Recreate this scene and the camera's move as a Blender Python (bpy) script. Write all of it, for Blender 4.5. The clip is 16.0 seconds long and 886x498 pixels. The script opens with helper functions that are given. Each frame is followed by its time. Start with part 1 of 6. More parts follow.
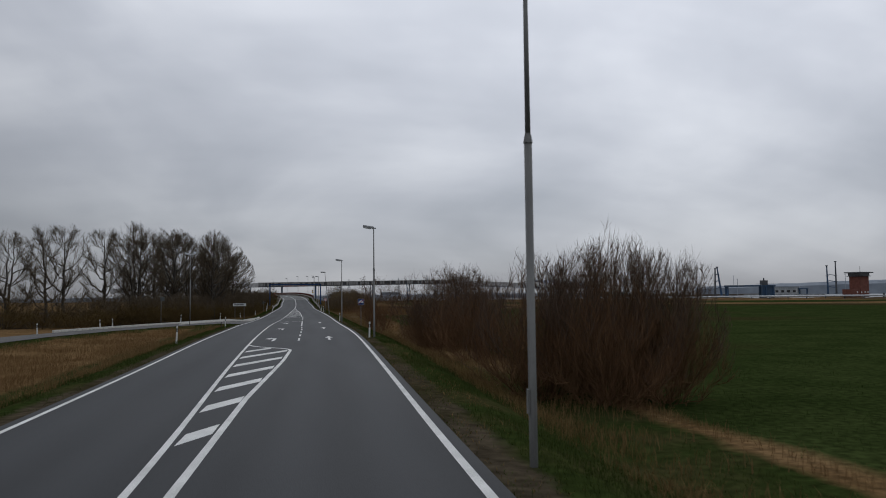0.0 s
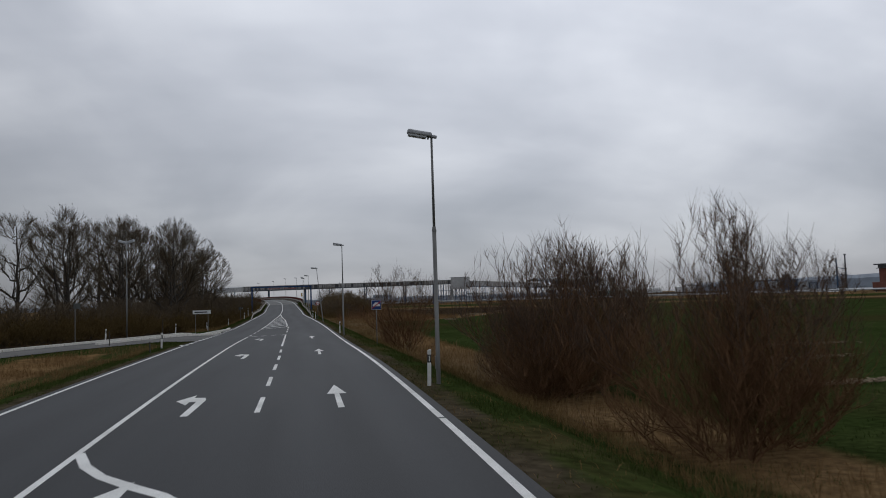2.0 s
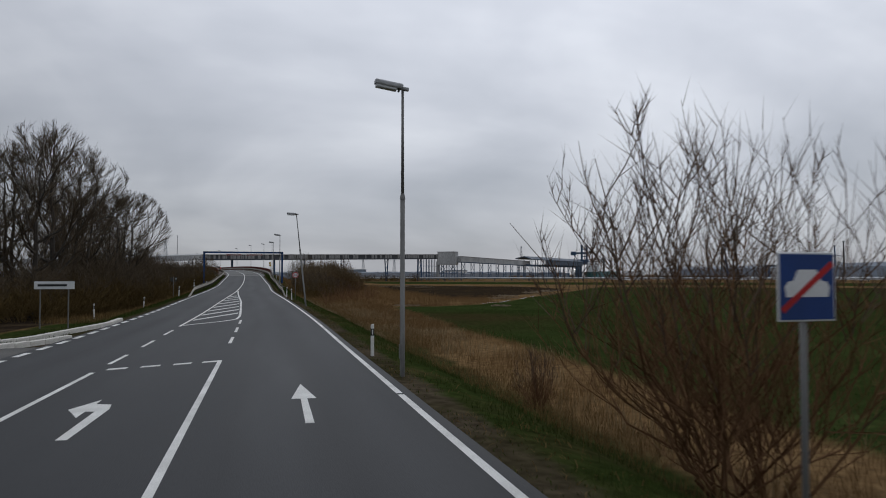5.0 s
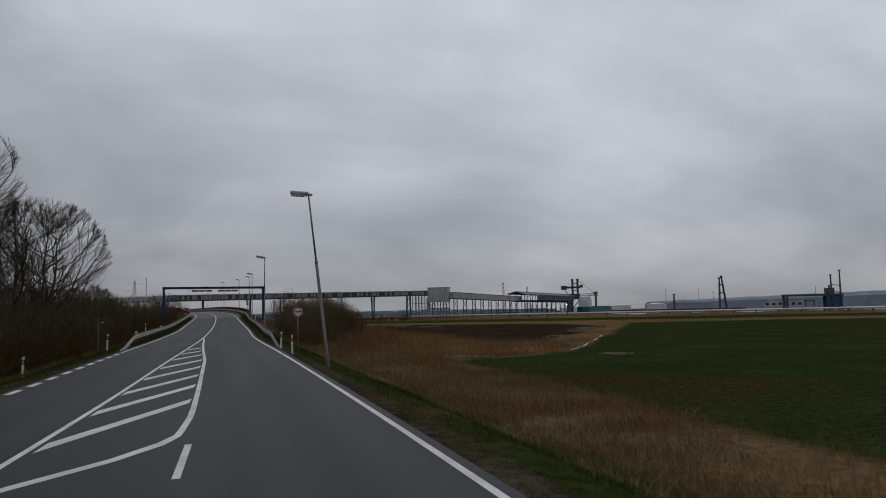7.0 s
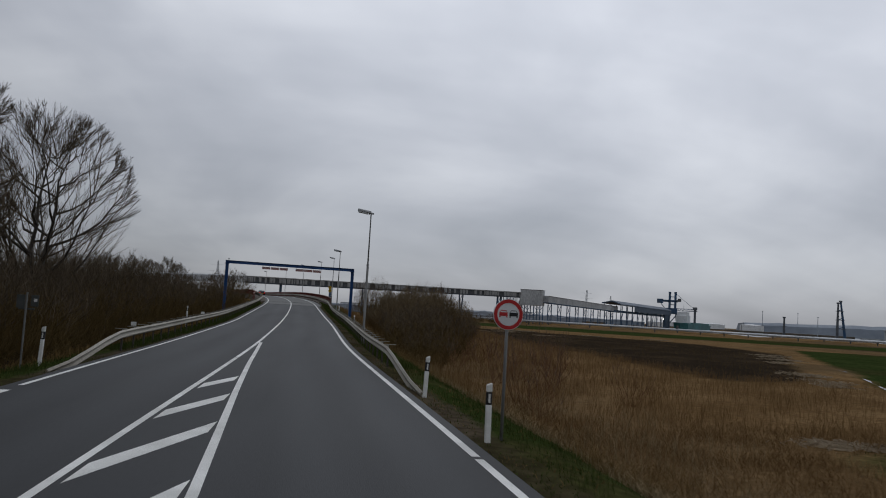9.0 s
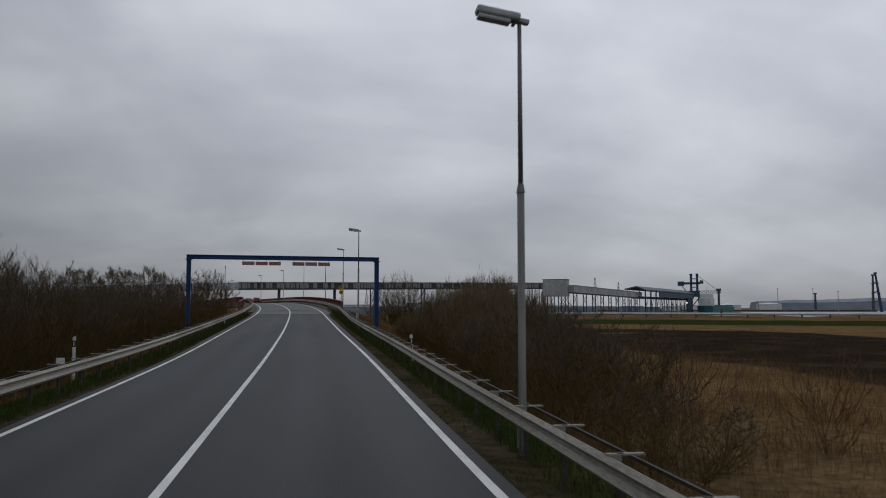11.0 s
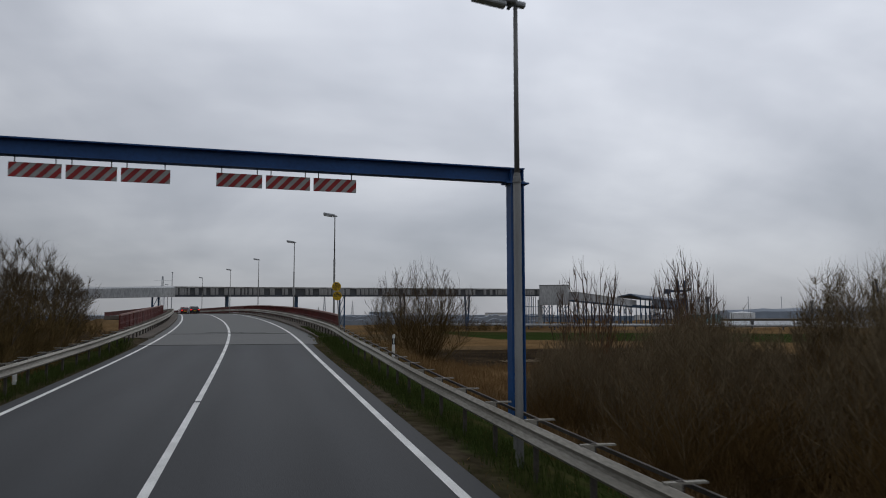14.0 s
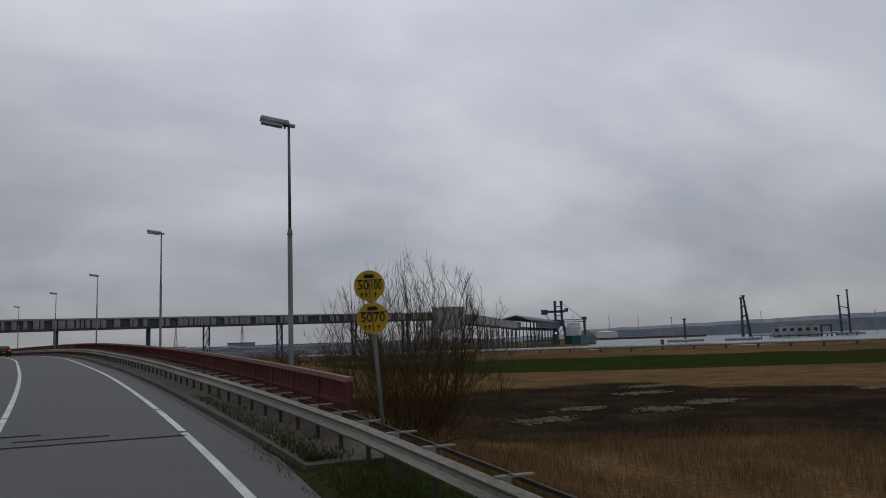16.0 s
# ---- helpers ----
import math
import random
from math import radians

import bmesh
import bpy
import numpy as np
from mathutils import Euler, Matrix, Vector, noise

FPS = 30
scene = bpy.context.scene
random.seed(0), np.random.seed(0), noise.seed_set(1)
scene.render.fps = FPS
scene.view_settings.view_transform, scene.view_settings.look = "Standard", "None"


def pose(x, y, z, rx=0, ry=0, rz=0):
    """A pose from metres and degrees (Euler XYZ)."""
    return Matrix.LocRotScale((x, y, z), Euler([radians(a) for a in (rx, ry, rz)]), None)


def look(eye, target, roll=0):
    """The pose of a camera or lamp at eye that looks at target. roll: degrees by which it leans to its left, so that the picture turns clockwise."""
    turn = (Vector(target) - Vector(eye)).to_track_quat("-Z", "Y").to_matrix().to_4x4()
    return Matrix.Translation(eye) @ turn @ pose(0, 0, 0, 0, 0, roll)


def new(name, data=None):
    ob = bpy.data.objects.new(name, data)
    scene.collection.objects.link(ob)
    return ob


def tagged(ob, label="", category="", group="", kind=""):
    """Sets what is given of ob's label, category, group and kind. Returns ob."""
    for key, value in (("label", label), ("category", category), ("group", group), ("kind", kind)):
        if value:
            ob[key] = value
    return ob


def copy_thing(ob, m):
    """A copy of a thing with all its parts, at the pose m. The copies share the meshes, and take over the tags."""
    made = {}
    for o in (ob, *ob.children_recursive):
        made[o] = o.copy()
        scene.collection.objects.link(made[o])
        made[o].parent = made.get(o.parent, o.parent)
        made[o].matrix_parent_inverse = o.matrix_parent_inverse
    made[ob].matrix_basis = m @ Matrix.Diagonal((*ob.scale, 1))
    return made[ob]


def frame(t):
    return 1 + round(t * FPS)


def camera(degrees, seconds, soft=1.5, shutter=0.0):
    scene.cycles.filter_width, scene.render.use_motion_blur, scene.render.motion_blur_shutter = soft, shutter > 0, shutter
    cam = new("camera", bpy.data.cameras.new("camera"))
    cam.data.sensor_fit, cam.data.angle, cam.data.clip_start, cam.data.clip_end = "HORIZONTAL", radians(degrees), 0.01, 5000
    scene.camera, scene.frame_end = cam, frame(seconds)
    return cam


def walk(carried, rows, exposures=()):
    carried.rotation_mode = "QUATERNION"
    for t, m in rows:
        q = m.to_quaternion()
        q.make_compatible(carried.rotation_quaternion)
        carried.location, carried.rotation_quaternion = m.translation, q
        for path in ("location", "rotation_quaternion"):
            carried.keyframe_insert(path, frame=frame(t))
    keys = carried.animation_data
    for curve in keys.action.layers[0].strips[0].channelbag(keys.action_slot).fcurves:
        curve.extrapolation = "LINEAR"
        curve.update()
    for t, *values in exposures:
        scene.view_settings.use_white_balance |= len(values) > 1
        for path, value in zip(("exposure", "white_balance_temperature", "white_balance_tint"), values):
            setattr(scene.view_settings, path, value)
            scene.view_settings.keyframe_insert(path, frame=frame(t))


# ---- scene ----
from mathutils import Quaternion

cam = camera(60.29, 16.0, soft=1.0, shutter=0.12)
PATH = [
    (0.0, pose(0.00, 0.00, 2.52, 93.48, 0.68, -9.40)),
    (0.5, pose(0.00, 7.94, 2.45, 93.43, 1.19, -9.67)),
    (1.0, pose(0.02, 15.89, 2.39, 93.40, 0.70, -9.30)),
    (1.5, pose(0.03, 23.82, 2.33, 93.10, 0.99, -9.61)),
    (2.0, pose(0.06, 31.74, 2.29, 93.62, 1.76, -10.12)),
    (2.5, pose(0.05, 39.60, 2.27, 91.78, 4.51, -12.44)),
    (3.0, pose(0.04, 47.50, 2.24, 93.10, 3.64, -11.47)),
    (3.5, pose(0.02, 55.40, 2.22, 94.47, 1.27, -10.71)),
    (4.0, pose(-0.02, 63.32, 2.18, 94.20, 0.09, -10.82)),
    (4.5, pose(-0.09, 71.23, 2.11, 93.07, -0.08, -11.50)),
    (5.0, pose(-0.21, 79.14, 2.03, 91.87, 0.04, -12.43)),
    (5.5, pose(-0.35, 87.05, 1.95, 91.39, 0.24, -13.33)),
    (6.0, pose(-0.55, 94.96, 1.88, 92.43, 0.04, -13.89)),
    (6.5, pose(-0.79, 102.84, 1.79, 95.78, -2.40, -13.82)),
    (7.0, pose(-1.04, 110.71, 1.72, 94.73, 1.22, -14.24)),
    (7.5, pose(-1.23, 118.60, 1.74, 94.09, 1.87, -14.73)),
    (8.0, pose(-1.41, 126.50, 1.78, 94.72, 0.21, -12.99)),
    (8.5, pose(-1.61, 134.41, 1.83, 94.77, -1.31, -8.46)),
    (9.0, pose(-1.79, 142.33, 1.91, 94.66, -3.33, -8.72)),
    (9.5, pose(-2.05, 150.24, 2.02, 96.27, -3.56, -7.70)),
    (10.0, pose(-2.33, 158.14, 2.11, 95.29, -1.87, -7.91)),
    (10.5, pose(-2.60, 166.06, 2.19, 94.69, -0.33, -8.22)),
    (11.0, pose(-2.87, 173.98, 2.27, 94.40, 0.04, -8.58)),
    (11.5, pose(-3.13, 181.91, 2.35, 94.33, 0.10, -8.91)),
    (12.0, pose(-3.39, 189.83, 2.45, 94.41, 0.48, -9.16)),
    (12.5, pose(-3.65, 197.75, 2.55, 94.58, 1.23, -9.26)),
    (13.0, pose(-3.91, 205.66, 2.66, 94.74, -0.40, -9.14)),
    (13.5, pose(-4.15, 213.57, 2.78, 94.55, -1.13, -9.59)),
    (14.0, pose(-4.34, 221.47, 2.93, 95.04, 0.08, -11.86)),
    (14.5, pose(-4.47, 229.37, 3.08, 95.71, -0.07, -13.39)),
    (15.0, pose(-4.60, 237.28, 3.26, 95.91, 0.84, -14.80)),
    (15.5, pose(-4.78, 245.20, 3.48, 96.06, 1.18, -18.78)),
    (16.0, pose(-5.01, 253.10, 3.70, 96.79, 1.93, -22.34)),
]
EXPOSURES = ((0.0, -0.03), (3.5, -0.04), (6.0, 0.10), (6.5, -0.11), (7.0, -0.35), (7.5, -0.20), (8.0, -0.16), (9.0, -0.11), (10.0, -0.33), (12.5, -0.08), (13.5, -0.08), (14.5, -0.02), (15.0, -0.14), (15.5, -0.34), (16.0, -0.36))
walk(cam, PATH, EXPOSURES)

# ---- light: overcast daylight ----
world = bpy.data.worlds.new("overcast")
scene.world = world
world.use_nodes = True
wn, wl = world.node_tree.nodes, world.node_tree.links
wn.clear()


def wnode(kind, **values):
    n = wn.new(kind)
    for k, v in values.items():
        n.inputs[k].default_value = v
    return n


def wmath(op, a, b):
    n = wn.new("ShaderNodeMath")
    n.operation = op
    for i, v in enumerate((a, b)):
        if isinstance(v, (int, float)):
            n.inputs[i].default_value = v
        else:
            wl.new(v, n.inputs[i])
    return n.outputs[0]


tc = wn.new("ShaderNodeTexCoord")
sep = wn.new("ShaderNodeSeparateXYZ")
wl.new(tc.outputs["Generated"], sep.inputs[0])
up = wmath("ADD", wmath("MAXIMUM", sep.outputs["Z"], 0.0), 0.42)
comb = wn.new("ShaderNodeCombineXYZ")
wl.new(wmath("DIVIDE", sep.outputs["X"], up), comb.inputs[0])
wl.new(wmath("DIVIDE", sep.outputs["Y"], up), comb.inputs[1])
cloud = wnode("ShaderNodeTexNoise", Scale=1.7, Detail=5.5, Roughness=0.46, Distortion=0.3)
wl.new(comb.outputs[0], cloud.inputs["Vector"])
streak_map = wn.new("ShaderNodeMapping")
streak_map.inputs["Rotation"].default_value = (0, 0, 0.9)
streak_map.inputs["Scale"].default_value = (0.5, 1.6, 1.0)
streak_map.inputs["Location"].default_value = (3.1, 1.7, 0)
wl.new(comb.outputs[0], streak_map.inputs["Vector"])
streak = wnode("ShaderNodeTexNoise", Scale=1.6, Detail=4.5, Roughness=0.48, Distortion=0.2)
wl.new(streak_map.outputs[0], streak.inputs["Vector"])
both = wmath("ADD", wmath("MULTIPLY", cloud.outputs[0], 0.6), wmath("MULTIPLY", streak.outputs[0], 0.4))
ramp = wn.new("ShaderNodeValToRGB")
ramp.color_ramp.elements[0].position, ramp.color_ramp.elements[0].color = 0.36, (0.43, 0.462, 0.525, 1)
ramp.color_ramp.elements[1].position, ramp.color_ramp.elements[1].color = 0.64, (0.83, 0.86, 0.925, 1)
mid = ramp.color_ramp.elements.new(0.5)
mid.color = (0.60, 0.63, 0.70, 1)
wl.new(both, ramp.inputs[0])
# the cloud base is brighter towards the zenith
lift = wmath("ADD", wmath("MULTIPLY", wmath("MINIMUM", wmath("MAXIMUM", sep.outputs["Z"], 0.0), 0.45), 1.05), 0.61)
glow = wn.new("ShaderNodeVectorMath")
glow.operation = "DOT_PRODUCT"
glow.inputs[1].default_value = (0.40, 0.79, 0.46)
wl.new(tc.outputs["Generated"], glow.inputs[0])
# and towards the hidden sun
lift = wmath("ADD", lift, wmath("MULTIPLY", wmath("SUBTRACT", wmath("MAXIMUM", glow.outputs["Value"], 0.58), 0.89), 1.05))
vec = wn.new("ShaderNodeVectorMath")
vec.operation = "SCALE"
wl.new(ramp.outputs[0], vec.inputs[0])
wl.new(lift, vec.inputs["Scale"])
sky = wn.new("ShaderNodeTexSky")
sky.sky_type, sky.sun_disc = "NISHITA", False
sky.sun_elevation, sky.sun_rotation = radians(49), radians(32)
skyb = wnode("ShaderNodeBackground", Strength=0.006)
wl.new(sky.outputs[0], skyb.inputs["Color"])
clb = wnode("ShaderNodeBackground", Strength=1.0)
wl.new(vec.outputs[0], clb.inputs["Color"])
addsh = wn.new("ShaderNodeAddShader")
wl.new(skyb.outputs[0], addsh.inputs[0])
wl.new(clb.outputs[0], addsh.inputs[1])
wout = wn.new("ShaderNodeOutputWorld")
wl.new(addsh.outputs[0], wout.inputs["Surface"])

sun_data = bpy.data.lights.new("sun", "SUN")
sun_data.energy, sun_data.angle, sun_data.color = 0.15, radians(40), (1.0, 0.97, 0.93)
sun_ob = new("sun", sun_data)
sun_ob.matrix_basis = look((0, 0, 60), (-27.6, -43.4, 0))

# ---- materials ----


def mat(name, c1, c2=None, scale=1.0, rough=0.8, metal=0.0, bump=0.15, fine=40.0, grain=0.25, vary=0.0, coords="Object", stretch=(1, 1, 1), spec=0.35):
    """Two colours mixed by broad noise, fine grain on top, fine relief."""
    m = bpy.data.materials.new(name)
    m.use_nodes = True
    n, l = m.node_tree.nodes, m.node_tree.links
    bsdf = n["Principled BSDF"]
    bsdf.inputs["Metallic"].default_value = metal
    bsdf.inputs["Specular IOR Level"].default_value = spec
    co = n.new("ShaderNodeTexCoord")
    mp = n.new("ShaderNodeMapping")
    mp.inputs["Scale"].default_value = stretch
    l.new(co.outputs[coords], mp.inputs["Vector"])
    big = n.new("ShaderNodeTexNoise")
    big.inputs["Scale"].default_value, big.inputs["Detail"].default_value = scale, 4.0
    l.new(mp.outputs[0], big.inputs["Vector"])
    small = n.new("ShaderNodeTexNoise")
    small.inputs["Scale"].default_value, small.inputs["Detail"].default_value = fine, 3.0
    l.new(mp.outputs[0], small.inputs["Vector"])
    rmp = n.new("ShaderNodeMapRange")
    rmp.inputs["From Min"].default_value, rmp.inputs["From Max"].default_value = 0.35, 0.65
    l.new(big.outputs[0], rmp.inputs["Value"])
    mix = n.new("ShaderNodeMix")
    mix.data_type = "RGBA"
    mix.inputs["A"].default_value = (*c1, 1)
    mix.inputs["B"].default_value = (*(c2 or tuple(v * 0.75 for v in c1)), 1)
    l.new(rmp.outputs[0], mix.inputs["Factor"])
    gr = n.new("ShaderNodeMapRange")
    gr.inputs["From Min"].default_value, gr.inputs["From Max"].default_value = 0.3, 0.7
    gr.inputs["To Min"].default_value, gr.inputs["To Max"].default_value = 1 - grain, 1 + grain
    l.new(small.outputs[0], gr.inputs["Value"])
    sc = n.new("ShaderNodeVectorMath")
    sc.operation = "SCALE"
    l.new(mix.outputs["Result"], sc.inputs[0])
    l.new(gr.outputs[0], sc.inputs["Scale"])
    out = sc
    if vary:
        info = n.new("ShaderNodeObjectInfo")
        vr = n.new("ShaderNodeMapRange")
        vr.inputs["To Min"].default_value, vr.inputs["To Max"].default_value = 1 - vary, 1 + vary
        l.new(info.outputs["Random"], vr.inputs["Value"])
        out = n.new("ShaderNodeVectorMath")
        out.operation = "SCALE"
        l.new(sc.outputs[0], out.inputs[0])
        l.new(vr.outputs[0], out.inputs["Scale"])
    l.new(out.outputs[0], bsdf.inputs["Base Color"])
    rr = n.new("ShaderNodeMapRange")
    rr.inputs["To Min"].default_value, rr.inputs["To Max"].default_value = max(0.05, rough - 0.12), min(1.0, rough + 0.12)
    l.new(big.outputs[0], rr.inputs["Value"])
    l.new(rr.outputs[0], bsdf.inputs["Roughness"])
    if bump:
        bp = n.new("ShaderNodeBump")
        bp.inputs["Strength"].default_value, bp.inputs["Distance"].default_value = bump, 0.02
        l.new(small.outputs[0], bp.inputs["Height"])
        l.new(bp.outputs[0], bsdf.inputs["Normal"])
    return m


def blade_mat(name, c1, c2, rough=0.9):
    """For joined blades and twigs: each island takes its own tint."""
    m = bpy.data.materials.new(name)
    m.use_nodes = True
    n, l = m.node_tree.nodes, m.node_tree.links
    bsdf = n["Principled BSDF"]
    bsdf.inputs["Roughness"].default_value = rough
    bsdf.inputs["Specular IOR Level"].default_value = 0.0
    geo = n.new("ShaderNodeNewGeometry")
    mix = n.new("ShaderNodeMix")
    mix.data_type = "RGBA"
    mix.inputs["A"].default_value, mix.inputs["B"].default_value = (*c1, 1), (*c2, 1)
    l.new(geo.outputs["Random Per Island"], mix.inputs["Factor"])
    l.new(mix.outputs["Result"], bsdf.inputs["Base Color"])
    return m


ASPHALT = mat("asphalt", (0.021, 0.0225, 0.025), (0.031, 0.0325, 0.035), 0.55, 0.66, bump=0.16, fine=70, grain=0.16, stretch=(1, 0.10, 1), spec=0.30)
ASPHALT_OLD = mat("old_asphalt", (0.080, 0.078, 0.074), (0.120, 0.116, 0.108), 0.4, 0.85, bump=0.3, fine=60)
CONCRETE_ROAD = mat("deck_surface", (0.066, 0.068, 0.062), (0.094, 0.095, 0.087), 0.25, 0.66, bump=0.16, fine=60, grain=0.15, stretch=(1, 0.3, 1), spec=0.34)
CONCRETE = mat("concrete", (0.080, 0.064, 0.048), (0.125, 0.104, 0.082), 0.7, 0.9, bump=0.3, fine=25)
KERB = mat("kerb_stone", (0.60, 0.58, 0.53), (0.74, 0.72, 0.66), 0.8, 0.85, fine=30)
LINE = mat("road_paint", (0.80, 0.80, 0.77), (0.62, 0.62, 0.59), 0.9, 0.7, bump=0.2, fine=50, grain=0.16)
TAR = mat("joint_filler", (0.02, 0.02, 0.02), (0.035, 0.033, 0.03), 2.0, 0.6)
STEEL = mat("galvanised_steel", (0.42, 0.43, 0.43), (0.30, 0.31, 0.30), 0.8, 0.55, metal=0.6, bump=0.05, fine=30, grain=0.12)
RAIL = mat("weathered_guard_rail", (0.36, 0.34, 0.29), (0.24, 0.22, 0.18), 0.5, 0.7, metal=0.15, bump=0.1, fine=18, stretch=(1, 0.3, 2))
RAIL_POST = mat("rail_post", (0.075, 0.065, 0.055), (0.05, 0.042, 0.035), 2.0, 0.85, bump=0.1)
POLE = mat("grey_pole_paint", (0.21, 0.21, 0.20), (0.15, 0.15, 0.145), 1.5, 0.6, metal=0.3, bump=0.05, stretch=(4, 4, 0.4), grain=0.12)
LAMP_HOUSING = mat("lamp_housing", (0.45, 0.46, 0.47), (0.34, 0.35, 0.36), 3, 0.5, metal=0.2, bump=0.03, grain=0.05)
LAMP_GLASS = mat("lamp_bowl", (0.50, 0.52, 0.52), (0.38, 0.40, 0.40), 3, 0.25, bump=0.02, spec=0.6, grain=0.05)
BLUE_STEEL = mat("blue_painted_steel", (0.014, 0.075, 0.23), (0.011, 0.052, 0.16), 0.5, 0.5, bump=0.06, fine=12, grain=0.12)
BLUE_DULL = mat("weathered_blue_steel", (0.035, 0.085, 0.17), (0.05, 0.08, 0.12), 0.3, 0.7, bump=0.1, fine=8)
RED_PAINT = mat("faded_red_paint", (0.14, 0.030, 0.023), (0.085, 0.026, 0.021), 0.5, 0.75, bump=0.15, fine=14)
# paler and pinker than the other parapet paint, for the top rail only
RED_RAIL = mat("pale_red_rail", (0.30, 0.17, 0.14), (0.20, 0.10, 0.085), 0.8, 0.7, bump=0.1, fine=14)
WHITE_PLASTIC = mat("white_plastic", (0.78, 0.78, 0.76), (0.62, 0.61, 0.57), 2.0, 0.6, bump=0.05, vary=0.08, grain=0.05)
BLACK_PLASTIC = mat("black_plastic", (0.012, 0.012, 0.013), (0.02, 0.02, 0.02), 2, 0.6, bump=0.03, grain=0.05)
REFLECTOR = mat("reflector", (0.75, 0.75, 0.72), (0.6, 0.6, 0.58), 20, 0.2, bump=0.0, spec=0.7, grain=0.05)
SIGN_WHITE = mat("sign_white", (0.72, 0.73, 0.73), (0.60, 0.61, 0.61), 1.5, 0.45, bump=0.02, grain=0.05)
SIGN_RED = mat("sign_red", (0.50, 0.022, 0.022), (0.38, 0.02, 0.02), 2, 0.45, bump=0.02, grain=0.05)
STRIPE_RED = mat("stripe_red", (0.36, 0.03, 0.03), (0.25, 0.025, 0.025), 2, 0.55, bump=0.03, grain=0.05)
STRIPE_GREY = mat("stripe_grey_white", (0.42, 0.42, 0.40), (0.30, 0.30, 0.28), 2, 0.6, bump=0.03, grain=0.05)
SIGN_BLUE = mat("sign_blue", (0.014, 0.050, 0.20), (0.014, 0.042, 0.16), 2, 0.45, bump=0.02, grain=0.05)
SIGN_YELLOW = mat("sign_yellow", (0.68, 0.42, 0.012), (0.52, 0.32, 0.012), 2, 0.5, bump=0.02, grain=0.05)
SIGN_BLACK = mat("sign_black", (0.012, 0.012, 0.012), (0.02, 0.02, 0.02), 3, 0.5, bump=0.0, grain=0.05)
SIGN_BACK = mat("sign_back", (0.10, 0.105, 0.10), (0.07, 0.075, 0.07), 2, 0.6, metal=0.4, bump=0.03, grain=0.05)
CLAD_LIGHT = mat("light_cladding", (0.46, 0.47, 0.47), (0.34, 0.35, 0.36), 0.15, 0.7, bump=0.1, fine=3, stretch=(1, 1, 0.3))
CLAD_WORN = mat("worn_cladding", (0.40, 0.41, 0.41), (0.20, 0.20, 0.20), 0.35, 0.75, bump=0.1, fine=4, stretch=(1, 1, 0.3))
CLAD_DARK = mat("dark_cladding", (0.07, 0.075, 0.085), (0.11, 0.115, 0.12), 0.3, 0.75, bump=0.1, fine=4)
GALLERY_BEAM = mat("dark_grey_steel", (0.075, 0.085, 0.105), (0.05, 0.055, 0.065), 0.3, 0.75, bump=0.1, fine=4)
ROOF_BLUE = mat("blue_grey_roof", (0.055, 0.085, 0.125), (0.075, 0.10, 0.135), 0.1, 0.6, bump=0.1, fine=2)
PIPE = mat("pipe_insulation", (0.55, 0.57, 0.58), (0.38, 0.40, 0.41), 0.1, 0.45, metal=0.3, bump=0.05, fine=2)
HULL = mat("teal_hull", (0.04, 0.17, 0.17), (0.05, 0.13, 0.13), 0.1, 0.5, bump=0.05, fine=1)
WHITE_PAINT = mat("white_paint", (0.72, 0.73, 0.73), (0.60, 0.61, 0.61), 0.2, 0.6, bump=0.05, fine=2)
BRICK_RED = mat("red_brick", (0.20, 0.075, 0.055), (0.15, 0.06, 0.045), 0.5, 0.85, fine=6)
# distance haze is mixed into these two base colours, pale and blue-grey
HAZED_HALL = mat("haze_tinted_hall", (0.27, 0.32, 0.38), (0.22, 0.27, 0.33), 0.01, 0.8, bump=0.0, fine=0.2, grain=0.1)
HAZED_WOOD = mat("haze_tinted_wood", (0.27, 0.30, 0.34), (0.23, 0.26, 0.30), 0.01, 1.0, bump=0.0, fine=0.06, grain=0.15)
CAR_BLACK = mat("car_paint_dark", (0.012, 0.013, 0.015), (0.015, 0.016, 0.018), 1, 0.25, metal=0.3, bump=0.0, spec=0.6)
CAR_RED = mat("car_paint_red", (0.16, 0.012, 0.012), (0.13, 0.01, 0.01), 1, 0.25, metal=0.2, bump=0.0, spec=0.6)
CAR_GLASS = mat("car_glass", (0.02, 0.022, 0.025), (0.03, 0.03, 0.033), 1, 0.08, bump=0.0, spec=0.8)
TYRE = mat("rubber", (0.015, 0.015, 0.015), (0.022, 0.022, 0.022), 4, 0.85)
TAIL = mat("tail_light", (0.45, 0.01, 0.01), (0.35, 0.01, 0.01), 3, 0.2, bump=0.0)
TAIL.node_tree.nodes["Principled BSDF"].inputs["Emission Color"].default_value = (1.0, 0.03, 0.02, 1)
TAIL.node_tree.nodes["Principled BSDF"].inputs["Emission Strength"].default_value = 0.8
# grey kept pale to imitate the haze over far pylons and masts
PYLON = mat("haze_paled_lattice", (0.33, 0.36, 0.39), (0.28, 0.31, 0.34), 0.1, 0.8, bump=0.0, fine=1, grain=0.1)
BARK = mat("bark", (0.078, 0.066, 0.053), (0.050, 0.043, 0.036), 1.5, 0.95, bump=0.4, fine=18, stretch=(3, 3, 0.5))
TWIG = blade_mat("bare_twigs", (0.074, 0.057, 0.039), (0.145, 0.114, 0.080))
SHRUB = blade_mat("shrub_stems", (0.110, 0.060, 0.032), (0.210, 0.120, 0.066))
# tips darker than the stems, to read as silhouettes against the bright sky
TIP_SILHOUETTE = blade_mat("shrub_tip_silhouette", (0.078, 0.053, 0.038), (0.155, 0.110, 0.082))
SHRUB_DARK = blade_mat("thicket_stems", (0.078, 0.053, 0.022), (0.142, 0.099, 0.042))
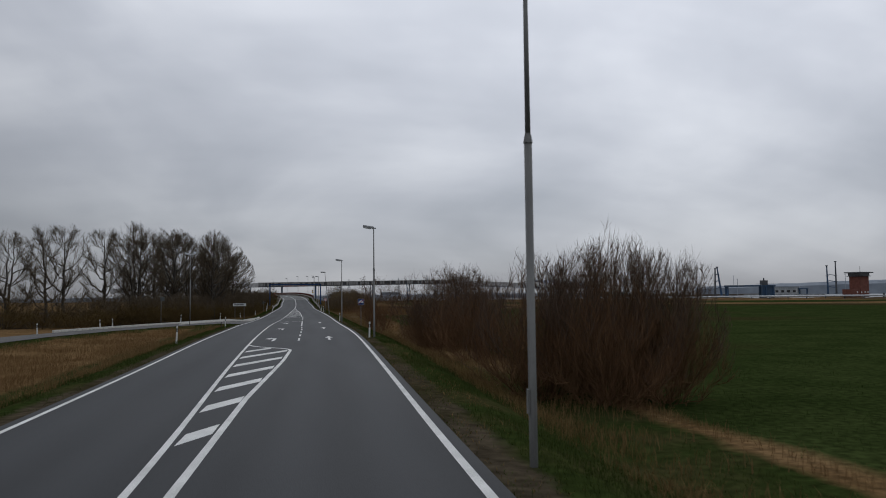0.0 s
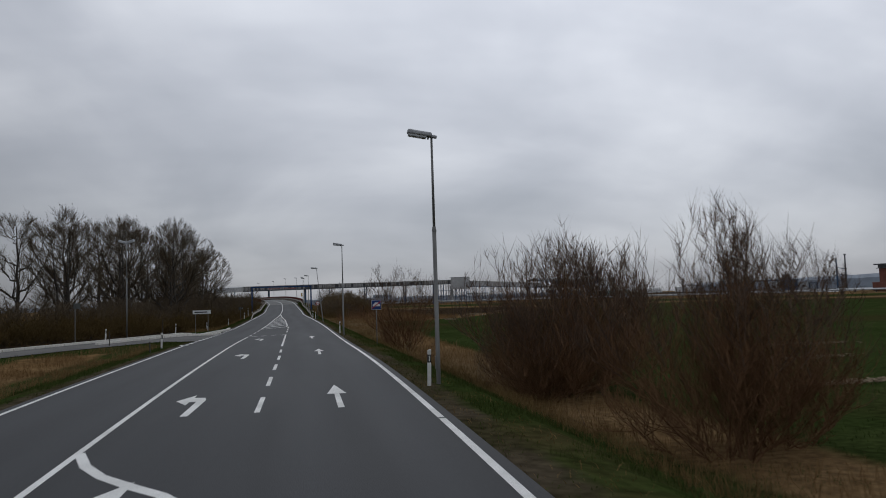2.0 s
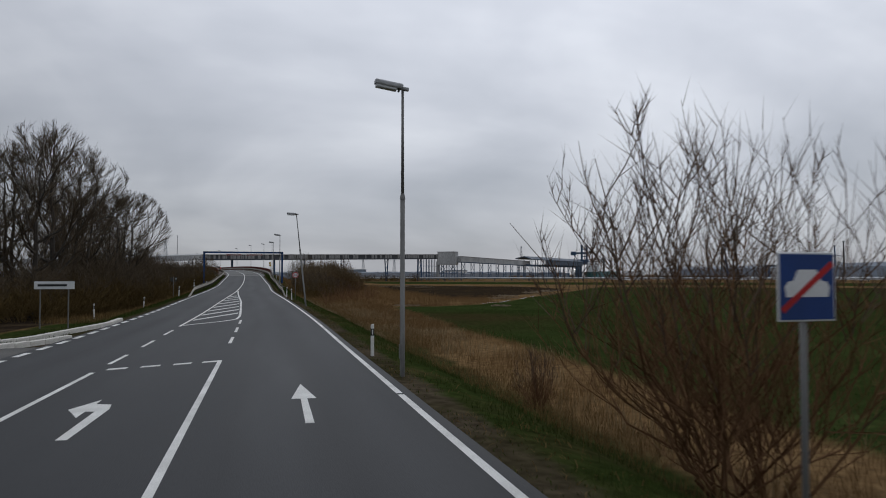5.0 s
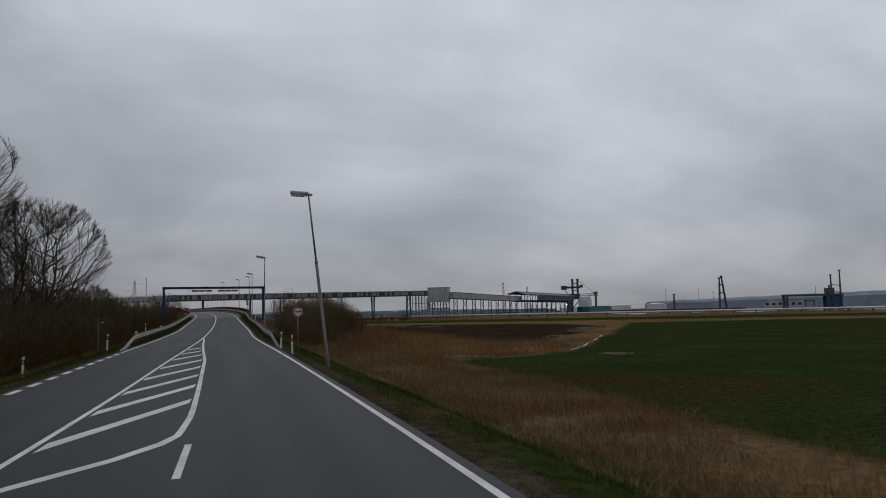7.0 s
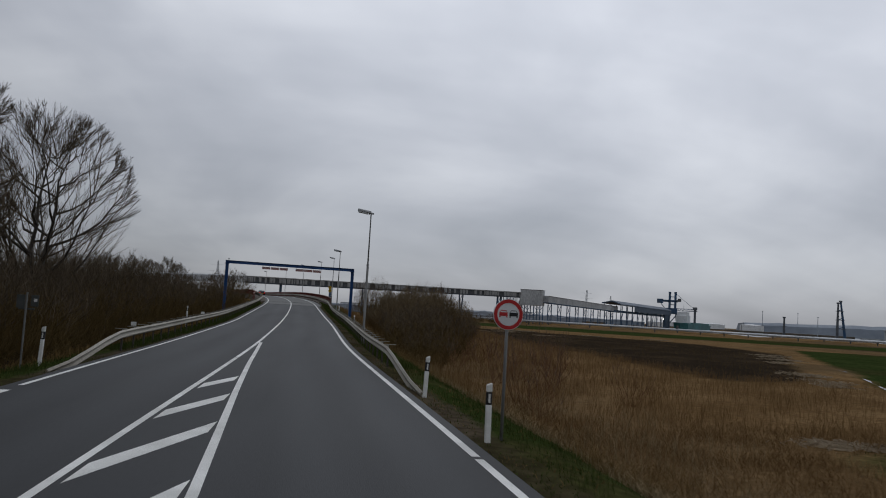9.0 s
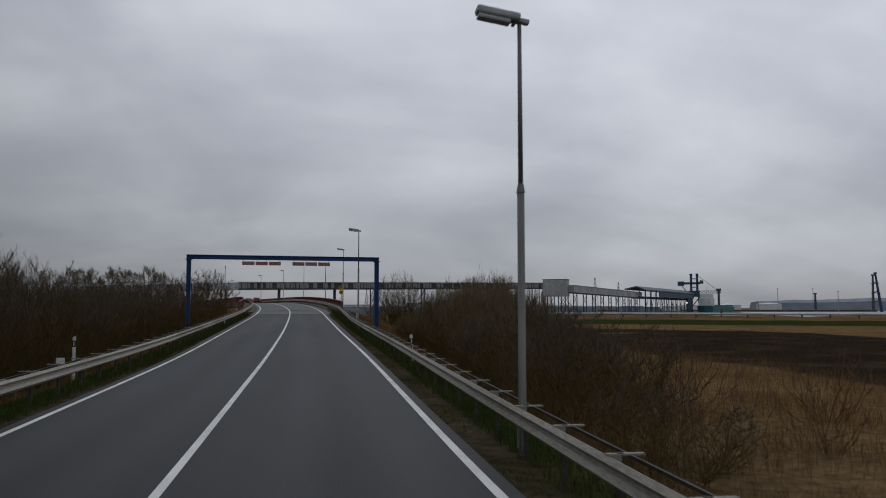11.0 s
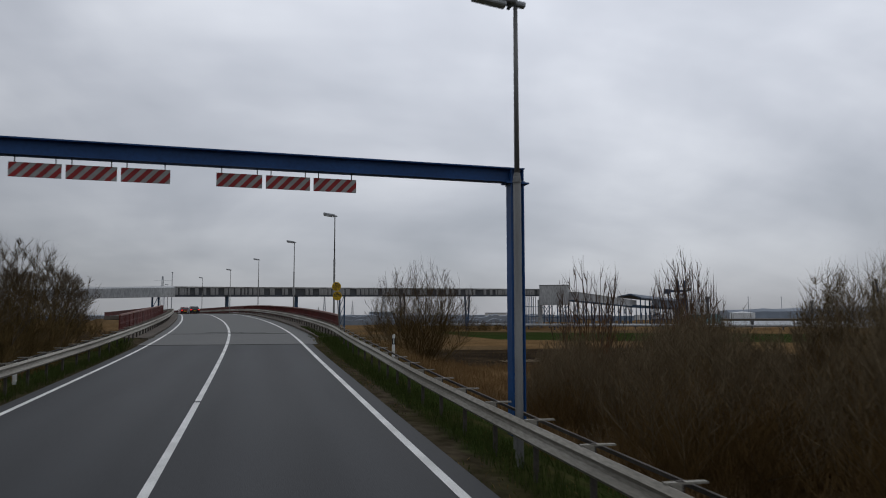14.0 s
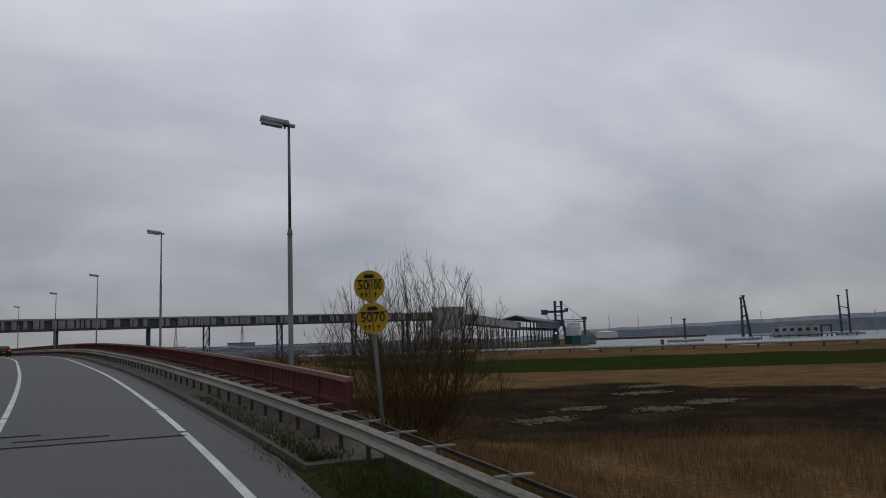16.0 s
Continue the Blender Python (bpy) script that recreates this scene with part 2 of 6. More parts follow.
HEDGE_STEM = blade_mat("hedge_stems", (0.108, 0.067, 0.027), (0.190, 0.122, 0.052))
HEDGE_TIP = blade_mat("hedge_tips", (0.110, 0.084, 0.050), (0.210, 0.160, 0.100))
GRASS = blade_mat("grass_blades", (0.033, 0.050, 0.012), (0.068, 0.086, 0.024))
MEADOW_GRASS = blade_mat("meadow_blades", (0.034, 0.056, 0.014), (0.058, 0.082, 0.022))
DRY_GRASS = blade_mat("dry_grass", (0.115, 0.072, 0.029), (0.215, 0.145, 0.064))
REED = blade_mat("dry_reed", (0.155, 0.094, 0.042), (0.240, 0.152, 0.072))
REED_PALE = blade_mat("pale_reed", (0.19, 0.135, 0.07), (0.32, 0.24, 0.14))
DEBRIS = mat("cut_reed_straw", (0.34, 0.27, 0.18), (0.22, 0.17, 0.11), 2, 0.95)

# ---- building helpers ----


def mesh_of(name, bm, material, smooth=False):
    me = bpy.data.meshes.new(name)
    bm.to_mesh(me)
    bm.free()
    me.materials.append(material)
    if smooth:
        me.polygons.foreach_set("use_smooth", [True] * len(me.polygons))
    return me


def part(name, bm, material, parent=None, label="", smooth=False):
    """Links a bmesh as one mesh object under a thing or a part."""
    ob = new(name, mesh_of(name, bm, material, smooth))
    if parent is not None:
        ob.parent = parent
    return tagged(ob, label)


def part_mesh(name, me, parent, m=None):
    """One more object on a mesh that is there already."""
    ob = new(name, me)
    ob.parent = parent
    if m is not None:
        ob.matrix_basis = m
    return ob


def pydata(name, verts, faces, material, parent=None, smooth=False):
    me = bpy.data.meshes.new(name)
    me.from_pydata(verts, [], faces)
    me.materials.append(material)
    if smooth:
        me.polygons.foreach_set("use_smooth", [True] * len(me.polygons))
    ob = new(name, me)
    if parent is not None:
        ob.parent = parent
    return ob


def thing(name, m, label, category, group="", kind=""):
    ob = new(name)
    ob.empty_display_size = 0.3
    ob.matrix_basis = m
    return tagged(ob, label, category, group, kind)


def box(bm, c, s, rot=(0, 0, 0), bevel=0.0):
    m = pose(*c, *rot) @ Matrix.Diagonal((*s, 1))
    made = bmesh.ops.create_cube(bm, size=1.0, matrix=m)
    if bevel:
        edges = list({e for v in made["verts"] for e in v.link_edges})
        bmesh.ops.bevel(bm, geom=edges, offset=bevel, segments=2, affect="EDGES", profile=0.5)
    return bm


def rod(bm, p, q, r0, r1=None, n=8):
    """A tapered rod with closed ends from p to q."""
    p, q = Vector(p), Vector(q)
    r1 = r0 if r1 is None else r1
    turn = (q - p).to_track_quat("Z", "Y").to_matrix().to_4x4()
    m = Matrix.Translation((p + q) / 2) @ turn
    bmesh.ops.create_cone(bm, cap_ends=True, segments=n, radius1=r0, radius2=max(r1, 1e-4), depth=(q - p).length, matrix=m)
    return bm


def beam(bm, p, q, w, h):
    """A square bar from p to q."""
    p, q = Vector(p), Vector(q)
    turn = (q - p).to_track_quat("X", "Z").to_matrix().to_4x4()
    m = Matrix.Translation((p + q) / 2) @ turn @ Matrix.Diagonal(((q - p).length, w, h, 1))
    bmesh.ops.create_cube(bm, size=1.0, matrix=m)
    return bm


def disc(bm, c, r, depth, n=32, rx=90):
    bmesh.ops.create_cone(bm, cap_ends=True, segments=n, radius1=r, radius2=r, depth=depth, matrix=pose(*c, rx, 0, 0))
    return bm


def nb():
    return bmesh.new()


# ---- the line of the road ----
KY = (-120, -40, 10, 30, 50, 68, 87, 104, 120, 135, 152, 166, 180, 207, 230, 247, 267, 280, 296, 330, 360, 400, 440, 480)
KR = (1.6, 2.0, 2.2, 2.6, 2.9, 2.9, 2.6, 2.5, 2.3, 1.85, 1.0, 0.2, -0.6, -1.1, -1.95, -2.6, -3.5, -4.5, -6.0, -10.2, -15.3, -25, -38, -54)
KC = (-1.6, -2.0, -2.42, -3.38, -4.1, -4.58, -5.05, -5.15, -5.15, -5.05, -5.05, -4.95, -4.95, -5.4, -5.98, -6.5, -7.22, -8.2, -9.8, -14.0, -19.2, -29, -42, -58)
KL = (-5.6, -5.9, -6.08, -6.65, -7.45, -7.9, -8.55, -8.7, -8.65, -8.6, -8.65, -8.7, -8.7, -9.02, -10.0, -10.46, -10.9, -11.8, -13.4, -17.6, -22.8, -32.6, -45.6, -61.6)
ZY = (-120, -10, 14, 38, 62, 86, 111, 135, 159, 183, 207, 231, 255, 271, 285, 300, 320, 340, 360, 400, 440, 480)
ZZ = (0.3, 0.06, -0.12, -0.24, -0.33, -0.56, -0.79, -0.70, -0.40, -0.16, 0.15, 0.58, 1.25, 1.90, 2.30, 2.65, 3.05, 3.30, 3.42, 3.40, 3.10, 2.6)
FINE_Y = np.arange(-110.0, 470.0, 1.0)


def eased(ky, kx):
    """The knots as a line a metre a step, eased over about fifteen metres."""
    v = np.interp(FINE_Y, ky, kx)
    for _ in range(2):
        v = np.convolve(np.pad(v, 6, mode="reflect", reflect_type="odd"), np.ones(13) / 13, "valid")
    return v


RX, CX, LX, RZ = eased(KY, KR), eased(KY, KC), eased(KY, KL), eased(ZY, ZZ)


def xr(y):
    return float(np.interp(y, FINE_Y, RX))


def xc(y):
    return float(np.interp(y, FINE_Y, CX))


def xl(y):
    return float(np.interp(y, FINE_Y, LX))


def zr(y):
    return float(np.interp(y, FINE_Y, RZ))


BRIDGE_START, BRIDGE_END = 261.5, 455.0
FIELD = -1.75
# the side road runs back to the left from its mouth
SIDE = ((-5.5, 107.0, 12.0), (-9.5, 104.0, 11.0), (-13.8, 98.6, 6.6), (-18.2, 89.2, 4.9), (-21.8, 79.6, 4.5), (-24.3, 69.4, 4.3), (-25.2, 58.0, 4.3), (-25.2, 45.0, 4.3), (-25.5, 25.0, 4.3), (-26.0, -30.0, 4.3))


def side_distance(x, y):
    """Distance outside the side road's edge, negative on it."""
    best = 1e9
    for (ax, ay, aw), (bx, by, bw) in zip(SIDE, SIDE[1:]):
        dx, dy = bx - ax, by - ay
        t = max(0.0, min(1.0, ((x - ax) * dx + (y - ay) * dy) / (dx * dx + dy * dy)))
        d = math.hypot(x - ax - t * dx, y - ay - t * dy) - (aw + (bw - aw) * t) / 2
        best = min(best, d)
    return best


def smooth(a, b, v):
    t = max(0.0, min(1.0, (v - a) / (b - a)))
    return t * t * (3 - 2 * t)


def river(x, y):
    """How far a place lies past the pipeline, towards the river."""
    return (x - 85) * 0.514 + (y - 472) * 0.857


def height(x, y):
    """The ground, without the road's own surface."""
    yy = min(max(y, -105.0), 465.0)
    z = zr(yy)
    left, right = xl(yy) - 0.45, xr(yy) + 0.45
    bump = 0.12 * noise.noise((x * 0.11, y * 0.11, 1.3)) + 0.25 * noise.noise((x * 0.03, y * 0.03, 4.1))
    left_field = -0.95 - 0.9 * smooth(120, 170, y)
    out = max(left - x, x - right)
    field = left_field if x < left else FIELD
    # the embankment falls away under the bridge
    keep = 1 - smooth(268, 290, y)
    flat = 1.5 + 1.5 * smooth(235, 262, y)
    if y > 455:
        keep = smooth(455, 465, y) * (1 - smooth(600, 900, y))
    if out <= 0:
        top = z - 0.10
    elif out < flat:
        top = z - 0.10 - 0.05 * out * (1.5 / flat)
    else:
        top = z - 0.175 - (out - flat) * 0.42
    # the turf meets the edge strip of the bridge
    top += 0.24 * smooth(256, 263, y) * smooth(0.05, 0.5, out) * (1 - smooth(2.6, 3.4, out)) * smooth(330, 270, y)
    top = field + (top - field) * keep if keep < 1 else top
    base = field + bump * smooth(3, 9, out)
    g = max(top, base) if out > 1.5 else top
    if x > right and out > 1.5:
        g = max(top, base)
    if x < left:
        d = side_distance(x, y)
        if d < 4:
            road_z = -0.62
            g = g + (road_z - g) * (1 - smooth(0.6, 4, d)) * smooth(0.2, 2.5, out)
    s = river(x, y)
    if x > 40:
        g += 1.0 * smooth(3, 10, s) * (1 - smooth(18, 30, s))
    bank = x - 190 - (y - 560) / 1.48
    if bank > 0 and s > 25:
        g += (-5.5 - g) * smooth(25, 60, s) * (1 - smooth(1450, 1480, s)) * smooth(0, 20, bank)
    return g


# ---- ground ----


def ground_material():
    m = bpy.data.materials.new("fields_and_verge")
    m.use_nodes = True
    n, l = m.node_tree.nodes, m.node_tree.links
    bsdf = n["Principled BSDF"]
    bsdf.inputs["Roughness"].default_value = 0.95
    bsdf.inputs["Specular IOR Level"].default_value = 0.0
    geo = n.new("ShaderNodeNewGeometry")

    def tex(scale, detail=4.0):
        t = n.new("ShaderNodeTexNoise")
        t.inputs["Scale"].default_value, t.inputs["Detail"].default_value = scale, detail
        l.new(geo.outputs["Position"], t.inputs["Vector"])
        return t.outputs[0]

    def mixed(a, b, f):
        mx = n.new("ShaderNodeMix")
        mx.data_type = "RGBA"
        for key, v in (("A", a), ("B", b)):
            if isinstance(v, tuple):
                mx.inputs[key].default_value = (*v, 1)
            else:
                l.new(v, mx.inputs[key])
        l.new(f, mx.inputs["Factor"])
        return mx.outputs["Result"]

    def span(v, lo, hi):
        r = n.new("ShaderNodeMapRange")
        r.inputs["From Min"].default_value, r.inputs["From Max"].default_value = lo, hi
        l.new(v, r.inputs["Value"])
        return r.outputs[0]

    def zone(attr, rough_edge, scale):
        """An area with a frayed edge."""
        a = n.new("ShaderNodeAttribute")
        a.attribute_name = attr
        t = n.new("ShaderNodeMath")
        t.operation = "MULTIPLY_ADD"
        l.new(tex(scale), t.inputs[0])
        t.inputs[1].default_value = rough_edge
        l.new(a.outputs["Fac"], t.inputs[2])
        return span(t.outputs[0], 0.5 + rough_edge * 0.5 - 0.12, 0.5 + rough_edge * 0.5 + 0.12)

    broad, mid, fine = tex(0.02), tex(0.25), tex(3.0, 6.0)
    reed = mixed((0.135, 0.082, 0.037), (0.195, 0.124, 0.060), span(mid, 0.35, 0.65))
    reed = mixed(reed, (0.095, 0.070, 0.041), span(broad, 0.48, 0.62))
    green = mixed((0.024, 0.036, 0.010), (0.038, 0.052, 0.016), span(mid, 0.35, 0.7))
    green = mixed(green, (0.0440, 0.0336, 0.0152), span(broad, 0.52, 0.66))
    mud = mixed((0.027, 0.020, 0.014), (0.060, 0.043, 0.026), span(mid, 0.45, 0.75))
    dirt = mixed((0.070, 0.056, 0.038), (0.044, 0.038, 0.020), span(mid, 0.4, 0.6))
    verge = mixed((0.0280, 0.0400, 0.0110), (0.0560, 0.0480, 0.0210), span(mid, 0.45, 0.7))
    col = mixed(reed, green, zone("green", 0.5, 0.09))
    col = mixed(col, mud, zone("mud", 0.7, 0.12))
    col = mixed(col, verge, zone("verge", 0.5, 0.6))
    col = mixed(col, dirt, zone("dirt", 0.5, 1.1))
    sc = n.new("ShaderNodeVectorMath")
    sc.operation = "SCALE"
    l.new(col, sc.inputs[0])
    g = n.new("ShaderNodeMapRange")
    g.inputs["From Min"].default_value, g.inputs["From Max"].default_value = 0.3, 0.7
    g.inputs["To Min"].default_value, g.inputs["To Max"].default_value = 0.6, 1.4
    l.new(fine, g.inputs["Value"])
    l.new(g.outputs[0], sc.inputs["Scale"])
    l.new(sc.outputs[0], bsdf.inputs["Base Color"])
    bp = n.new("ShaderNodeBump")
    bp.inputs["Strength"].default_value, bp.inputs["Distance"].default_value = 0.5, 0.15
    l.new(fine, bp.inputs["Height"])
    l.new(bp.outputs[0], bsdf.inputs["Normal"])
    return m


def axis(stops):
    """Steps that widen away from the road: pairs of (to, step)."""
    out, at = [stops[0][0]], stops[0][0]
    for to, step in stops[1:]:
        n = max(1, round((to - at) / step))
        out += [at + (to - at) * (i + 1) / n for i in range(n)]
        at = to
    return out


def green_zone(x, y):
    """One where the meadow is, half on its edge."""
    if x < 0:
        return 0.0
    edge = min((x - 12.2) / 3, (max(162 + (x - 12) * 0.5, 168 + (x - 24) * 1.72) - y) / 10)
    if x > 30:
        # a brown strip parts the near meadow from a far green one; the river bank is brown again
        r = river(x, y)
        edge = max(min(edge, (-155 - r) / 10), min((x - 38) / 8, (r + 114) / 10, (-43 - r) / 10))
    return max(0.0, min(1.0, 0.5 + edge))


def mud_and_thicket_zone(x, y):
    # ground under the left thicket takes the same dark colour as the mud
    if x < -8 and 96 < y < 300:
        return max(0.0, min(1.0, min((xl(y) - 4.2 - x) / 1.5, side_distance(x, y) / 1.2 - 0.4, (y - 97) / 6)))
    west = 26 - 14 * smooth(282, 291, y)
    east = min(70.0, 35 + 0.6 * (y - 196)) - 22 * smooth(285, 318, y)
    return max(0.0, min(1.0, 0.5 + min((x - west) / 6, (east - x) / 6, (y - 192) / 8, (326 - y) / 12)))


def build_ground():
    gx = axis(((-3000, 0), (-400, 200), (-120, 20), (-40, 5), (-16, 2), (8, 1.0), (30, 2), (90, 5), (300, 15), (900, 60), (3500, 260)))
    gy = axis(((-1500, 0), (-150, 150), (-20, 10), (130, 2), (300, 2.0), (360, 5), (640, 14), (1000, 60), (4000, 300)))
    verts = [(x, y, height(x, y)) for y in gy for x in gx]
    w = len(gx)
    faces = [(j * w + i, j * w + i + 1, (j + 1) * w + i + 1, (j + 1) * w + i) for j in range(len(gy) - 1) for i in range(w - 1)]
    ob = pydata("ground", verts, faces, ground_material(), smooth=True)
    me = ob.data
    zones = {"green": [], "mud": [], "verge": [], "dirt": []}
    for x, y, z in verts:
        yy = min(max(y, -105.0), 465.0)
        out = max(xl(yy) - 0.45 - x, x - xr(yy) - 0.45)
        zones["green"].append(green_zone(x, y))
        zones["mud"].append(mud_and_thicket_zone(x, y))
        reach = 3.2 + (3.8 * (1 - smooth(25, 60, y)) if x > 0 else 0.0)
        near = 1.0 if out < reach else max(0.0, 1 - (out - reach) / 2.5)
        if -40 < x < -4 and 20 < y < 118 and side_distance(x, y) < 2.2:
            near = 1.0
        zones["verge"].append(near if y < 300 else 0.0)
        zones["dirt"].append(max(0.0, min(1.0, 1.0 - out * 0.72)) if y < 300 else 0.0)
    for key, values in zones.items():
        me.attributes.new(key, "FLOAT", "POINT").data.foreach_set("value", values)
    return tagged(ob, "flat marsh meadow with brown reeds, green grass and dark mud", "ground", kind="structure")


ground = build_ground()

water = pydata("water", [(150, 545, -2.6), (3500, -1400, -2.6), (3500, 3900, -2.6), (2050, 3400, -2.6)], [(0, 1, 2, 3)], mat("river_water", (0.10, 0.12, 0.13), (0.13, 0.15, 0.16), 0.01, 0.34, bump=0.35, fine=0.5, coords="Object", spec=0.4))
ditch_v, ditch_f = [], []
for i in range(108):
    y = 168.0 + i * 0.5
    x = 24.3 + (y - 168.6) * 0.576 + 0.25 * noise.noise((y * 0.3, 1.0, 0))
    w = (0.13 + 0.07 * noise.noise((y * 0.25, 5.0, 0))) * (0.02 + 0.98 * max(smooth(168, 170, y) * (1 - smooth(181, 185, y)), smooth(0.05, 0.25, noise.noise((y * 0.16, 8.0, 0)))))
    level = height(x, y) + 0.05
    ditch_v += [(x - w, y, level), (x + w, y, level)]
    if i:
        ditch_f.append((2 * i - 2, 2 * i - 1, 2 * i + 1, 2 * i))
tagged(pydata("ditch_water", ditch_v, ditch_f, mat("ditch_surface", (0.10, 0.11, 0.11), (0.13, 0.13, 0.13), 0.5, 0.15, bump=0.02, fine=2, spec=0.6)), "narrow ditch of standing water along the meadow edge", "ditch", kind="structure")
tagged(water, "wide grey river under an overcast sky", "river", kind="structure")

# ---- road ----


def ribbon(name, ys, left, right, lift, material, parent=None, cols=4):
    verts = []
    for y in ys:
        a, b = left(y), right(y)
        for i in range(cols + 1):
            verts.append((a + (b - a) * i / cols, y, zr(y) + lift))
    w = cols + 1
    faces = [(j * w + i, j * w + i + 1, (j + 1) * w + i + 1, (j + 1) * w + i) for j in range(len(ys) - 1) for i in range(cols)]
    return pydata(name, verts, faces, material, parent, smooth=True)


def span_y(a, b, step=2.0):
    n = max(1, math.ceil((b - a) / step))
    return [a + (b - a) * i / n for i in range(n + 1)]


road = ribbon("road", span_y(-105, BRIDGE_START), lambda y: xl(y) - 0.30 - 0.12 * smooth(200, 230, y), lambda y: xr(y) + 0.30 + 0.14 * smooth(200, 230, y), 0.0, ASPHALT, cols=28)


def wheel_wear(ob):
    """Lighter worn wheel tracks and a darker middle along each lane."""
    values = []
    for v in ob.data.vertices:
        x, y = v.co.x, v.co.y
        d = min(abs(x - xr(y) + 1.8), abs(x - xl(y) - 1.8))
        values.append(0.5 + 0.5 * math.cos(math.tau * (d - 0.9) / 1.8) if d < 1.8 else 0.45)
    ob.data.attributes.new("wear", "FLOAT", "POINT").data.foreach_set("value", values)


wheel_wear(road)
n, l = ASPHALT.node_tree.nodes, ASPHALT.node_tree.links
worn = n.new("ShaderNodeAttribute")
worn.attribute_name = "wear"
patch = n.new("ShaderNodeTexNoise")
patch.inputs["Scale"].default_value = 0.08
spread = n.new("ShaderNodeMath")
spread.operation = "MULTIPLY"
l.new(worn.outputs["Fac"], spread.inputs[0])
l.new(patch.outputs[0], spread.inputs[1])
tone = n.new("ShaderNodeMapRange")
tone.inputs["To Min"].default_value, tone.inputs["To Max"].default_value = 0.72, 1.62
l.new(spread.outputs[0], tone.inputs["Value"])
base = n["Principled BSDF"].inputs["Base Color"]
scaled = n.new("ShaderNodeVectorMath")
scaled.operation = "SCALE"
l.new(base.links[0].from_socket, scaled.inputs[0])
l.new(tone.outputs[0], scaled.inputs["Scale"])
l.new(scaled.outputs[0], base)
tagged(road, "dark grey asphalt main road with white markings", "road", kind="structure")


def side_road():
    verts, faces = [], []
    pts = []
    for (ax, ay, aw), (bx, by, bw) in zip(SIDE, SIDE[1:]):
        for i in range(6):
            t = i / 6
            pts.append((ax + (bx - ax) * t, ay + (by - ay) * t, aw + (bw - aw) * t))
    pts.append(SIDE[-1])
    for i, (x, y, w) in enumerate(pts):
        a, b = pts[max(0, i - 2)], pts[min(len(pts) - 1, i + 2)]
        d = Vector((b[0] - a[0], b[1] - a[1])).normalized()
        for k in range(7):
            o = (k / 6 - 0.5) * w
            px, py = x - d.y * o, y + d.x * o
            inside = px > xl(py) - 0.5
            verts.append((px, py, zr(py) - 0.06 if inside else max(height(px, py) + 0.05, zr(py) - 0.03 if px > xl(py) - 2.5 else -9)))
    for j in range(len(pts) - 1):
        for k in range(6):
            faces.append((j * 7 + k, j * 7 + k + 1, (j + 1) * 7 + k + 1, (j + 1) * 7 + k))
    ob = pydata("side_road", verts, faces, ASPHALT_OLD, smooth=True)
    return tagged(ob, "worn pale asphalt side road joining the main road", "road", kind="structure")


side = side_road()


def kerb_line(points, label):
    """White kerb stones end to end along the side road's far edge."""
    ob = thing("kerb", Matrix(), label, "kerb", kind="structure")
    stone = mesh_of("kerb_stone", box(nb(), (0, 0, 0.0), (0.98, 0.28, 0.24), bevel=0.02), KERB)
    for (ax, ay), (bx, by) in zip(points, points[1:]):
        d = math.hypot(bx - ax, by - ay)
        n = max(1, round(d))
        for i in range(n):
            t = (i + 0.5) / n
            x, y = ax + (bx - ax) * t, ay + (by - ay) * t
            part_mesh("kerb_stone", stone, ob, pose(x, y, height(x, y) + 0.10, 0, 0, math.degrees(math.atan2(by - ay, bx - ax))))
    return ob


kerb_line(((-9.3, 128.5), (-9.2, 124.5), (-10.6, 117.0), (-12.6, 109.0), (-15.0, 103.5), (-18.2, 96.5), (-21.8, 88.0), (-25.2, 79.5)), "pale concrete kerb along the side road")
kerb_line(((-9.0, 115.5), (-10.9, 108.5), (-12.6, 103.5), (-14.4, 99.5), (-16.0, 95.0)), "pale concrete kerb of a traffic island")

# ---- road markings ----


def stripe(name, a, b, at, width, step=2.0, taper=None):
    """A painted line along the road from a to b."""
    return ribbon(name, span_y(a, b, step), lambda y: at(y) - width / 2, lambda y: at(y) + width / 2, 0.005, LINE, road, cols=1)


def painted(name, pts):
    verts = [(x, y, zr(y) + 0.006) for x, y in pts]
    return pydata(name, verts, [tuple(range(len(verts)))], LINE, road)


def h1r(y):
    return float(np.interp(y, (-40, 10.6, 21, 34, 41), (-1.75, -1.92, -1.85, -1.42, -1.35)))


def h2r(y):
    return float(np.interp(y, (128.6, 131, 137.5, 145, 152, 162.5, 170, 176, 181.5), (-2.45, -2.42, -2.65, -2.95, -3.22, -3.88, -4.3, -4.58, -4.85)))


def lane(y):
    return float(np.interp(y, (47, 56, 71, 82, 105, 117, 127), (-1.12, -1.18, -1.32, -1.55, -1.9, -2.03, -2.18)))


for a, b in ((-100, 36.4), (36.55, 47.9), (48.05, 61.4), (61.55, 96.0), (96.2, 118.8), (119.0, 154.7), (154.9, 206.0), (206.2, 213.0), (213.2, BRIDGE_START)):
    stripe("edge_line", a, b, xr, 0.15)
stripe("edge_line", -100, 88.0, xl, 0.13)
stripe("edge_line", 161.6, BRIDGE_START, xl, 0.13)
y = 89.0
while y < 160:
    stripe("block_line", y, y + 1.5, xl, 0.24)
    y += 2.6
stripe("centre_line", -100, 102.0, xc, 0.13)
for y in (104.2, 110.2, 116.2):
    stripe("centre_dash", y, y + 3.0, xc, 0.13)
for a, b in ((121.8, 172.0), (172.2, 208.2), (208.4, 219.4), (219.6, 241), (241.2, BRIDGE_START)):
    stripe("centre_line", a, b, xc, 0.14)
stripe("hatch_outline", -100, 40.8, h1r, 0.15)
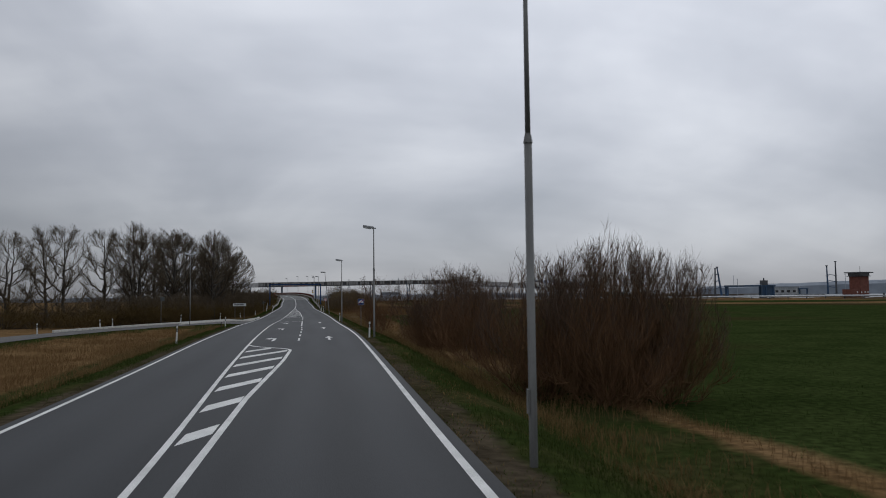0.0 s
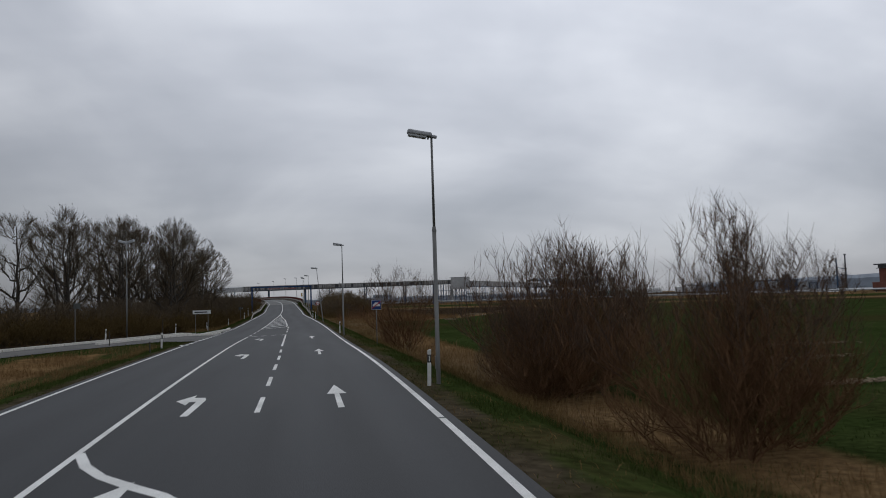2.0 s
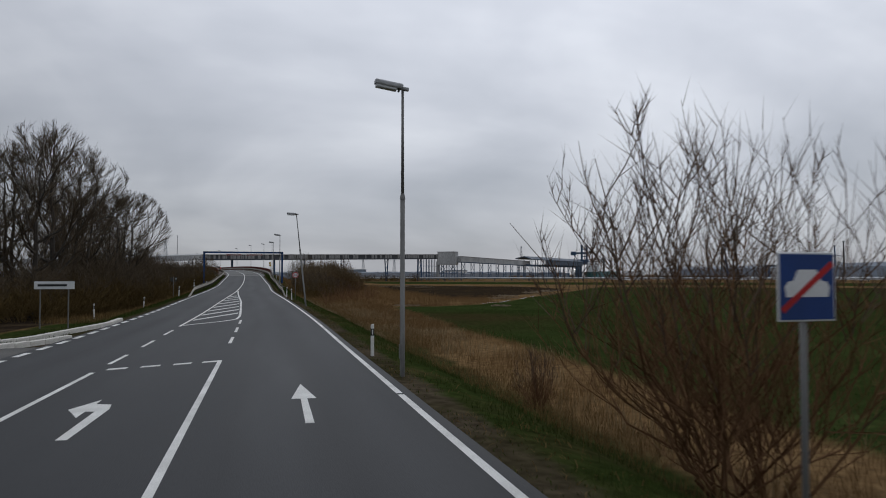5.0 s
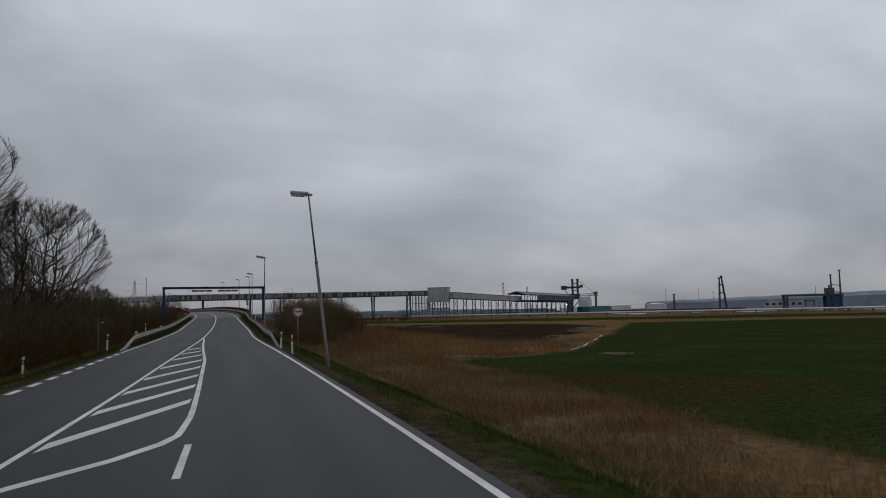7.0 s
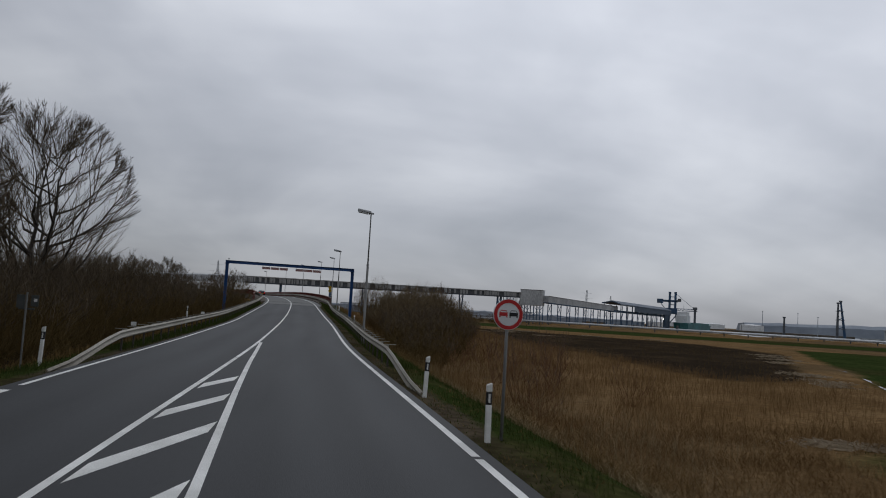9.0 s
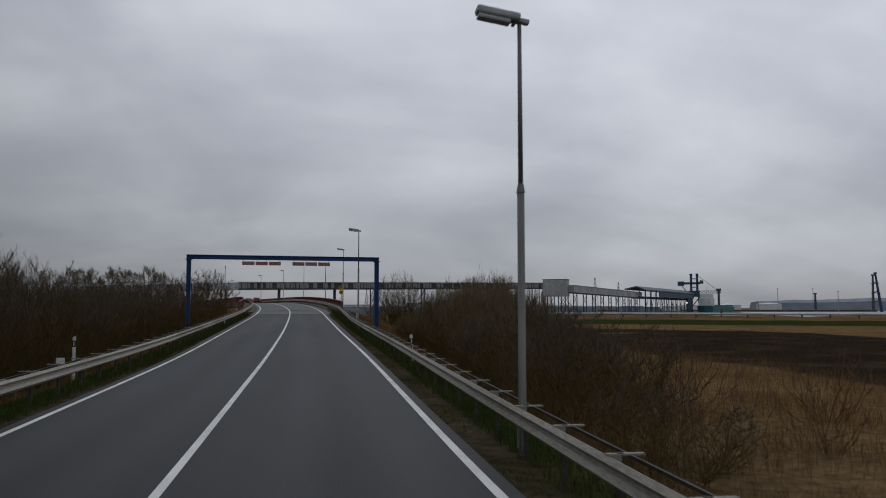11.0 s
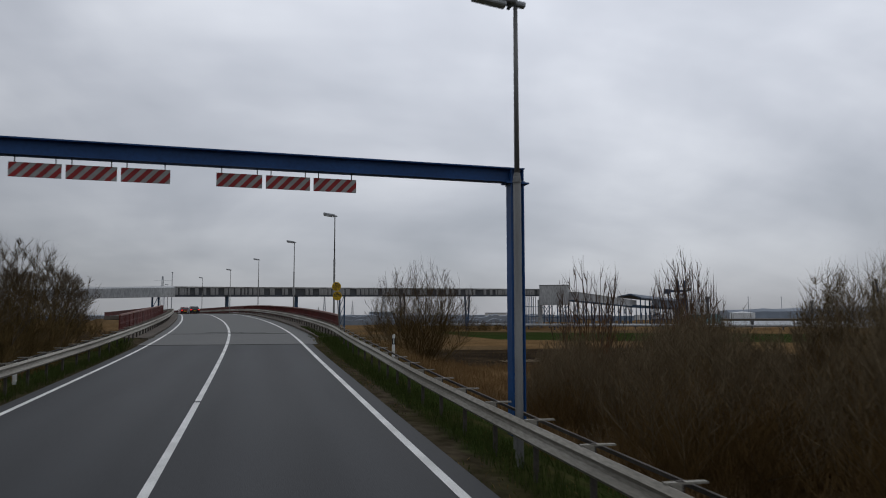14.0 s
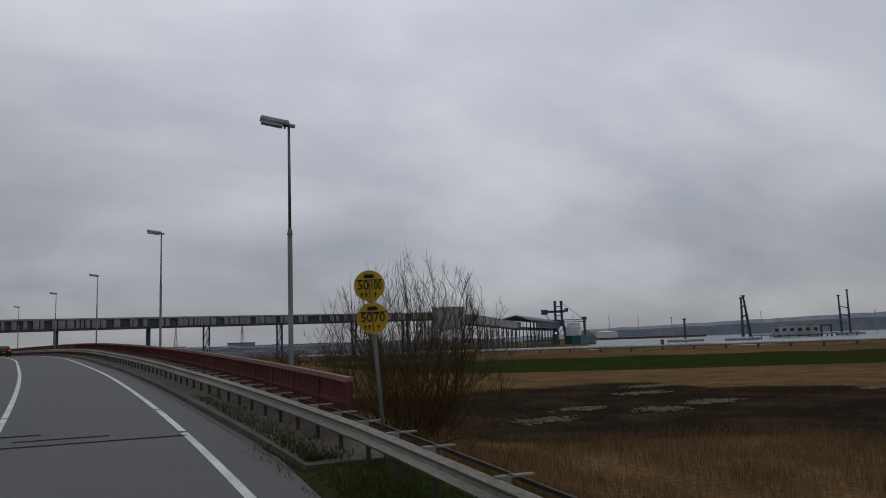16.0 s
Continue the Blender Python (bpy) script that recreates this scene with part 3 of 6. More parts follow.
painted("hatch_outline", [(-1.43, 40.7), (-1.27, 40.7), (-1.29, 41.3), (-1.40, 41.8), (-1.52, 42.2), (-1.85, 42.8), (-2.42, 43.52), (-3.0, 44.3), (-3.45, 45.2), (-3.86, 46.4), (-3.98, 46.2), (-3.57, 45.0), (-3.1, 44.1), (-2.5, 43.25), (-1.98, 42.62), (-1.65, 42.0), (-1.5, 41.5)])
stripe("hatch_outline", 128.6, 181.5, h2r, 0.15)
painted("hatch_outline", [(-2.53, 128.6), (-2.37, 128.6), (-2.4, 127.6), (-2.62, 126.6), (-3.3, 125.1), (-4.5, 123.2), (-5.0, 122.3), (-5.05, 122.6), (-4.55, 123.6), (-3.42, 125.4), (-2.78, 126.9), (-2.55, 127.8)])
for y in (14.4, 18.6, 22.8, 26.9, 31.2, 35.6, 39.8):
    l0 = xc(y) + 0.14
    r0 = min(h1r(min(y + 4, 40.7)) - 0.14, -2.45 if y > 39 else 9.0)
    dy = (r0 - l0) * 2.3
    painted("hatch_bar", [(l0, y), (r0, y + dy), (r0, y + dy + 1.25), (l0, y + 1.25)])
for y in (134.2, 138.8, 143.1, 147.6, 152.3, 156.9, 161.0, 165.0):
    l0, r0 = xc(y) + 0.14, h2r(y) - 0.14
    dy = (r0 - l0) * 3.15
    if r0 - l0 > 0.15:
        painted("hatch_bar", [(r0, y + 0.58), (l0, y - dy + 0.58), (l0, y - dy - 0.58), (r0, y - 0.58)])
for k in range(5):
    stripe("lane_dash", 50.4 + 6.05 * k, 53.45 + 6.05 * k, lane, 0.13)
stripe("lane_line", 81.9, 104.6, lane, 0.13)
for y in (111.1, 117.2, 123.3):
    stripe("lane_dash", y, y + 3.2, lane, 0.13)
for x in (-4.9, -4.05, -3.2, -2.4):
    painted("stop_dash", [(x, 102.5 + (x + 4.9) * 0.55), (x + 0.5, 102.8 + (x + 4.9) * 0.55), (x + 0.5, 103.2 + (x + 4.9) * 0.55), (x, 102.9 + (x + 4.9) * 0.55)])


def arrow_straight(x, y):
    painted("direction_arrow", [(x - 0.08, y), (x + 0.08, y), (x + 0.07, y + 2.9), (x + 0.27, y + 2.9), (x, y + 5.3), (x - 0.27, y + 2.9), (x - 0.07, y + 2.9)])


def arrow_left(x, y):
    painted("direction_arrow", [(x - 0.06, y), (x + 0.12, y), (x + 0.16, y + 3.0), (x + 0.08, y + 3.6), (x - 0.24, y + 3.75), (x - 0.24, y + 4.35), (x - 0.62, y + 3.1), (x - 0.24, y + 2.1), (x - 0.24, y + 2.8), (x - 0.06, y + 2.75)])


for x, y in ((0.84, 50.5), (0.68, 71.5), (0.42, 93.0)):
    arrow_straight(x, y)
for x, y in ((-2.83, 50.4), (-3.12, 70.4), (-3.55, 92.4)):
    arrow_left(x, y)
painted("corner_line", [(xl(88) - 0.065, 88.0), (xl(88) + 0.065, 88.0), (-8.68, 89.0), (-8.98, 90.0), (-9.10, 89.9), (-8.82, 88.95)])

# ---- bridge ----
bridge = thing("bridge", Matrix(), "concrete road bridge with red painted parapets, curving away", "bridge", kind="structure")
deck = ribbon("deck", span_y(BRIDGE_START, BRIDGE_END), lambda y: xl(y) - 0.5, lambda y: xr(y) + 1.14, 0.0, CONCRETE_ROAD, bridge)
ribbon("approach_slab", span_y(BRIDGE_START + 0.2, 270.4), lambda y: xl(y) - 0.49, lambda y: xr(y) + 1.13 - 0.10 * smooth(262, 270, y), 0.004, mat("approach_surface", (0.078, 0.079, 0.074), (0.112, 0.112, 0.105), 0.3, 0.68, bump=0.2, fine=60, spec=0.32), bridge)
slab = nb()
ys = span_y(BRIDGE_START + 6.5, BRIDGE_END, 4)
for a, b in zip(ys, ys[1:]):
    va = [slab.verts.new(p) for y in (a, b) for p in ((xl(y) - 2.5, y, zr(y) + 0.10), (xr(y) + 2.7, y, zr(y) + 0.10), (xr(y) + 2.2, y, zr(y) - 0.9), (xl(y) - 2.0, y, zr(y) - 0.9))]
    for q in ((1, 2, 6, 5), (3, 2, 6, 7), (0, 3, 7, 4)):
        slab.faces.new([va[i] for i in q])
part("slab", slab, CONCRETE, bridge)


def walkway(name, inner, outer):
    """The raised edge strip beside the deck, with its kerb face."""
    bm = nb()
    ys2 = span_y(265.4, BRIDGE_END, 2)
    rows = [[bm.verts.new(p) for p in ((inner(y), y, zr(y) - 0.02), (inner(y), y, zr(y) + 0.13), (outer(y), y, zr(y) + 0.15), (outer(y), y, zr(y) - 0.9))] for y in ys2]
    for a, b in zip(rows, rows[1:]):
        for i in range(3):
            bm.faces.new((a[i], a[i + 1], b[i + 1], b[i]))
    bm.faces.new(rows[0])
    return part(name, bm, CONCRETE, bridge, "weathered concrete edge strip")


walkway("walkway", lambda y: xr(y) + 1.12 - 0.12 * smooth(264, 276, y), lambda y: xr(y) + 2.75)
walkway("walkway", lambda y: xl(y) - 0.5, lambda y: xl(y) - 2.55)
ribbon("gutter_joint", span_y(265.6, 330), lambda y: xr(y) + 0.93 - 0.12 * smooth(264, 276, y), lambda y: xr(y) + 0.99 - 0.12 * smooth(264, 276, y), 0.012, TAR, bridge, cols=1)
for a, b in ((BRIDGE_START, 271.0), (271.25, 276.0), (276.2, 330), (330.2, BRIDGE_END)):
    for at in (xr, xc, xl):
        ribbon("bridge_line", span_y(a, b), lambda y, f=at: f(y) - 0.075, lambda y, f=at: f(y) + 0.075, 0.009, LINE, bridge, cols=1)
for y0, dx0, dx1 in ((270.6, 0.0, 1.0), (271.4, 0.55, 0.8), (272.3, 0.3, 0.62)):
    a, b = xl(y0) + (xr(y0) - xl(y0)) * dx0, xl(y0) + (xr(y0) - xl(y0)) * dx1
    bm = nb()
    box(bm, ((a + b) / 2, y0, zr(y0) + 0.012), (b - a, 0.06, 0.012))
    part("expansion_joint", bm, TAR, bridge)
bm = nb()
box(bm, ((xl(261.5) + xr(261.5)) / 2, 261.45, zr(261.45) + 0.008), (xr(261.5) - xl(261.5) + 0.8, 0.07, 0.01))
part("joint_seam", bm, TAR, bridge)


def parapet(at, start, label):
    """Red railing: posts, close-set bars and two rails."""
    ob = thing("parapet", Matrix(), label, "railing", kind="structure")
    post = mesh_of("post", box(nb(), (0, 0, 0.55), (0.09, 0.09, 1.1)), RED_PAINT)
    bar = mesh_of("infill_bars", box(nb(), (0, 0, 0.55), (0.02, 0.02, 1.0)), RED_PAINT)
    for lo, hi, w in ((1.05, 1.15, 0.12), (0.60, 0.68, 0.05), (0.10, 0.17, 0.05)):
        bm = nb()
        ys3 = span_y(start, BRIDGE_END, 2)
        rows = [[bm.verts.new(p) for p in ((at(y) - w / 2, y, zr(y) + 0.15 + lo), (at(y) + w / 2, y, zr(y) + 0.15 + lo), (at(y) + w / 2, y, zr(y) + 0.15 + hi), (at(y) - w / 2, y, zr(y) + 0.15 + hi))] for y in ys3]
        for a, b in zip(rows, rows[1:]):
            for i in range(4):
                bm.faces.new((a[i], a[(i + 1) % 4], b[(i + 1) % 4], b[i]))
        bm.faces.new(rows[0])
        part("rail", bm, RED_RAIL if hi > 1 else RED_PAINT, ob, "pale pinkish top rail" if hi > 1 else "")
    y = start
    while y < 400:
        part_mesh("post", post, ob, pose(at(y), y, zr(y) + 0.12))
        y += 2.0
    # the bars between the posts stand too close to pick apart
    v, f = [], []
    y = start + 0.13
    while y < 345:
        x, z = at(y), zr(y) + 0.2
        k = len(v)
        for dx, dy in ((-0.012, -0.03), (0.012, -0.03), (0.012, 0.03), (-0.012, 0.03)):
            v += [(x + dx, y + dy, z), (x + dx, y + dy, z + 1.02)]
        f += [(k, k + 2, k + 3, k + 1), (k + 2, k + 4, k + 5, k + 3), (k + 4, k + 6, k + 7, k + 5), (k + 6, k, k + 1, k + 7)]
        y += 0.13
    tagged(pydata("infill_bars", v, f, RED_PAINT, ob), kind="stuff")
    # a plain sheet where the bars blur together far off
    bm = nb()
    ys3 = span_y(345, BRIDGE_END, 3)
    rows = [[bm.verts.new(p) for p in ((at(y) - 0.02, y, zr(y) + 0.2), (at(y) - 0.02, y, zr(y) + 1.2), (at(y) + 0.02, y, zr(y) + 1.2), (at(y) + 0.02, y, zr(y) + 0.2))] for y in ys3]
    for a, b in zip(rows, rows[1:]):
        for i in range(4):
            bm.faces.new((a[i], a[(i + 1) % 4], b[(i + 1) % 4], b[i]))
    part("far_panel", bm, RED_PAINT, ob)
    return ob


parapet(lambda y: xr(y) + 2.55, 267.5, "long faded red steel bridge parapet with close vertical bars")
parapet(lambda y: xl(y) - 2.35, 268.0, "long faded red steel bridge parapet with close vertical bars")


def guard_rail(at, start, end, side_sign, label):
    """W-beam on posts with spacer brackets; the end dips into the verge."""
    ob = thing("guard_rail", Matrix(), label, "guard rail")

    def top(y):
        return zr(y) + 0.02 + 0.72 * smooth(start, start + 9, y) + 0.03 * smooth(252, 264, y)

    profile = ((-0.00, -0.31), (0.06, -0.25), (0.0, -0.18), (0.0, -0.13), (0.06, -0.06), (0.0, 0.0), (-0.03, -0.01), (0.03, -0.06), (-0.03, -0.13), (-0.03, -0.18), (0.03, -0.25), (-0.03, -0.30))
    bm = nb()
    ys3 = span_y(start, end, 2)
    rows = [[bm.verts.new((at(y) - side_sign * p, y, top(y) + q)) for p, q in profile] for y in ys3]
    n = len(profile)
    for a, b in zip(rows, rows[1:]):
        for i in range(n):
            bm.faces.new((a[i], a[(i + 1) % n], b[(i + 1) % n], b[i]))
    bm.faces.new(rows[0])
    part("beam", bm, RAIL, ob)
    # a slim dark angle bar ties the outer ends of the spacers
    bm = nb()
    rows = [[bm.verts.new((at(y) + side_sign * p, y, top(y) + q)) for p, q in ((0.40, -0.06), (0.44, -0.06), (0.44, -0.12), (0.43, -0.12), (0.43, -0.07), (0.40, -0.07))] for y in ys3 if y > start + 14]
    for a, b in zip(rows, rows[1:]):
        for i in range(6):
            bm.faces.new((a[i], a[(i + 1) % 6], b[(i + 1) % 6], b[i]))
    part("rear_bar", bm, RAIL_POST, ob, "mossy dark rear bar")
    post = mesh_of("post", box(nb(), (0, 0, -0.45), (0.07, 0.06, 1.0)), RAIL_POST)
    bracket = mesh_of("bracket", box(box(nb(), (side_sign * 0.17, 0, 0.0), (0.46, 0.07, 0.022)), (side_sign * 0.06, 0, -0.12), (0.12, 0.07, 0.26)), RAIL)
    y = start + 9
    while y < min(end, 345):
        part_mesh("post", post, ob, pose(at(y) + side_sign * 0.16, y, top(y) - 0.02))
        part_mesh("bracket", bracket, ob, pose(at(y) + side_sign * 0.05, y, top(y) + 0.01))
        y += 2.0 if y < 262 else 1.34
    return ob


guard_rail(lambda y: xr(y) + float(np.interp(y, (163, 170, 185, 207, 224, 240, 250, 258, 265, 272, 282), (0.65, 0.72, 0.95, 1.12, 1.22, 1.32, 1.60, 1.73, 1.90, 1.80, 1.62))), 163.5, BRIDGE_END, 1, "weathered steel crash barrier along the road edge")
guard_rail(lambda y: xl(y) - float(np.interp(y, (160, 175, 190, 240), (0.5, 0.75, 0.95, 1.0))), 165.0, BRIDGE_END, -1, "weathered steel crash barrier along the road edge")

# ---- roadside things ----


def lamp_head(name, parent, m):
    bm = nb()
    box(bm, (-0.40, 0, 0.03), (0.80, 0.27, 0.15), bevel=0.045)
    box(bm, (0.03, 0, -0.005), (0.30, 0.13, 0.10), bevel=0.03)
    head = part(name, bm, LAMP_HOUSING, parent)
    head.matrix_basis = m
    bm = nb()
    box(bm, (-0.46, 0, -0.075), (0.60, 0.22, 0.09), bevel=0.03)
    part("lens", bm, LAMP_GLASS, head, "clouded plastic lamp bowl")
    bm = nb()
    box(bm, (-0.10, 0, -0.08), (0.05, 0.10, 0.08))
    part("clip", bm, SIGN_BACK, head)
    return head


def street_lamp(tall, buried, label, heads=1):
    """Stepped steel mast; origin at road level."""
    ob = thing("street_lamp", Matrix(), label, "street lamp", "street lamps along the road")
    bm = nb()
    rod(bm, (0, 0, -buried), (0, 0, tall * 0.62), 0.072, 0.066, 12)
    part("lower_mast", bm, POLE, ob, smooth=True)
    bm = nb()
    rod(bm, (0, 0, tall * 0.62), (0, 0, tall), 0.045, 0.036, 10)
    part("upper_mast", bm, POLE, ob, smooth=True)
    bm = nb()
    rod(bm, (0, 0, tall * 0.62 - 0.10), (0, 0, tall * 0.62 + 0.06), 0.080, 0.05, 12)
    part("collar", bm, POLE, ob)
    bm = nb()
    box(bm, (-0.075, 0, 0.6), (0.03, 0.11, 0.4), bevel=0.008)
    part("hatch", bm, POLE, ob)
    if heads == 1:
        lamp_head("lamp_head", ob, pose(0, 0, tall, 0, 9, 0))
    else:
        lamp_head("lamp_head", ob, pose(-0.05, 0, tall, 0, 18, 0))
        lamp_head("lamp_head", ob, pose(0.05, 0, tall, 0, 18, 180))
    return ob


LAMPS = ((3.43, 12.0, -0.10, 8.2), (4.15, 55.9, -0.33, 7.85), (3.24, 100.0, -0.70, 7.9), (0.46, 186.9, -0.12, 7.5), (-0.52, 233.6, 0.55, 7.72), (-0.91, 273.9, 2.05, 7.76), (-3.24, 300.3, 2.65, 7.8), (-7.9, 338.6, 3.3, 8.1), (-13.4, 361.0, 3.4, 7.75), (-21.6, 396.3, 3.4, 8.0), (-33.5, 430.0, 3.2, 8.0))
first = street_lamp(7.9, 4.6, "tall grey stepped steel street lamp with a flat luminaire")
for i, (x, y, z, tall) in enumerate(LAMPS):
    m = pose(x, y, z + tall - 7.9, 0, 0, math.degrees(math.atan2(xc(y + 5) - xc(y - 5), -10)) * -1 + 180 if y > 270 else 0)
    if i == 0:
        first.matrix_basis = m
    else:
        copy_thing(first, m)
leaning = copy_thing(first, pose(2.38, 144.8, -0.75, -1.5, -6.0, 0))
tagged(leaning, "leaning grey stepped steel street lamp with a flat luminaire")
double = street_lamp(9.4, 0.5, "tall grey street lamp with two luminaires in a V", heads=2)
double.matrix_basis = pose(-17.6, 112.4, -0.7, 0, 0, -14)


def delineator(label):
    """Roadside marker post with a slanted black band and reflector."""
    ob = thing("marker_post", Matrix(), label, "marker post", "marker posts along the road")
    bm = nb()
    box(bm, (0, 0, 0.10), (0.115, 0.09, 1.30), bevel=0.025)
    part("post", bm, WHITE_PLASTIC, ob)
    bm = nb()
    box(bm, (0, 0, 0.865), (0.118, 0.093, 0.25), bevel=0.025)
    band = part("black_band", bm, BLACK_PLASTIC, ob, "slanted black band")
    bm = nb()
    box(bm, (0, -0.049, 0.87), (0.042, 0.008, 0.17), bevel=0.003)
    part("reflector", bm, REFLECTOR, band)
    bm = nb()
    box(bm, (0, 0, 1.065), (0.115, 0.09, 0.16), bevel=0.025)
    for v in bm.verts:
        if v.co.z > 1.1:
            v.co.z += v.co.x * 0.35
    part("cap", bm, WHITE_PLASTIC, ob)
    return ob


POSTS = ((3.75, 55.3), (3.15, 105.9), (1.45, 156.9), (1.05, 163.3), (0.10, 252.5), (-9.6, 55.6), (-10.1, 88.7), (-15.0, 125.0), (-13.4, 140.7), (-11.7, 152.0), (-10.6, 168.3), (-12.3, 247.2), (-12.7, 206.0), (0.65, 206.0), (-22.6, 91.0), (-23.4, 89.0), (-17.2, 102.5), (-26.8, 80.0), (3.0, 5.2), (-8.6, 5.0), (-0.9, 297.0))
first_post = delineator("white plastic roadside marker post with a black band")
for i, (x, y) in enumerate(POSTS):
    out = max(xl(y) - x, x - xr(y))
    z = (height(x, y) if y < 270 else zr(y) + 0.12) - 0.03
    if 160 < y < 270:
        z = max(z, zr(y) - 0.15) - (0.42 if y > 230 and x < -5 else 0.0)
    m = pose(x, y, z, random.uniform(-2, 2), random.uniform(-2.5, 2.5), random.uniform(-8, 8))
    if i == 0:
        first_post.matrix_basis = m
    else:
        copy_thing(first_post, m)

# ---- height gantry ----


def gantry():
    ob = thing("height_gantry", pose(-6.36, 238.6, 0, 0, 0, 5.9), "blue painted steel height restriction gantry spanning the road", "gantry")
    half, top = 7.65, 6.57

    def i_beam(name, p, q, w, h):
        """An I section from p to q."""
        p, q = Vector(p), Vector(q)
        up = Vector((0, 0, 1)) if abs((q - p).normalized().z) < 0.5 else Vector((1, 0, 0))
        turn = (q - p).normalized()
        out = turn.cross(up).normalized()
        w, h, web, lip = w / 2, h / 2, 0.010, 0.03
        right = ((w, -h), (w, lip - h), (web, lip - h), (web, h - lip), (w, h - lip), (w, h))
        section = right + tuple((-u, v) for u, v in reversed(right))
        bm = nb()
        near, far = ([bm.verts.new(end + out * u + up * v) for u, v in section] for end in (p, q))
        for i in range(12):
            bm.faces.new((near[i], near[(i + 1) % 12], far[(i + 1) % 12], far[i]))
        bm.faces.new(near)
        bm.faces.new(list(reversed(far)))
        bmesh.ops.recalc_face_normals(bm, faces=bm.faces)
        return part(name, bm, BLUE_STEEL, ob)

    i_beam("beam", (-half - 0.2, 0, top - 0.18), (half + 0.2, 0, top - 0.18), 0.30, 0.36)
    for s in (-1, 1):
        base = height(-6.36 + s * half, 238.6 + s * 0.8) - 0.3
        i_beam("column", (s * half, 0, base), (s * half, 0, top - 0.36), 0.30, 0.35)
        bm = nb()
        box(bm, (s * half, 0, top - 0.375), (0.60, 0.36, 0.04))
        part("cap_plate", bm, BLUE_STEEL, ob)
        for dx in (-0.16, 0.16):
            bm = nb()
            box(bm, (s * half + dx, 0, top - 0.18), (0.025, 0.29, 0.31))
            part("stiffener", bm, BLUE_STEEL, ob)
        for dy in (-0.1, 0.1):
            for dx in (-0.2, 0.2):
                bm = nb()
                rod(bm, (s * half + dx, dy, top - 0.44), (s * half + dx, dy, top - 0.36), 0.02, n=6)
                part("bolt", bm, STEEL, ob)
    for x0 in (-3.50, 0.55):
        for k in range(3):
            cx = x0 + 0.5 + k * 1.06
            bm = nb()
            box(bm, (cx, -0.02, top - 0.65), (0.98, 0.03, 0.30))
            panel = part("warning_panel", bm, STRIPE_GREY, ob, "red and grey striped warning panel")
            for j in range(-1, 5):
                u = cx - 0.49 + j * 0.245
                pts = []
                for dx, z in ((0, top - 0.80), (0.125, top - 0.80), (0.125 + 0.28, top - 0.50), (0.28, top - 0.50)):
                    pts.append((u + dx, z))
                lo, hi = cx - 0.49, cx + 0.49
                # cut the slanted stripe at the panel's ends
                clip = pts

                def cut(poly, edge, sgn):
                    res = []
                    for (ax, az), (bx, bz) in zip(poly, poly[1:] + poly[:1]):
                        ia, ib = sgn * (ax - edge) >= 0, sgn * (bx - edge) >= 0
                        if ia:
                            res.append((ax, az))
                        if ia != ib:
                            t = (edge - ax) / (bx - ax)
                            res.append((edge, az + (bz - az) * t))
                    return res
                poly = cut(cut(clip, lo, 1), hi, -1)
                if len(poly) < 3:
                    continue
                bm = nb()
                front = [bm.verts.new((x, -0.040, z)) for x, z in poly]
                bm.faces.new(front)
                part("red_stripe", bm, STRIPE_RED, panel)
            for dx in (-0.38, 0.38):
                bm = nb()
                rod(bm, (cx + dx, -0.02, top - 0.51), (cx + dx, -0.02, top - 0.35), 0.012, n=6)
                part("hanger", bm, SIGN_BACK, ob)
    return ob


gantry()

# ---- signs ----


def text_part(name, words, size, material, parent, m):
    cu = bpy.data.curves.new(name, "FONT")
    cu.body, cu.size, cu.align_x, cu.align_y, cu.extrude = words, size, "CENTER", "CENTER", 0.002
    cu.offset = size * 0.012
    cu.resolution_u = 3
    tmp = bpy.data.objects.new("lettering", cu)
    scene.collection.objects.link(tmp)
    me = bpy.data.meshes.new_from_object(tmp.evaluated_get(bpy.context.evaluated_depsgraph_get()))
    scene.collection.objects.unlink(tmp)
    bpy.data.objects.remove(tmp)
    me.materials.clear()
    me.materials.append(material)
    ob = new(name, me)
    ob.parent = parent
    ob.matrix_basis = m
    return ob


def ring(bm, r0, r1, y, n=40):
    a = [bm.verts.new((r0 * math.cos(i * math.tau / n), y, r0 * math.sin(i * math.tau / n))) for i in range(n)]
    b = [bm.verts.new((r1 * math.cos(i * math.tau / n), y, r1 * math.sin(i * math.tau / n))) for i in range(n)]
    for i in range(n):
        bm.faces.new((a[i], a[(i + 1) % n], b[(i + 1) % n], b[i]))
    return bm


def little_car(bm, cx, cz, s, y):
    """The rear view of a car as a flat sign symbol."""
    for pts in (((-1, -0.36), (1, -0.36), (1, 0.36), (0.88, 0.45), (-0.88, 0.45), (-1, 0.36)), ((-0.95, -0.72), (-0.66, -0.72), (-0.66, -0.36), (-0.95, -0.36)), ((0.66, -0.72), (0.95, -0.72), (0.95, -0.36), (0.66, -0.36)),
            ((-0.70, 0.80), (0.70, 0.80), (0.64, 0.96), (-0.64, 0.96)), ((-0.88, 0.45), (-0.74, 0.45), (-0.60, 0.80), (-0.70, 0.80)), ((0.74, 0.45), (0.88, 0.45), (0.70, 0.80), (0.60, 0.80))):
        bm.faces.new([bm.verts.new((cx + px * s, y, cz + pz * s)) for px, pz in pts])
    return bm


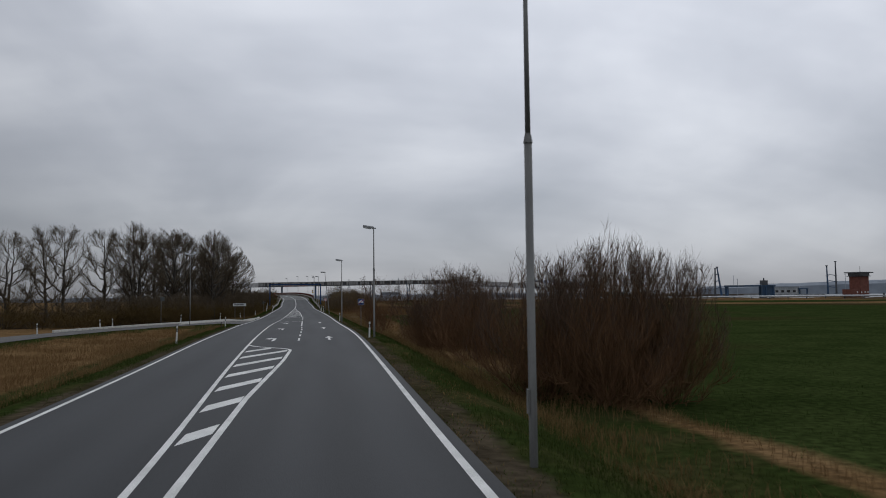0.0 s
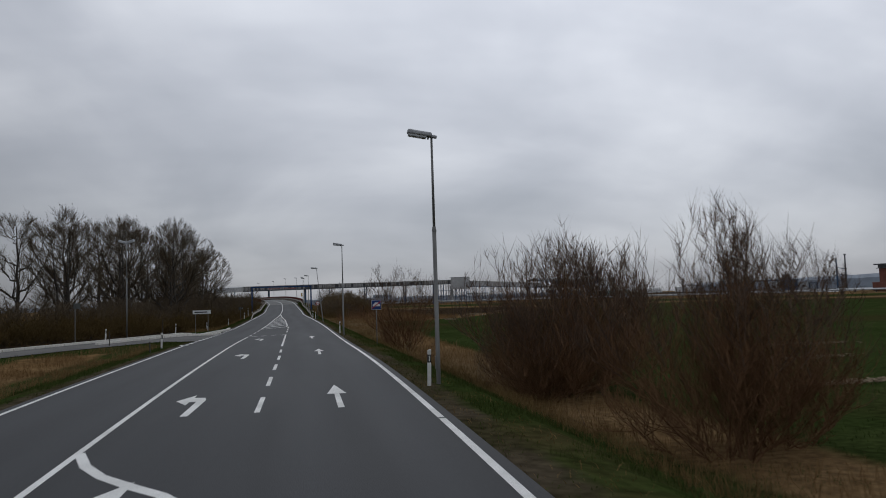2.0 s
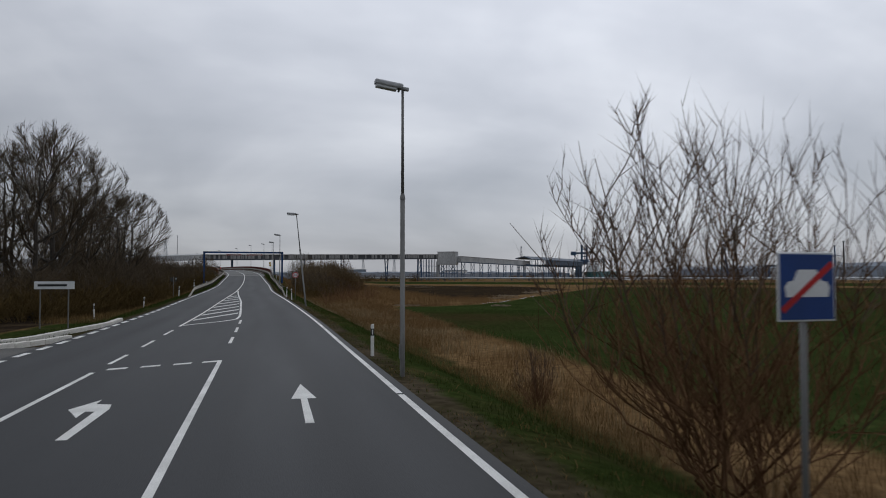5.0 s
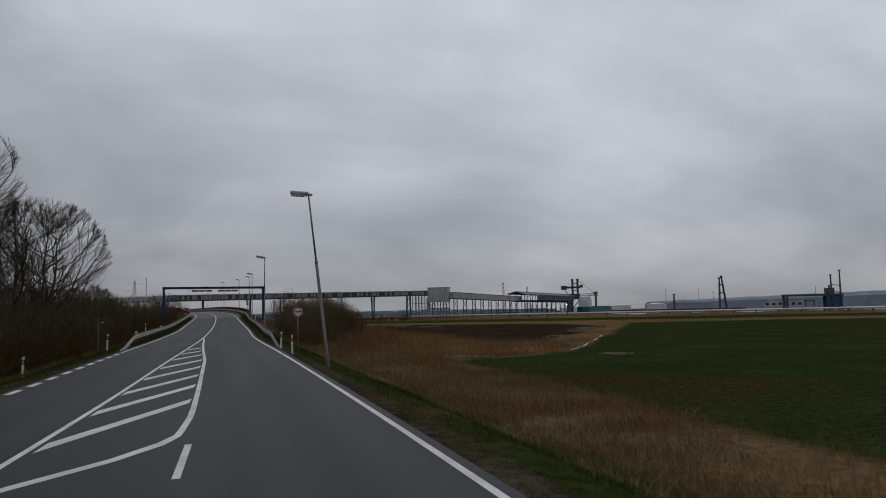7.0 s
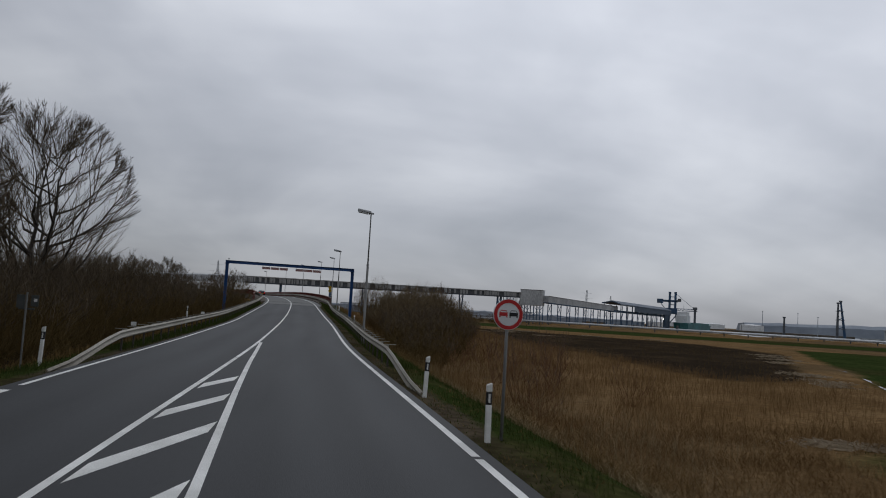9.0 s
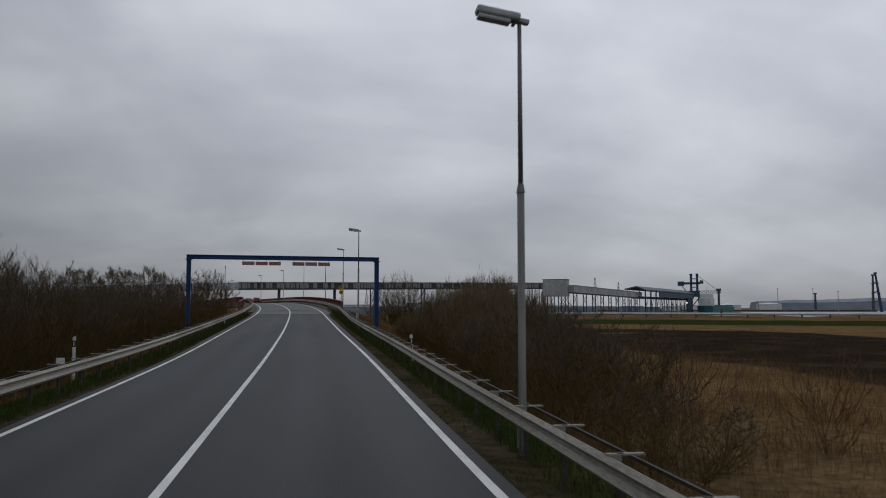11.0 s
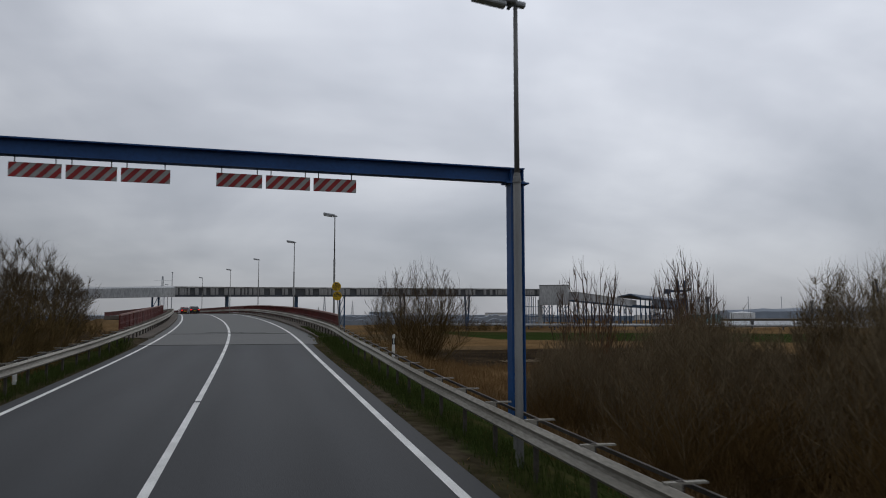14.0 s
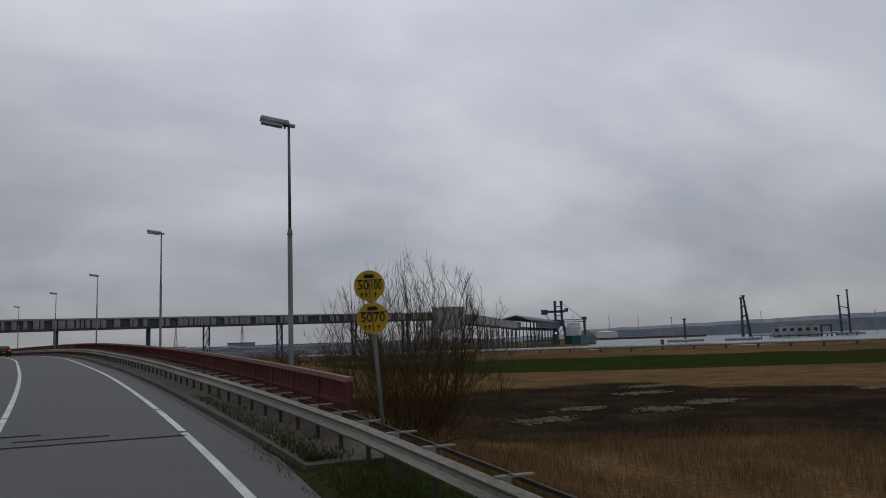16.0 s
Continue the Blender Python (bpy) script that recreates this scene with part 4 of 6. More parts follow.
def no_overtaking():
    ob = thing("no_overtaking_sign", pose(1.81, 157.2, 1.92, 0, 0, 3), "round red-rimmed no overtaking sign on a grey pole", "road sign")
    bm = nb()
    disc(bm, (0, 0.012, 0), 0.31, 0.02, 40)
    plate = part("plate", bm, SIGN_WHITE, ob)
    part("red_rim", ring(nb(), 0.228, 0.300, -0.003), SIGN_RED, plate, "red rim")
    part("red_car", little_car(nb(), -0.103, 0.0, 0.088, -0.003), SIGN_RED, plate, "red car symbol")
    part("black_car", little_car(nb(), 0.108, 0.0, 0.088, -0.003), SIGN_BLACK, plate, "black car symbol")
    bm = nb()
    rod(bm, (0, 0.06, -2.9), (0, 0.06, 0.25), 0.032, n=10)
    part("pole", bm, POLE, ob, smooth=True)
    for z in (-0.15, 0.15):
        bm = nb()
        box(bm, (0, 0.045, z), (0.14, 0.07, 0.03))
        part("clamp", bm, STEEL, ob)
    return ob


no_overtaking()


def road_end_sign():
    ob = thing("motor_road_end_sign", pose(4.9, 85.7, 1.90, 0, 0, 4), "square blue end of motor road sign with red slash", "road sign")
    bm = nb()
    box(bm, (0, 0.012, 0), (0.68, 0.02, 0.68), bevel=0.008)
    plate = part("plate", bm, SIGN_WHITE, ob)
    bm = nb()
    box(bm, (0, -0.001, 0), (0.64, 0.006, 0.64))
    part("blue_field", bm, SIGN_BLUE, plate)
    bm = nb()
    pts = ((-0.25, -0.10), (0.25, -0.10), (0.27, 0.0), (0.23, 0.05), (0.17, 0.06), (0.11, 0.17), (-0.11, 0.17), (-0.17, 0.06), (-0.23, 0.05), (-0.27, 0.0))
    f = bm.faces.new([bm.verts.new((x, -0.006, z)) for x, z in pts])
    part("car_symbol", bm, SIGN_WHITE, plate)
    bm = nb()
    box(bm, (0, -0.008, 0.0), (0.76, 0.004, 0.06), rot=(0, -38, 0))
    part("red_slash", bm, SIGN_RED, plate, "red diagonal slash")
    bm = nb()
    rod(bm, (0, 0.06, -3.4), (0, 0.06, 0.3), 0.034, n=10)
    part("pole", bm, POLE, ob, smooth=True)
    return ob


road_end_sign()


def weight_signs():
    ob = thing("bridge_class_signs", pose(-1.35, 265.1, 4.62, 0, -1.2, -9), "two round yellow military bridge class signs on a leaning pole", "road sign")
    for z, dx, big, small in ((0.0, 0.0, "50", "100"), (-0.53, 0.035, "50", "70")):
        bm = nb()
        disc(bm, (dx, 0.012, z), 0.255, 0.02, 40)
        plate = part("plate", bm, SIGN_YELLOW, ob, "yellow disc with black numbers")
        bm = nb()
        box(bm, (dx, 0, z + 0.095), (0.44, 0.006, 0.014))
        part("rule", bm, SIGN_BLACK, plate)
        bm = nb()
        box(bm, (dx, 0, z - 0.065), (0.013, 0.006, 0.30))
        part("rule", bm, SIGN_BLACK, plate)
        text_part("number", big, 0.215, SIGN_BLACK, plate, pose(dx - 0.105, -0.003, z + 0.005, 90, 0, 0) @ Matrix.Diagonal((0.9, 1, 1, 1)))
        text_part("number", small, 0.215, SIGN_BLACK, plate, pose(dx + 0.105, -0.003, z + 0.005, 90, 0, 0) @ Matrix.Diagonal((0.60 if len(small) > 2 else 0.9, 1, 1, 1)))
        for ax in (-0.13, -0.06, 0.09):
            bm = nb()
            f = bm.faces.new([bm.verts.new((dx + ax + px, -0.004, z - 0.145 + pz)) for px, pz in ((-0.008, -0.045), (0.008, -0.045), (0.008, 0.0), (0.028, 0.0), (0, 0.045), (-0.028, 0.0), (-0.008, 0.0))])
            part("arrow", bm, SIGN_BLACK, plate)
        bm = nb()
        f = bm.faces.new([bm.verts.new((dx + px, -0.004, z + 0.155 + pz)) for px, pz in ((-0.09, -0.03), (0.07, -0.03), (0.09, 0.0), (0.05, 0.035), (-0.05, 0.035), (-0.09, 0.02))])
        part("vehicle_symbol", bm, SIGN_BLACK, plate)
    bm = nb()
    rod(bm, (0.20, 0.07, -3.6), (0.0, 0.05, 0.22), 0.034, n=10)
    part("pole", bm, POLE, ob, smooth=True)
    return ob


weight_signs()


def direction_board():
    ob = thing("direction_board", pose(-12.0, 124.6, 0, 0, 0, 6), "white direction sign board on two posts, unreadable writing", "road sign")
    bm = nb()
    box(bm, (0, 0, 1.42), (2.0, 0.04, 0.42), bevel=0.01)
    board = part("board", bm, SIGN_WHITE, ob)
    bm = nb()
    box(bm, (-0.1, -0.023, 1.42), (1.45, 0.006, 0.12))
    part("writing_bar", bm, SIGN_BLACK, board)
    for x in (-0.7, 0.7):
        bm = nb()
        rod(bm, (x, 0.05, -0.95), (x, 0.05, 1.6), 0.035, n=8)
        part("post", bm, POLE, ob)
    return ob


direction_board()


def small_pole_sign():
    ob = thing("pole_sign", pose(-11.2, 168.4, 0.0, 0, 0, -6), "thin grey pole with dark sign plates seen from behind", "road sign")
    bm = nb()
    rod(bm, (0, 0, -1.1), (0, 0, 1.75), 0.032, n=8)
    part("pole", bm, POLE, ob)
    for c, s in (((-0.20, 0.04, 1.45), (0.26, 0.02, 0.42)), ((0.24, 0.04, 1.48), (0.24, 0.02, 0.36)), ((0.0, 0.04, 1.22), (0.5, 0.02, 0.05))):
        bm = nb()
        box(bm, c, s, bevel=0.006)
        part("plate", bm, SIGN_BACK, ob)
    bm = nb()
    box(bm, (0.27, 0.02, 1.5), (0.10, 0.012, 0.10))
    part("sticker", bm, REFLECTOR, ob)
    return ob


small_pole_sign()
back = thing("sign_from_behind", pose(-19.5, 102.0, 0, 0, 0, 40), "dark square sign seen from behind by the side road", "road sign")
part("plate", box(nb(), (0.14, 0, 2.5), (0.6, 0.03, 0.5), bevel=0.01), SIGN_BACK, back)
part("pole", rod(nb(), (0, 0.05, -1.0), (0, 0.05, 2.6), 0.035, n=8), POLE, back)
for x, y, h in ((-14.4, 113.5, 1.9), (-14.6, 93.0, 1.1), (-9.9, 83.6, 0.7)):
    stake = thing("wooden_stake", pose(x, y, height(x, y), 0, random.uniform(-3, 3), 0), "thin dark wooden stake in the verge", "stake", "stakes by the side road")
    part("stake", box(nb(), (0, 0, h / 2 - 0.1), (0.07, 0.07, h + 0.2), bevel=0.008), BARK, stake)
for y in (176.5, 196.0):
    plate = thing("barrier_reflector", pose(xl(y) - 1.08, y, zr(y) + 0.84, 0, 0, 0), "small white reflector plate on the crash barrier", "reflector", "reflectors on the barrier")
    part("plate", box(nb(), (0, 0, 0), (0.22, 0.02, 0.16), bevel=0.01), REFLECTOR, plate)
    part("bracket", box(nb(), (0, 0.02, -0.08), (0.03, 0.02, 0.14)), STEEL, plate)

# ---- cars on the bridge ----


def car(paint, label):
    ob = thing("car", Matrix(), label, "car", "cars driving ahead")
    # side outline: y forwards, z up
    lower = ((-2.2, 0.45), (-2.15, 0.28), (2.0, 0.25), (2.2, 0.45), (2.15, 0.72), (1.15, 0.93), (-2.1, 0.98), (-2.22, 0.8))
    upper = ((-2.05, 0.97), (-1.75, 1.42), (-1.3, 1.50), (0.0, 1.50), (0.45, 1.42), (1.2, 0.92))

    def extrude(outline, w0, w1, zmid, material, name, parent):
        bm = nb()
        sides = []
        for s in (-1, 1):
            sides.append([bm.verts.new((s * (w0 if z <= zmid else w1), y, z)) for y, z in outline])
        n = len(outline)
        bm.faces.new(sides[0])
        bm.faces.new(list(reversed(sides[1])))
        for i in range(n):
            bm.faces.new((sides[0][i], sides[0][(i + 1) % n], sides[1][(i + 1) % n], sides[1][i]))
        bmesh.ops.recalc_face_normals(bm, faces=bm.faces)
        bmesh.ops.bevel(bm, geom=list(bm.edges), offset=0.04, segments=2, affect="EDGES", profile=0.5)
        return part(name, bm, material, parent)

    body = extrude(lower, 0.90, 0.88, 0.9, paint, "body", ob)
    extrude(upper, 0.82, 0.62, 1.0, paint, "cabin", ob)
    bm = nb()
    f = bm.faces.new([bm.verts.new(p) for p in ((-0.66, -2.03, 1.04), (0.66, -2.03, 1.04), (0.55, -1.83, 1.36), (-0.55, -1.83, 1.36))])
    part("rear_window", bm, CAR_GLASS, ob)
    for s in (-1, 1):
        bm = nb()
        bm.faces.new([bm.verts.new(p) for p in ((s * 0.80, -1.75, 1.02), (s * 0.80, 0.9, 1.02), (s * 0.655, 0.35, 1.38), (s * 0.655, -1.5, 1.38))])
        part("side_window", bm, CAR_GLASS, ob)
        bm = nb()
        box(bm, (s * 0.68, -2.215, 0.82), (0.32, 0.06, 0.16), bevel=0.02)
        part("tail_light", bm, TAIL, ob)
        bm = nb()
        box(bm, (s * 0.98, 0.55, 1.0), (0.16, 0.10, 0.11), bevel=0.02)
        part("mirror", bm, paint, ob)
        for y in (-1.35, 1.35):
            bm = nb()
            bmesh.ops.create_cone(bm, cap_ends=True, segments=20, radius1=0.31, radius2=0.31, depth=0.2, matrix=pose(s * 0.80, y, 0.31, 0, 90, 0))
            wheel = part("wheel", bm, TYRE, ob)
            bm = nb()
            bmesh.ops.create_cone(bm, cap_ends=True, segments=16, radius1=0.20, radius2=0.18, depth=0.22, matrix=pose(s * 0.805, y, 0.31, 0, 90, 0))
            part("rim", bm, STEEL, wheel)
    bm = nb()
    box(bm, (0, -2.235, 0.62), (0.52, 0.02, 0.11))
    part("number_plate", bm, SIGN_YELLOW, ob, "plain yellow number plate")
    bm = nb()
    box(bm, (0, -2.2, 0.42), (1.6, 0.10, 0.16), bevel=0.03)
    part("bumper", bm, BLACK_PLASTIC, ob)
    return ob


def on_road(y):
    x = (xc(y) + xr(y)) / 2
    turn = math.degrees(math.atan2(-(xc(y + 4) - xc(y - 4)), 8))
    rise = math.degrees(math.atan2(zr(y + 2) - zr(y - 2), 4))
    return pose(x, y, zr(y) + 0.01, rise, 0, turn)


car(CAR_BLACK, "dark estate car with red tail lights lit").matrix_basis = on_road(376)
car(CAR_RED, "dark red hatchback car with tail lights lit").matrix_basis = on_road(390)

# ---- conveyor gallery and port ----
G0, G1 = Vector((-32.0, 429.0)), Vector((87.0, 484.0))
GDIR = (G1 - G0).normalized()
GTURN = math.degrees(math.atan2(GDIR.y, GDIR.x))


def g_at(x):
    """A place on the gallery's axis."""
    t = (x - G0.x) / (G1.x - G0.x)
    return G0 + (G1 - G0) * t


def g_floor(x):
    return 8.05 + (x + 32.0) / 119.0 * 2.0


def gallery():
    ob = thing("conveyor_gallery", Matrix(), "long elevated conveyor gallery with worn grey cladding on blue piers", "conveyor")
    # the worn part: a bay every three metres, with slots where sheets are missing
    rng = random.Random(4)
    sheet = {}
    x = -32.0
    for w in (0.55, 0.75, 0.95, 1.15, 1.4):
        sheet[w] = mesh_of("cladding_sheet", box(nb(), (0, 0, 0), (w, 0.08, 1.75)), CLAD_WORN)
    L = (G1 - G0).length
    s = 0.0
    while s < L - 0.6:
        w = rng.choice((0.55, 0.75, 0.95, 1.15, 1.4))
        c = G0 + GDIR * (s + w / 2)
        if rng.random() < 0.62:
            nrm = Vector((GDIR.y, -GDIR.x))
            p = c + nrm * 1.42
            part_mesh("cladding_sheet", sheet[w], ob, pose(p.x, p.y, g_floor(c.x) + 1.35, 0, -math.degrees(math.atan2(2.0, L)), GTURN))
        s += w + rng.choice((0.1, 0.22, 0.3, 0.4))

    def run(name, zlo, zhi, half, material, off=0.0, a=G0, b=G1):
        bm = nb()
        nrm = Vector((GDIR.y, -GDIR.x))
        rows = []
        for p in (a, b):
            f = g_floor(p.x)
            c = p + nrm * off
            rows.append([bm.verts.new((*(c + nrm * half), f + zlo)), bm.verts.new((*(c - nrm * half), f + zlo)), bm.verts.new((*(c - nrm * half), f + zhi)), bm.verts.new((*(c + nrm * half), f + zhi))])
        for i in range(4):
            bm.faces.new((rows[0][i], rows[0][(i + 1) % 4], rows[1][(i + 1) % 4], rows[1][i]))
        bm.faces.new(rows[0])
        bm.faces.new(rows[1])
        return part(name, bm, material, ob)

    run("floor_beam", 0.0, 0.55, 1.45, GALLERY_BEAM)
    # plain dark box set behind the sheets, showing through the slots
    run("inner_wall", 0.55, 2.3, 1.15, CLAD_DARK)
    run("roof", 2.25, 2.62, 1.6, CLAD_WORN)
    # the closed part beyond the road
    a = Vector((-100.0, 397.5))
    bm = nb()
    nrm = Vector((GDIR.y, -GDIR.x))
    rows = []
    for p, f in ((a, 5.3), (G0, g_floor(G0.x))):
        rows.append([bm.verts.new((*(p + nrm * q), f + z)) for q, z in ((1.5, 0), (-1.5, 0), (-1.5, 2.35), (0, 2.75), (1.5, 2.35))])
    for i in range(5):
        bm.faces.new((rows[0][i], rows[0][(i + 1) % 5], rows[1][(i + 1) % 5], rows[1][i]))
    bm.faces.new(rows[0])
    bm.faces.new(rows[1])
    part("closed_section", bm, CLAD_LIGHT, ob, "pale closed cladding")
    for x, kind in ((-86, 1), (-62, 1), (-36, 2), (-19, 1), (-0.5, 1), (13, 2), (32.5, 2), (56, 3), (75, 4)):
        p = g_at(x)
        base, top = height(p.x, p.y) - 0.3, (g_floor(x) if x > -32 else 5.3 + (x + 100) / 68 * 2.7) + 0.05
        bm = nb()
        if kind == 1:
            box(bm, (p.x, p.y, (base + top) / 2), (0.75, 0.75, top - base), rot=(0, 0, GTURN))
        else:
            spread = {2: 1.3, 3: 1.6, 4: 1.5}[kind]
            foot = {2: 1.0, 3: 0.35, 4: 1.5}[kind] * spread
            for sgn in (-1, 1):
                q0 = p + GDIR * (sgn * foot * (0.35 if kind == 3 else 0.6))
                q1 = p + GDIR * (sgn * spread * 0.6)
                beam(bm, (*q0, base), (*q1, top), 0.42 if kind != 4 else 0.9, 0.42)
            for k in range(4):
                z0, z1 = base + (top - base) * k / 4, base + (top - base) * (k + 1) / 4
                beam(bm, (*(p - GDIR * 0.6), z0), (*(p + GDIR * 0.6), z1), 0.14, 0.14)
        part("pier", bm, BLUE_DULL, ob, "blue steel pier")
    return ob


gallery()


def transfer_tower():
    ob = thing("transfer_tower", pose(91.2, 481.5, FIELD, 0, 0, -30), "grey clad conveyor transfer tower on steel legs", "industrial building")
    part("cabin", box(nb(), (0, 0, 12.1), (9.8, 6.5, 7.0), bevel=0.08), CLAD_LIGHT, ob)
    part("roof", box(nb(), (0, 0, 15.68), (10.1, 6.8, 0.16)), CLAD_DARK, ob)
    part("stair_shaft", box(nb(), (-4.9, -2.2, 6.0), (1.5, 1.6, 9.0)), CLAD_WORN, ob)
    for x in (-4.4, -1.5, 1.5, 4.4):
        for y in (-2.8, 2.8):
            part("leg", beam(nb(), (x, y, -0.3), (x, y, 8.7), 0.35, 0.35), BLUE_DULL, ob)
    for y in (-2.8, 2.8):
        for x in (-4.4, 1.5):
            part("brace", beam(nb(), (x, y, 4.2), (x + 2.9, y, 8.6), 0.16, 0.16), BLUE_DULL, ob)
            part("brace", beam(nb(), (x + 2.9, y, 4.2), (x, y, 8.6), 0.16, 0.16), BLUE_DULL, ob)
        part("tie", beam(nb(), (-4.4, y, 4.1), (4.4, y, 4.1), 0.2, 0.2), BLUE_DULL, ob)
    return ob


transfer_tower()


def scaffold():
    """The open frame under the gallery's last bays."""
    ob = thing("steel_frame", pose(81.5, 481.5, FIELD, 0, 0, GTURN), "open grey and blue steel frame under the conveyor", "steel frame")
    for x in (-3.6, -1.8, 0.0, 1.9, 3.6):
        for y in (-1.5, 1.5):
            part("column", beam(nb(), (x, y, -0.3), (x, y, 11.6), 0.22, 0.22), BLUE_DULL if x < 1 else CLAD_WORN, ob)
    for z in (4.6, 8.0):
        for y in (-1.5, 1.5):
            part("tie", beam(nb(), (-3.6, y, z), (3.6, y, z), 0.18, 0.18), BLUE_DULL, ob)
    return ob


scaffold()


def inclined_gallery():
    p0, p1 = Vector((96.5, 479.5, 8.3)), Vector((172.5, 588.0, 7.6))
    ob = thing("enclosed_conveyor", Matrix(), "pale enclosed conveyor gallery on braced steel trestles", "conveyor")
    d = (p1 - p0)
    turn = math.degrees(math.atan2(d.y, d.x))
    mid, flat = (p0 + p1) / 2, math.hypot(d.x, d.y)
    part("gallery_wall", box(nb(), (mid.x, mid.y, mid.z + 1.75), (flat, 3.4, 2.9), rot=(0, -math.degrees(math.atan2(d.z, flat)), turn)), CLAD_LIGHT, ob)
    part("gallery_roof", box(nb(), (mid.x, mid.y, mid.z + 3.26), (flat, 3.8, 0.14), rot=(0, -math.degrees(math.atan2(d.z, flat)), turn)), CLAD_LIGHT, ob)
    part("gallery_floor", box(nb(), (mid.x, mid.y, mid.z + 0.12), (flat, 3.6, 0.36), rot=(0, -math.degrees(math.atan2(d.z, flat)), turn)), BLUE_DULL, ob)
    for k in range(9):
        t = (k + 0.5) / 9
        c = p0.lerp(p1, t)
        u = Vector((d.x, d.y, 0)).normalized()
        for sgn in (-1, 1):
            q = c + u * (sgn * 2.6)
            part("trestle_leg", beam(nb(), (q.x, q.y, FIELD - 0.3), (q.x, q.y, c.z), 0.32, 0.32), BLUE_DULL, ob)
        for z0, z1 in ((FIELD + 0.5, c.z - 4.6), (c.z - 4.6, c.z - 0.2)):
            a, b = c - u * 2.6, c + u * 2.6
            part("brace", beam(nb(), (a.x, a.y, z0), (b.x, b.y, z1), 0.14, 0.14), BLUE_DULL, ob)
            part("brace", beam(nb(), (b.x, b.y, z0), (a.x, a.y, z1), 0.14, 0.14), BLUE_DULL, ob)
    return ob


inclined_gallery()


def loading_shed():
    p0, p1 = Vector((167.0, 580.0, 0)), Vector((250.0, 688.0, 0))
    d = p1 - p0
    turn, long = math.degrees(math.atan2(d.y, d.x)), d.length
    ob = thing("loading_shed", pose((p0.x + p1.x) / 2, (p0.y + p1.y) / 2, FIELD, 0, 0, turn), "long dark blue-roofed open loading shed", "shed")
    bm = nb()
    prof = ((-6.0, 14.0), (-0.5, 16.0), (6.0, 14.6), (6.0, 14.0), (-0.5, 15.3), (-6.0, 13.4))
    ends = [[bm.verts.new((s * long / 2, y, z)) for y, z in prof] for s in (-1, 1)]
    for i in range(6):
        bm.faces.new((ends[0][i], ends[0][(i + 1) % 6], ends[1][(i + 1) % 6], ends[1][i]))
    bm.faces.new(ends[0])
    bm.faces.new(ends[1])
    part("roof", bm, ROOF_BLUE, ob)
    part("upper_wall", box(nb(), (0.12 * long, -5.5, 11.9), (long * 0.76, 0.3, 3.4)), ROOF_BLUE, ob)
    part("end_wall", box(nb(), (long * 0.43, -4.5, 7.0), (long * 0.13, 1.0, 14)), ROOF_BLUE, ob)
    part("conveyor_deck", box(nb(), (0, 0, 9.7), (long, 4.0, 1.3)), BLUE_DULL, ob)
    n = 11
    for k in range(n):
        x = -long / 2 + 3 + (long - 8) * k / (n - 1)
        for y in (-5.0, 5.0):
            part("column", beam(nb(), (x, y, -0.3), (x, y, 13.8), 0.4, 0.4), BLUE_DULL, ob)
        part("brace", beam(nb(), (x, -5.0, 0.5), (x + 5.0, -5.0, 9.0), 0.2, 0.2), BLUE_DULL, ob)
        part("brace", beam(nb(), (x + 5.0, -5.0, 0.5), (x, -5.0, 9.0), 0.2, 0.2), BLUE_DULL, ob)
    lampbm = nb()
    box(lampbm, (long * 0.30, -6.2, 7.2), (0.9, 0.3, 0.7))
    m = bpy.data.materials.new("flood_light")
    m.use_nodes = True
    b = m.node_tree.nodes["Principled BSDF"]
    b.inputs["Emission Color"].default_value, b.inputs["Emission Strength"].default_value = (1.0, 0.93, 0.82, 1), 3.0
    part("flood_light", lampbm, m, ob, "lit flood light")
    return ob


loading_shed()


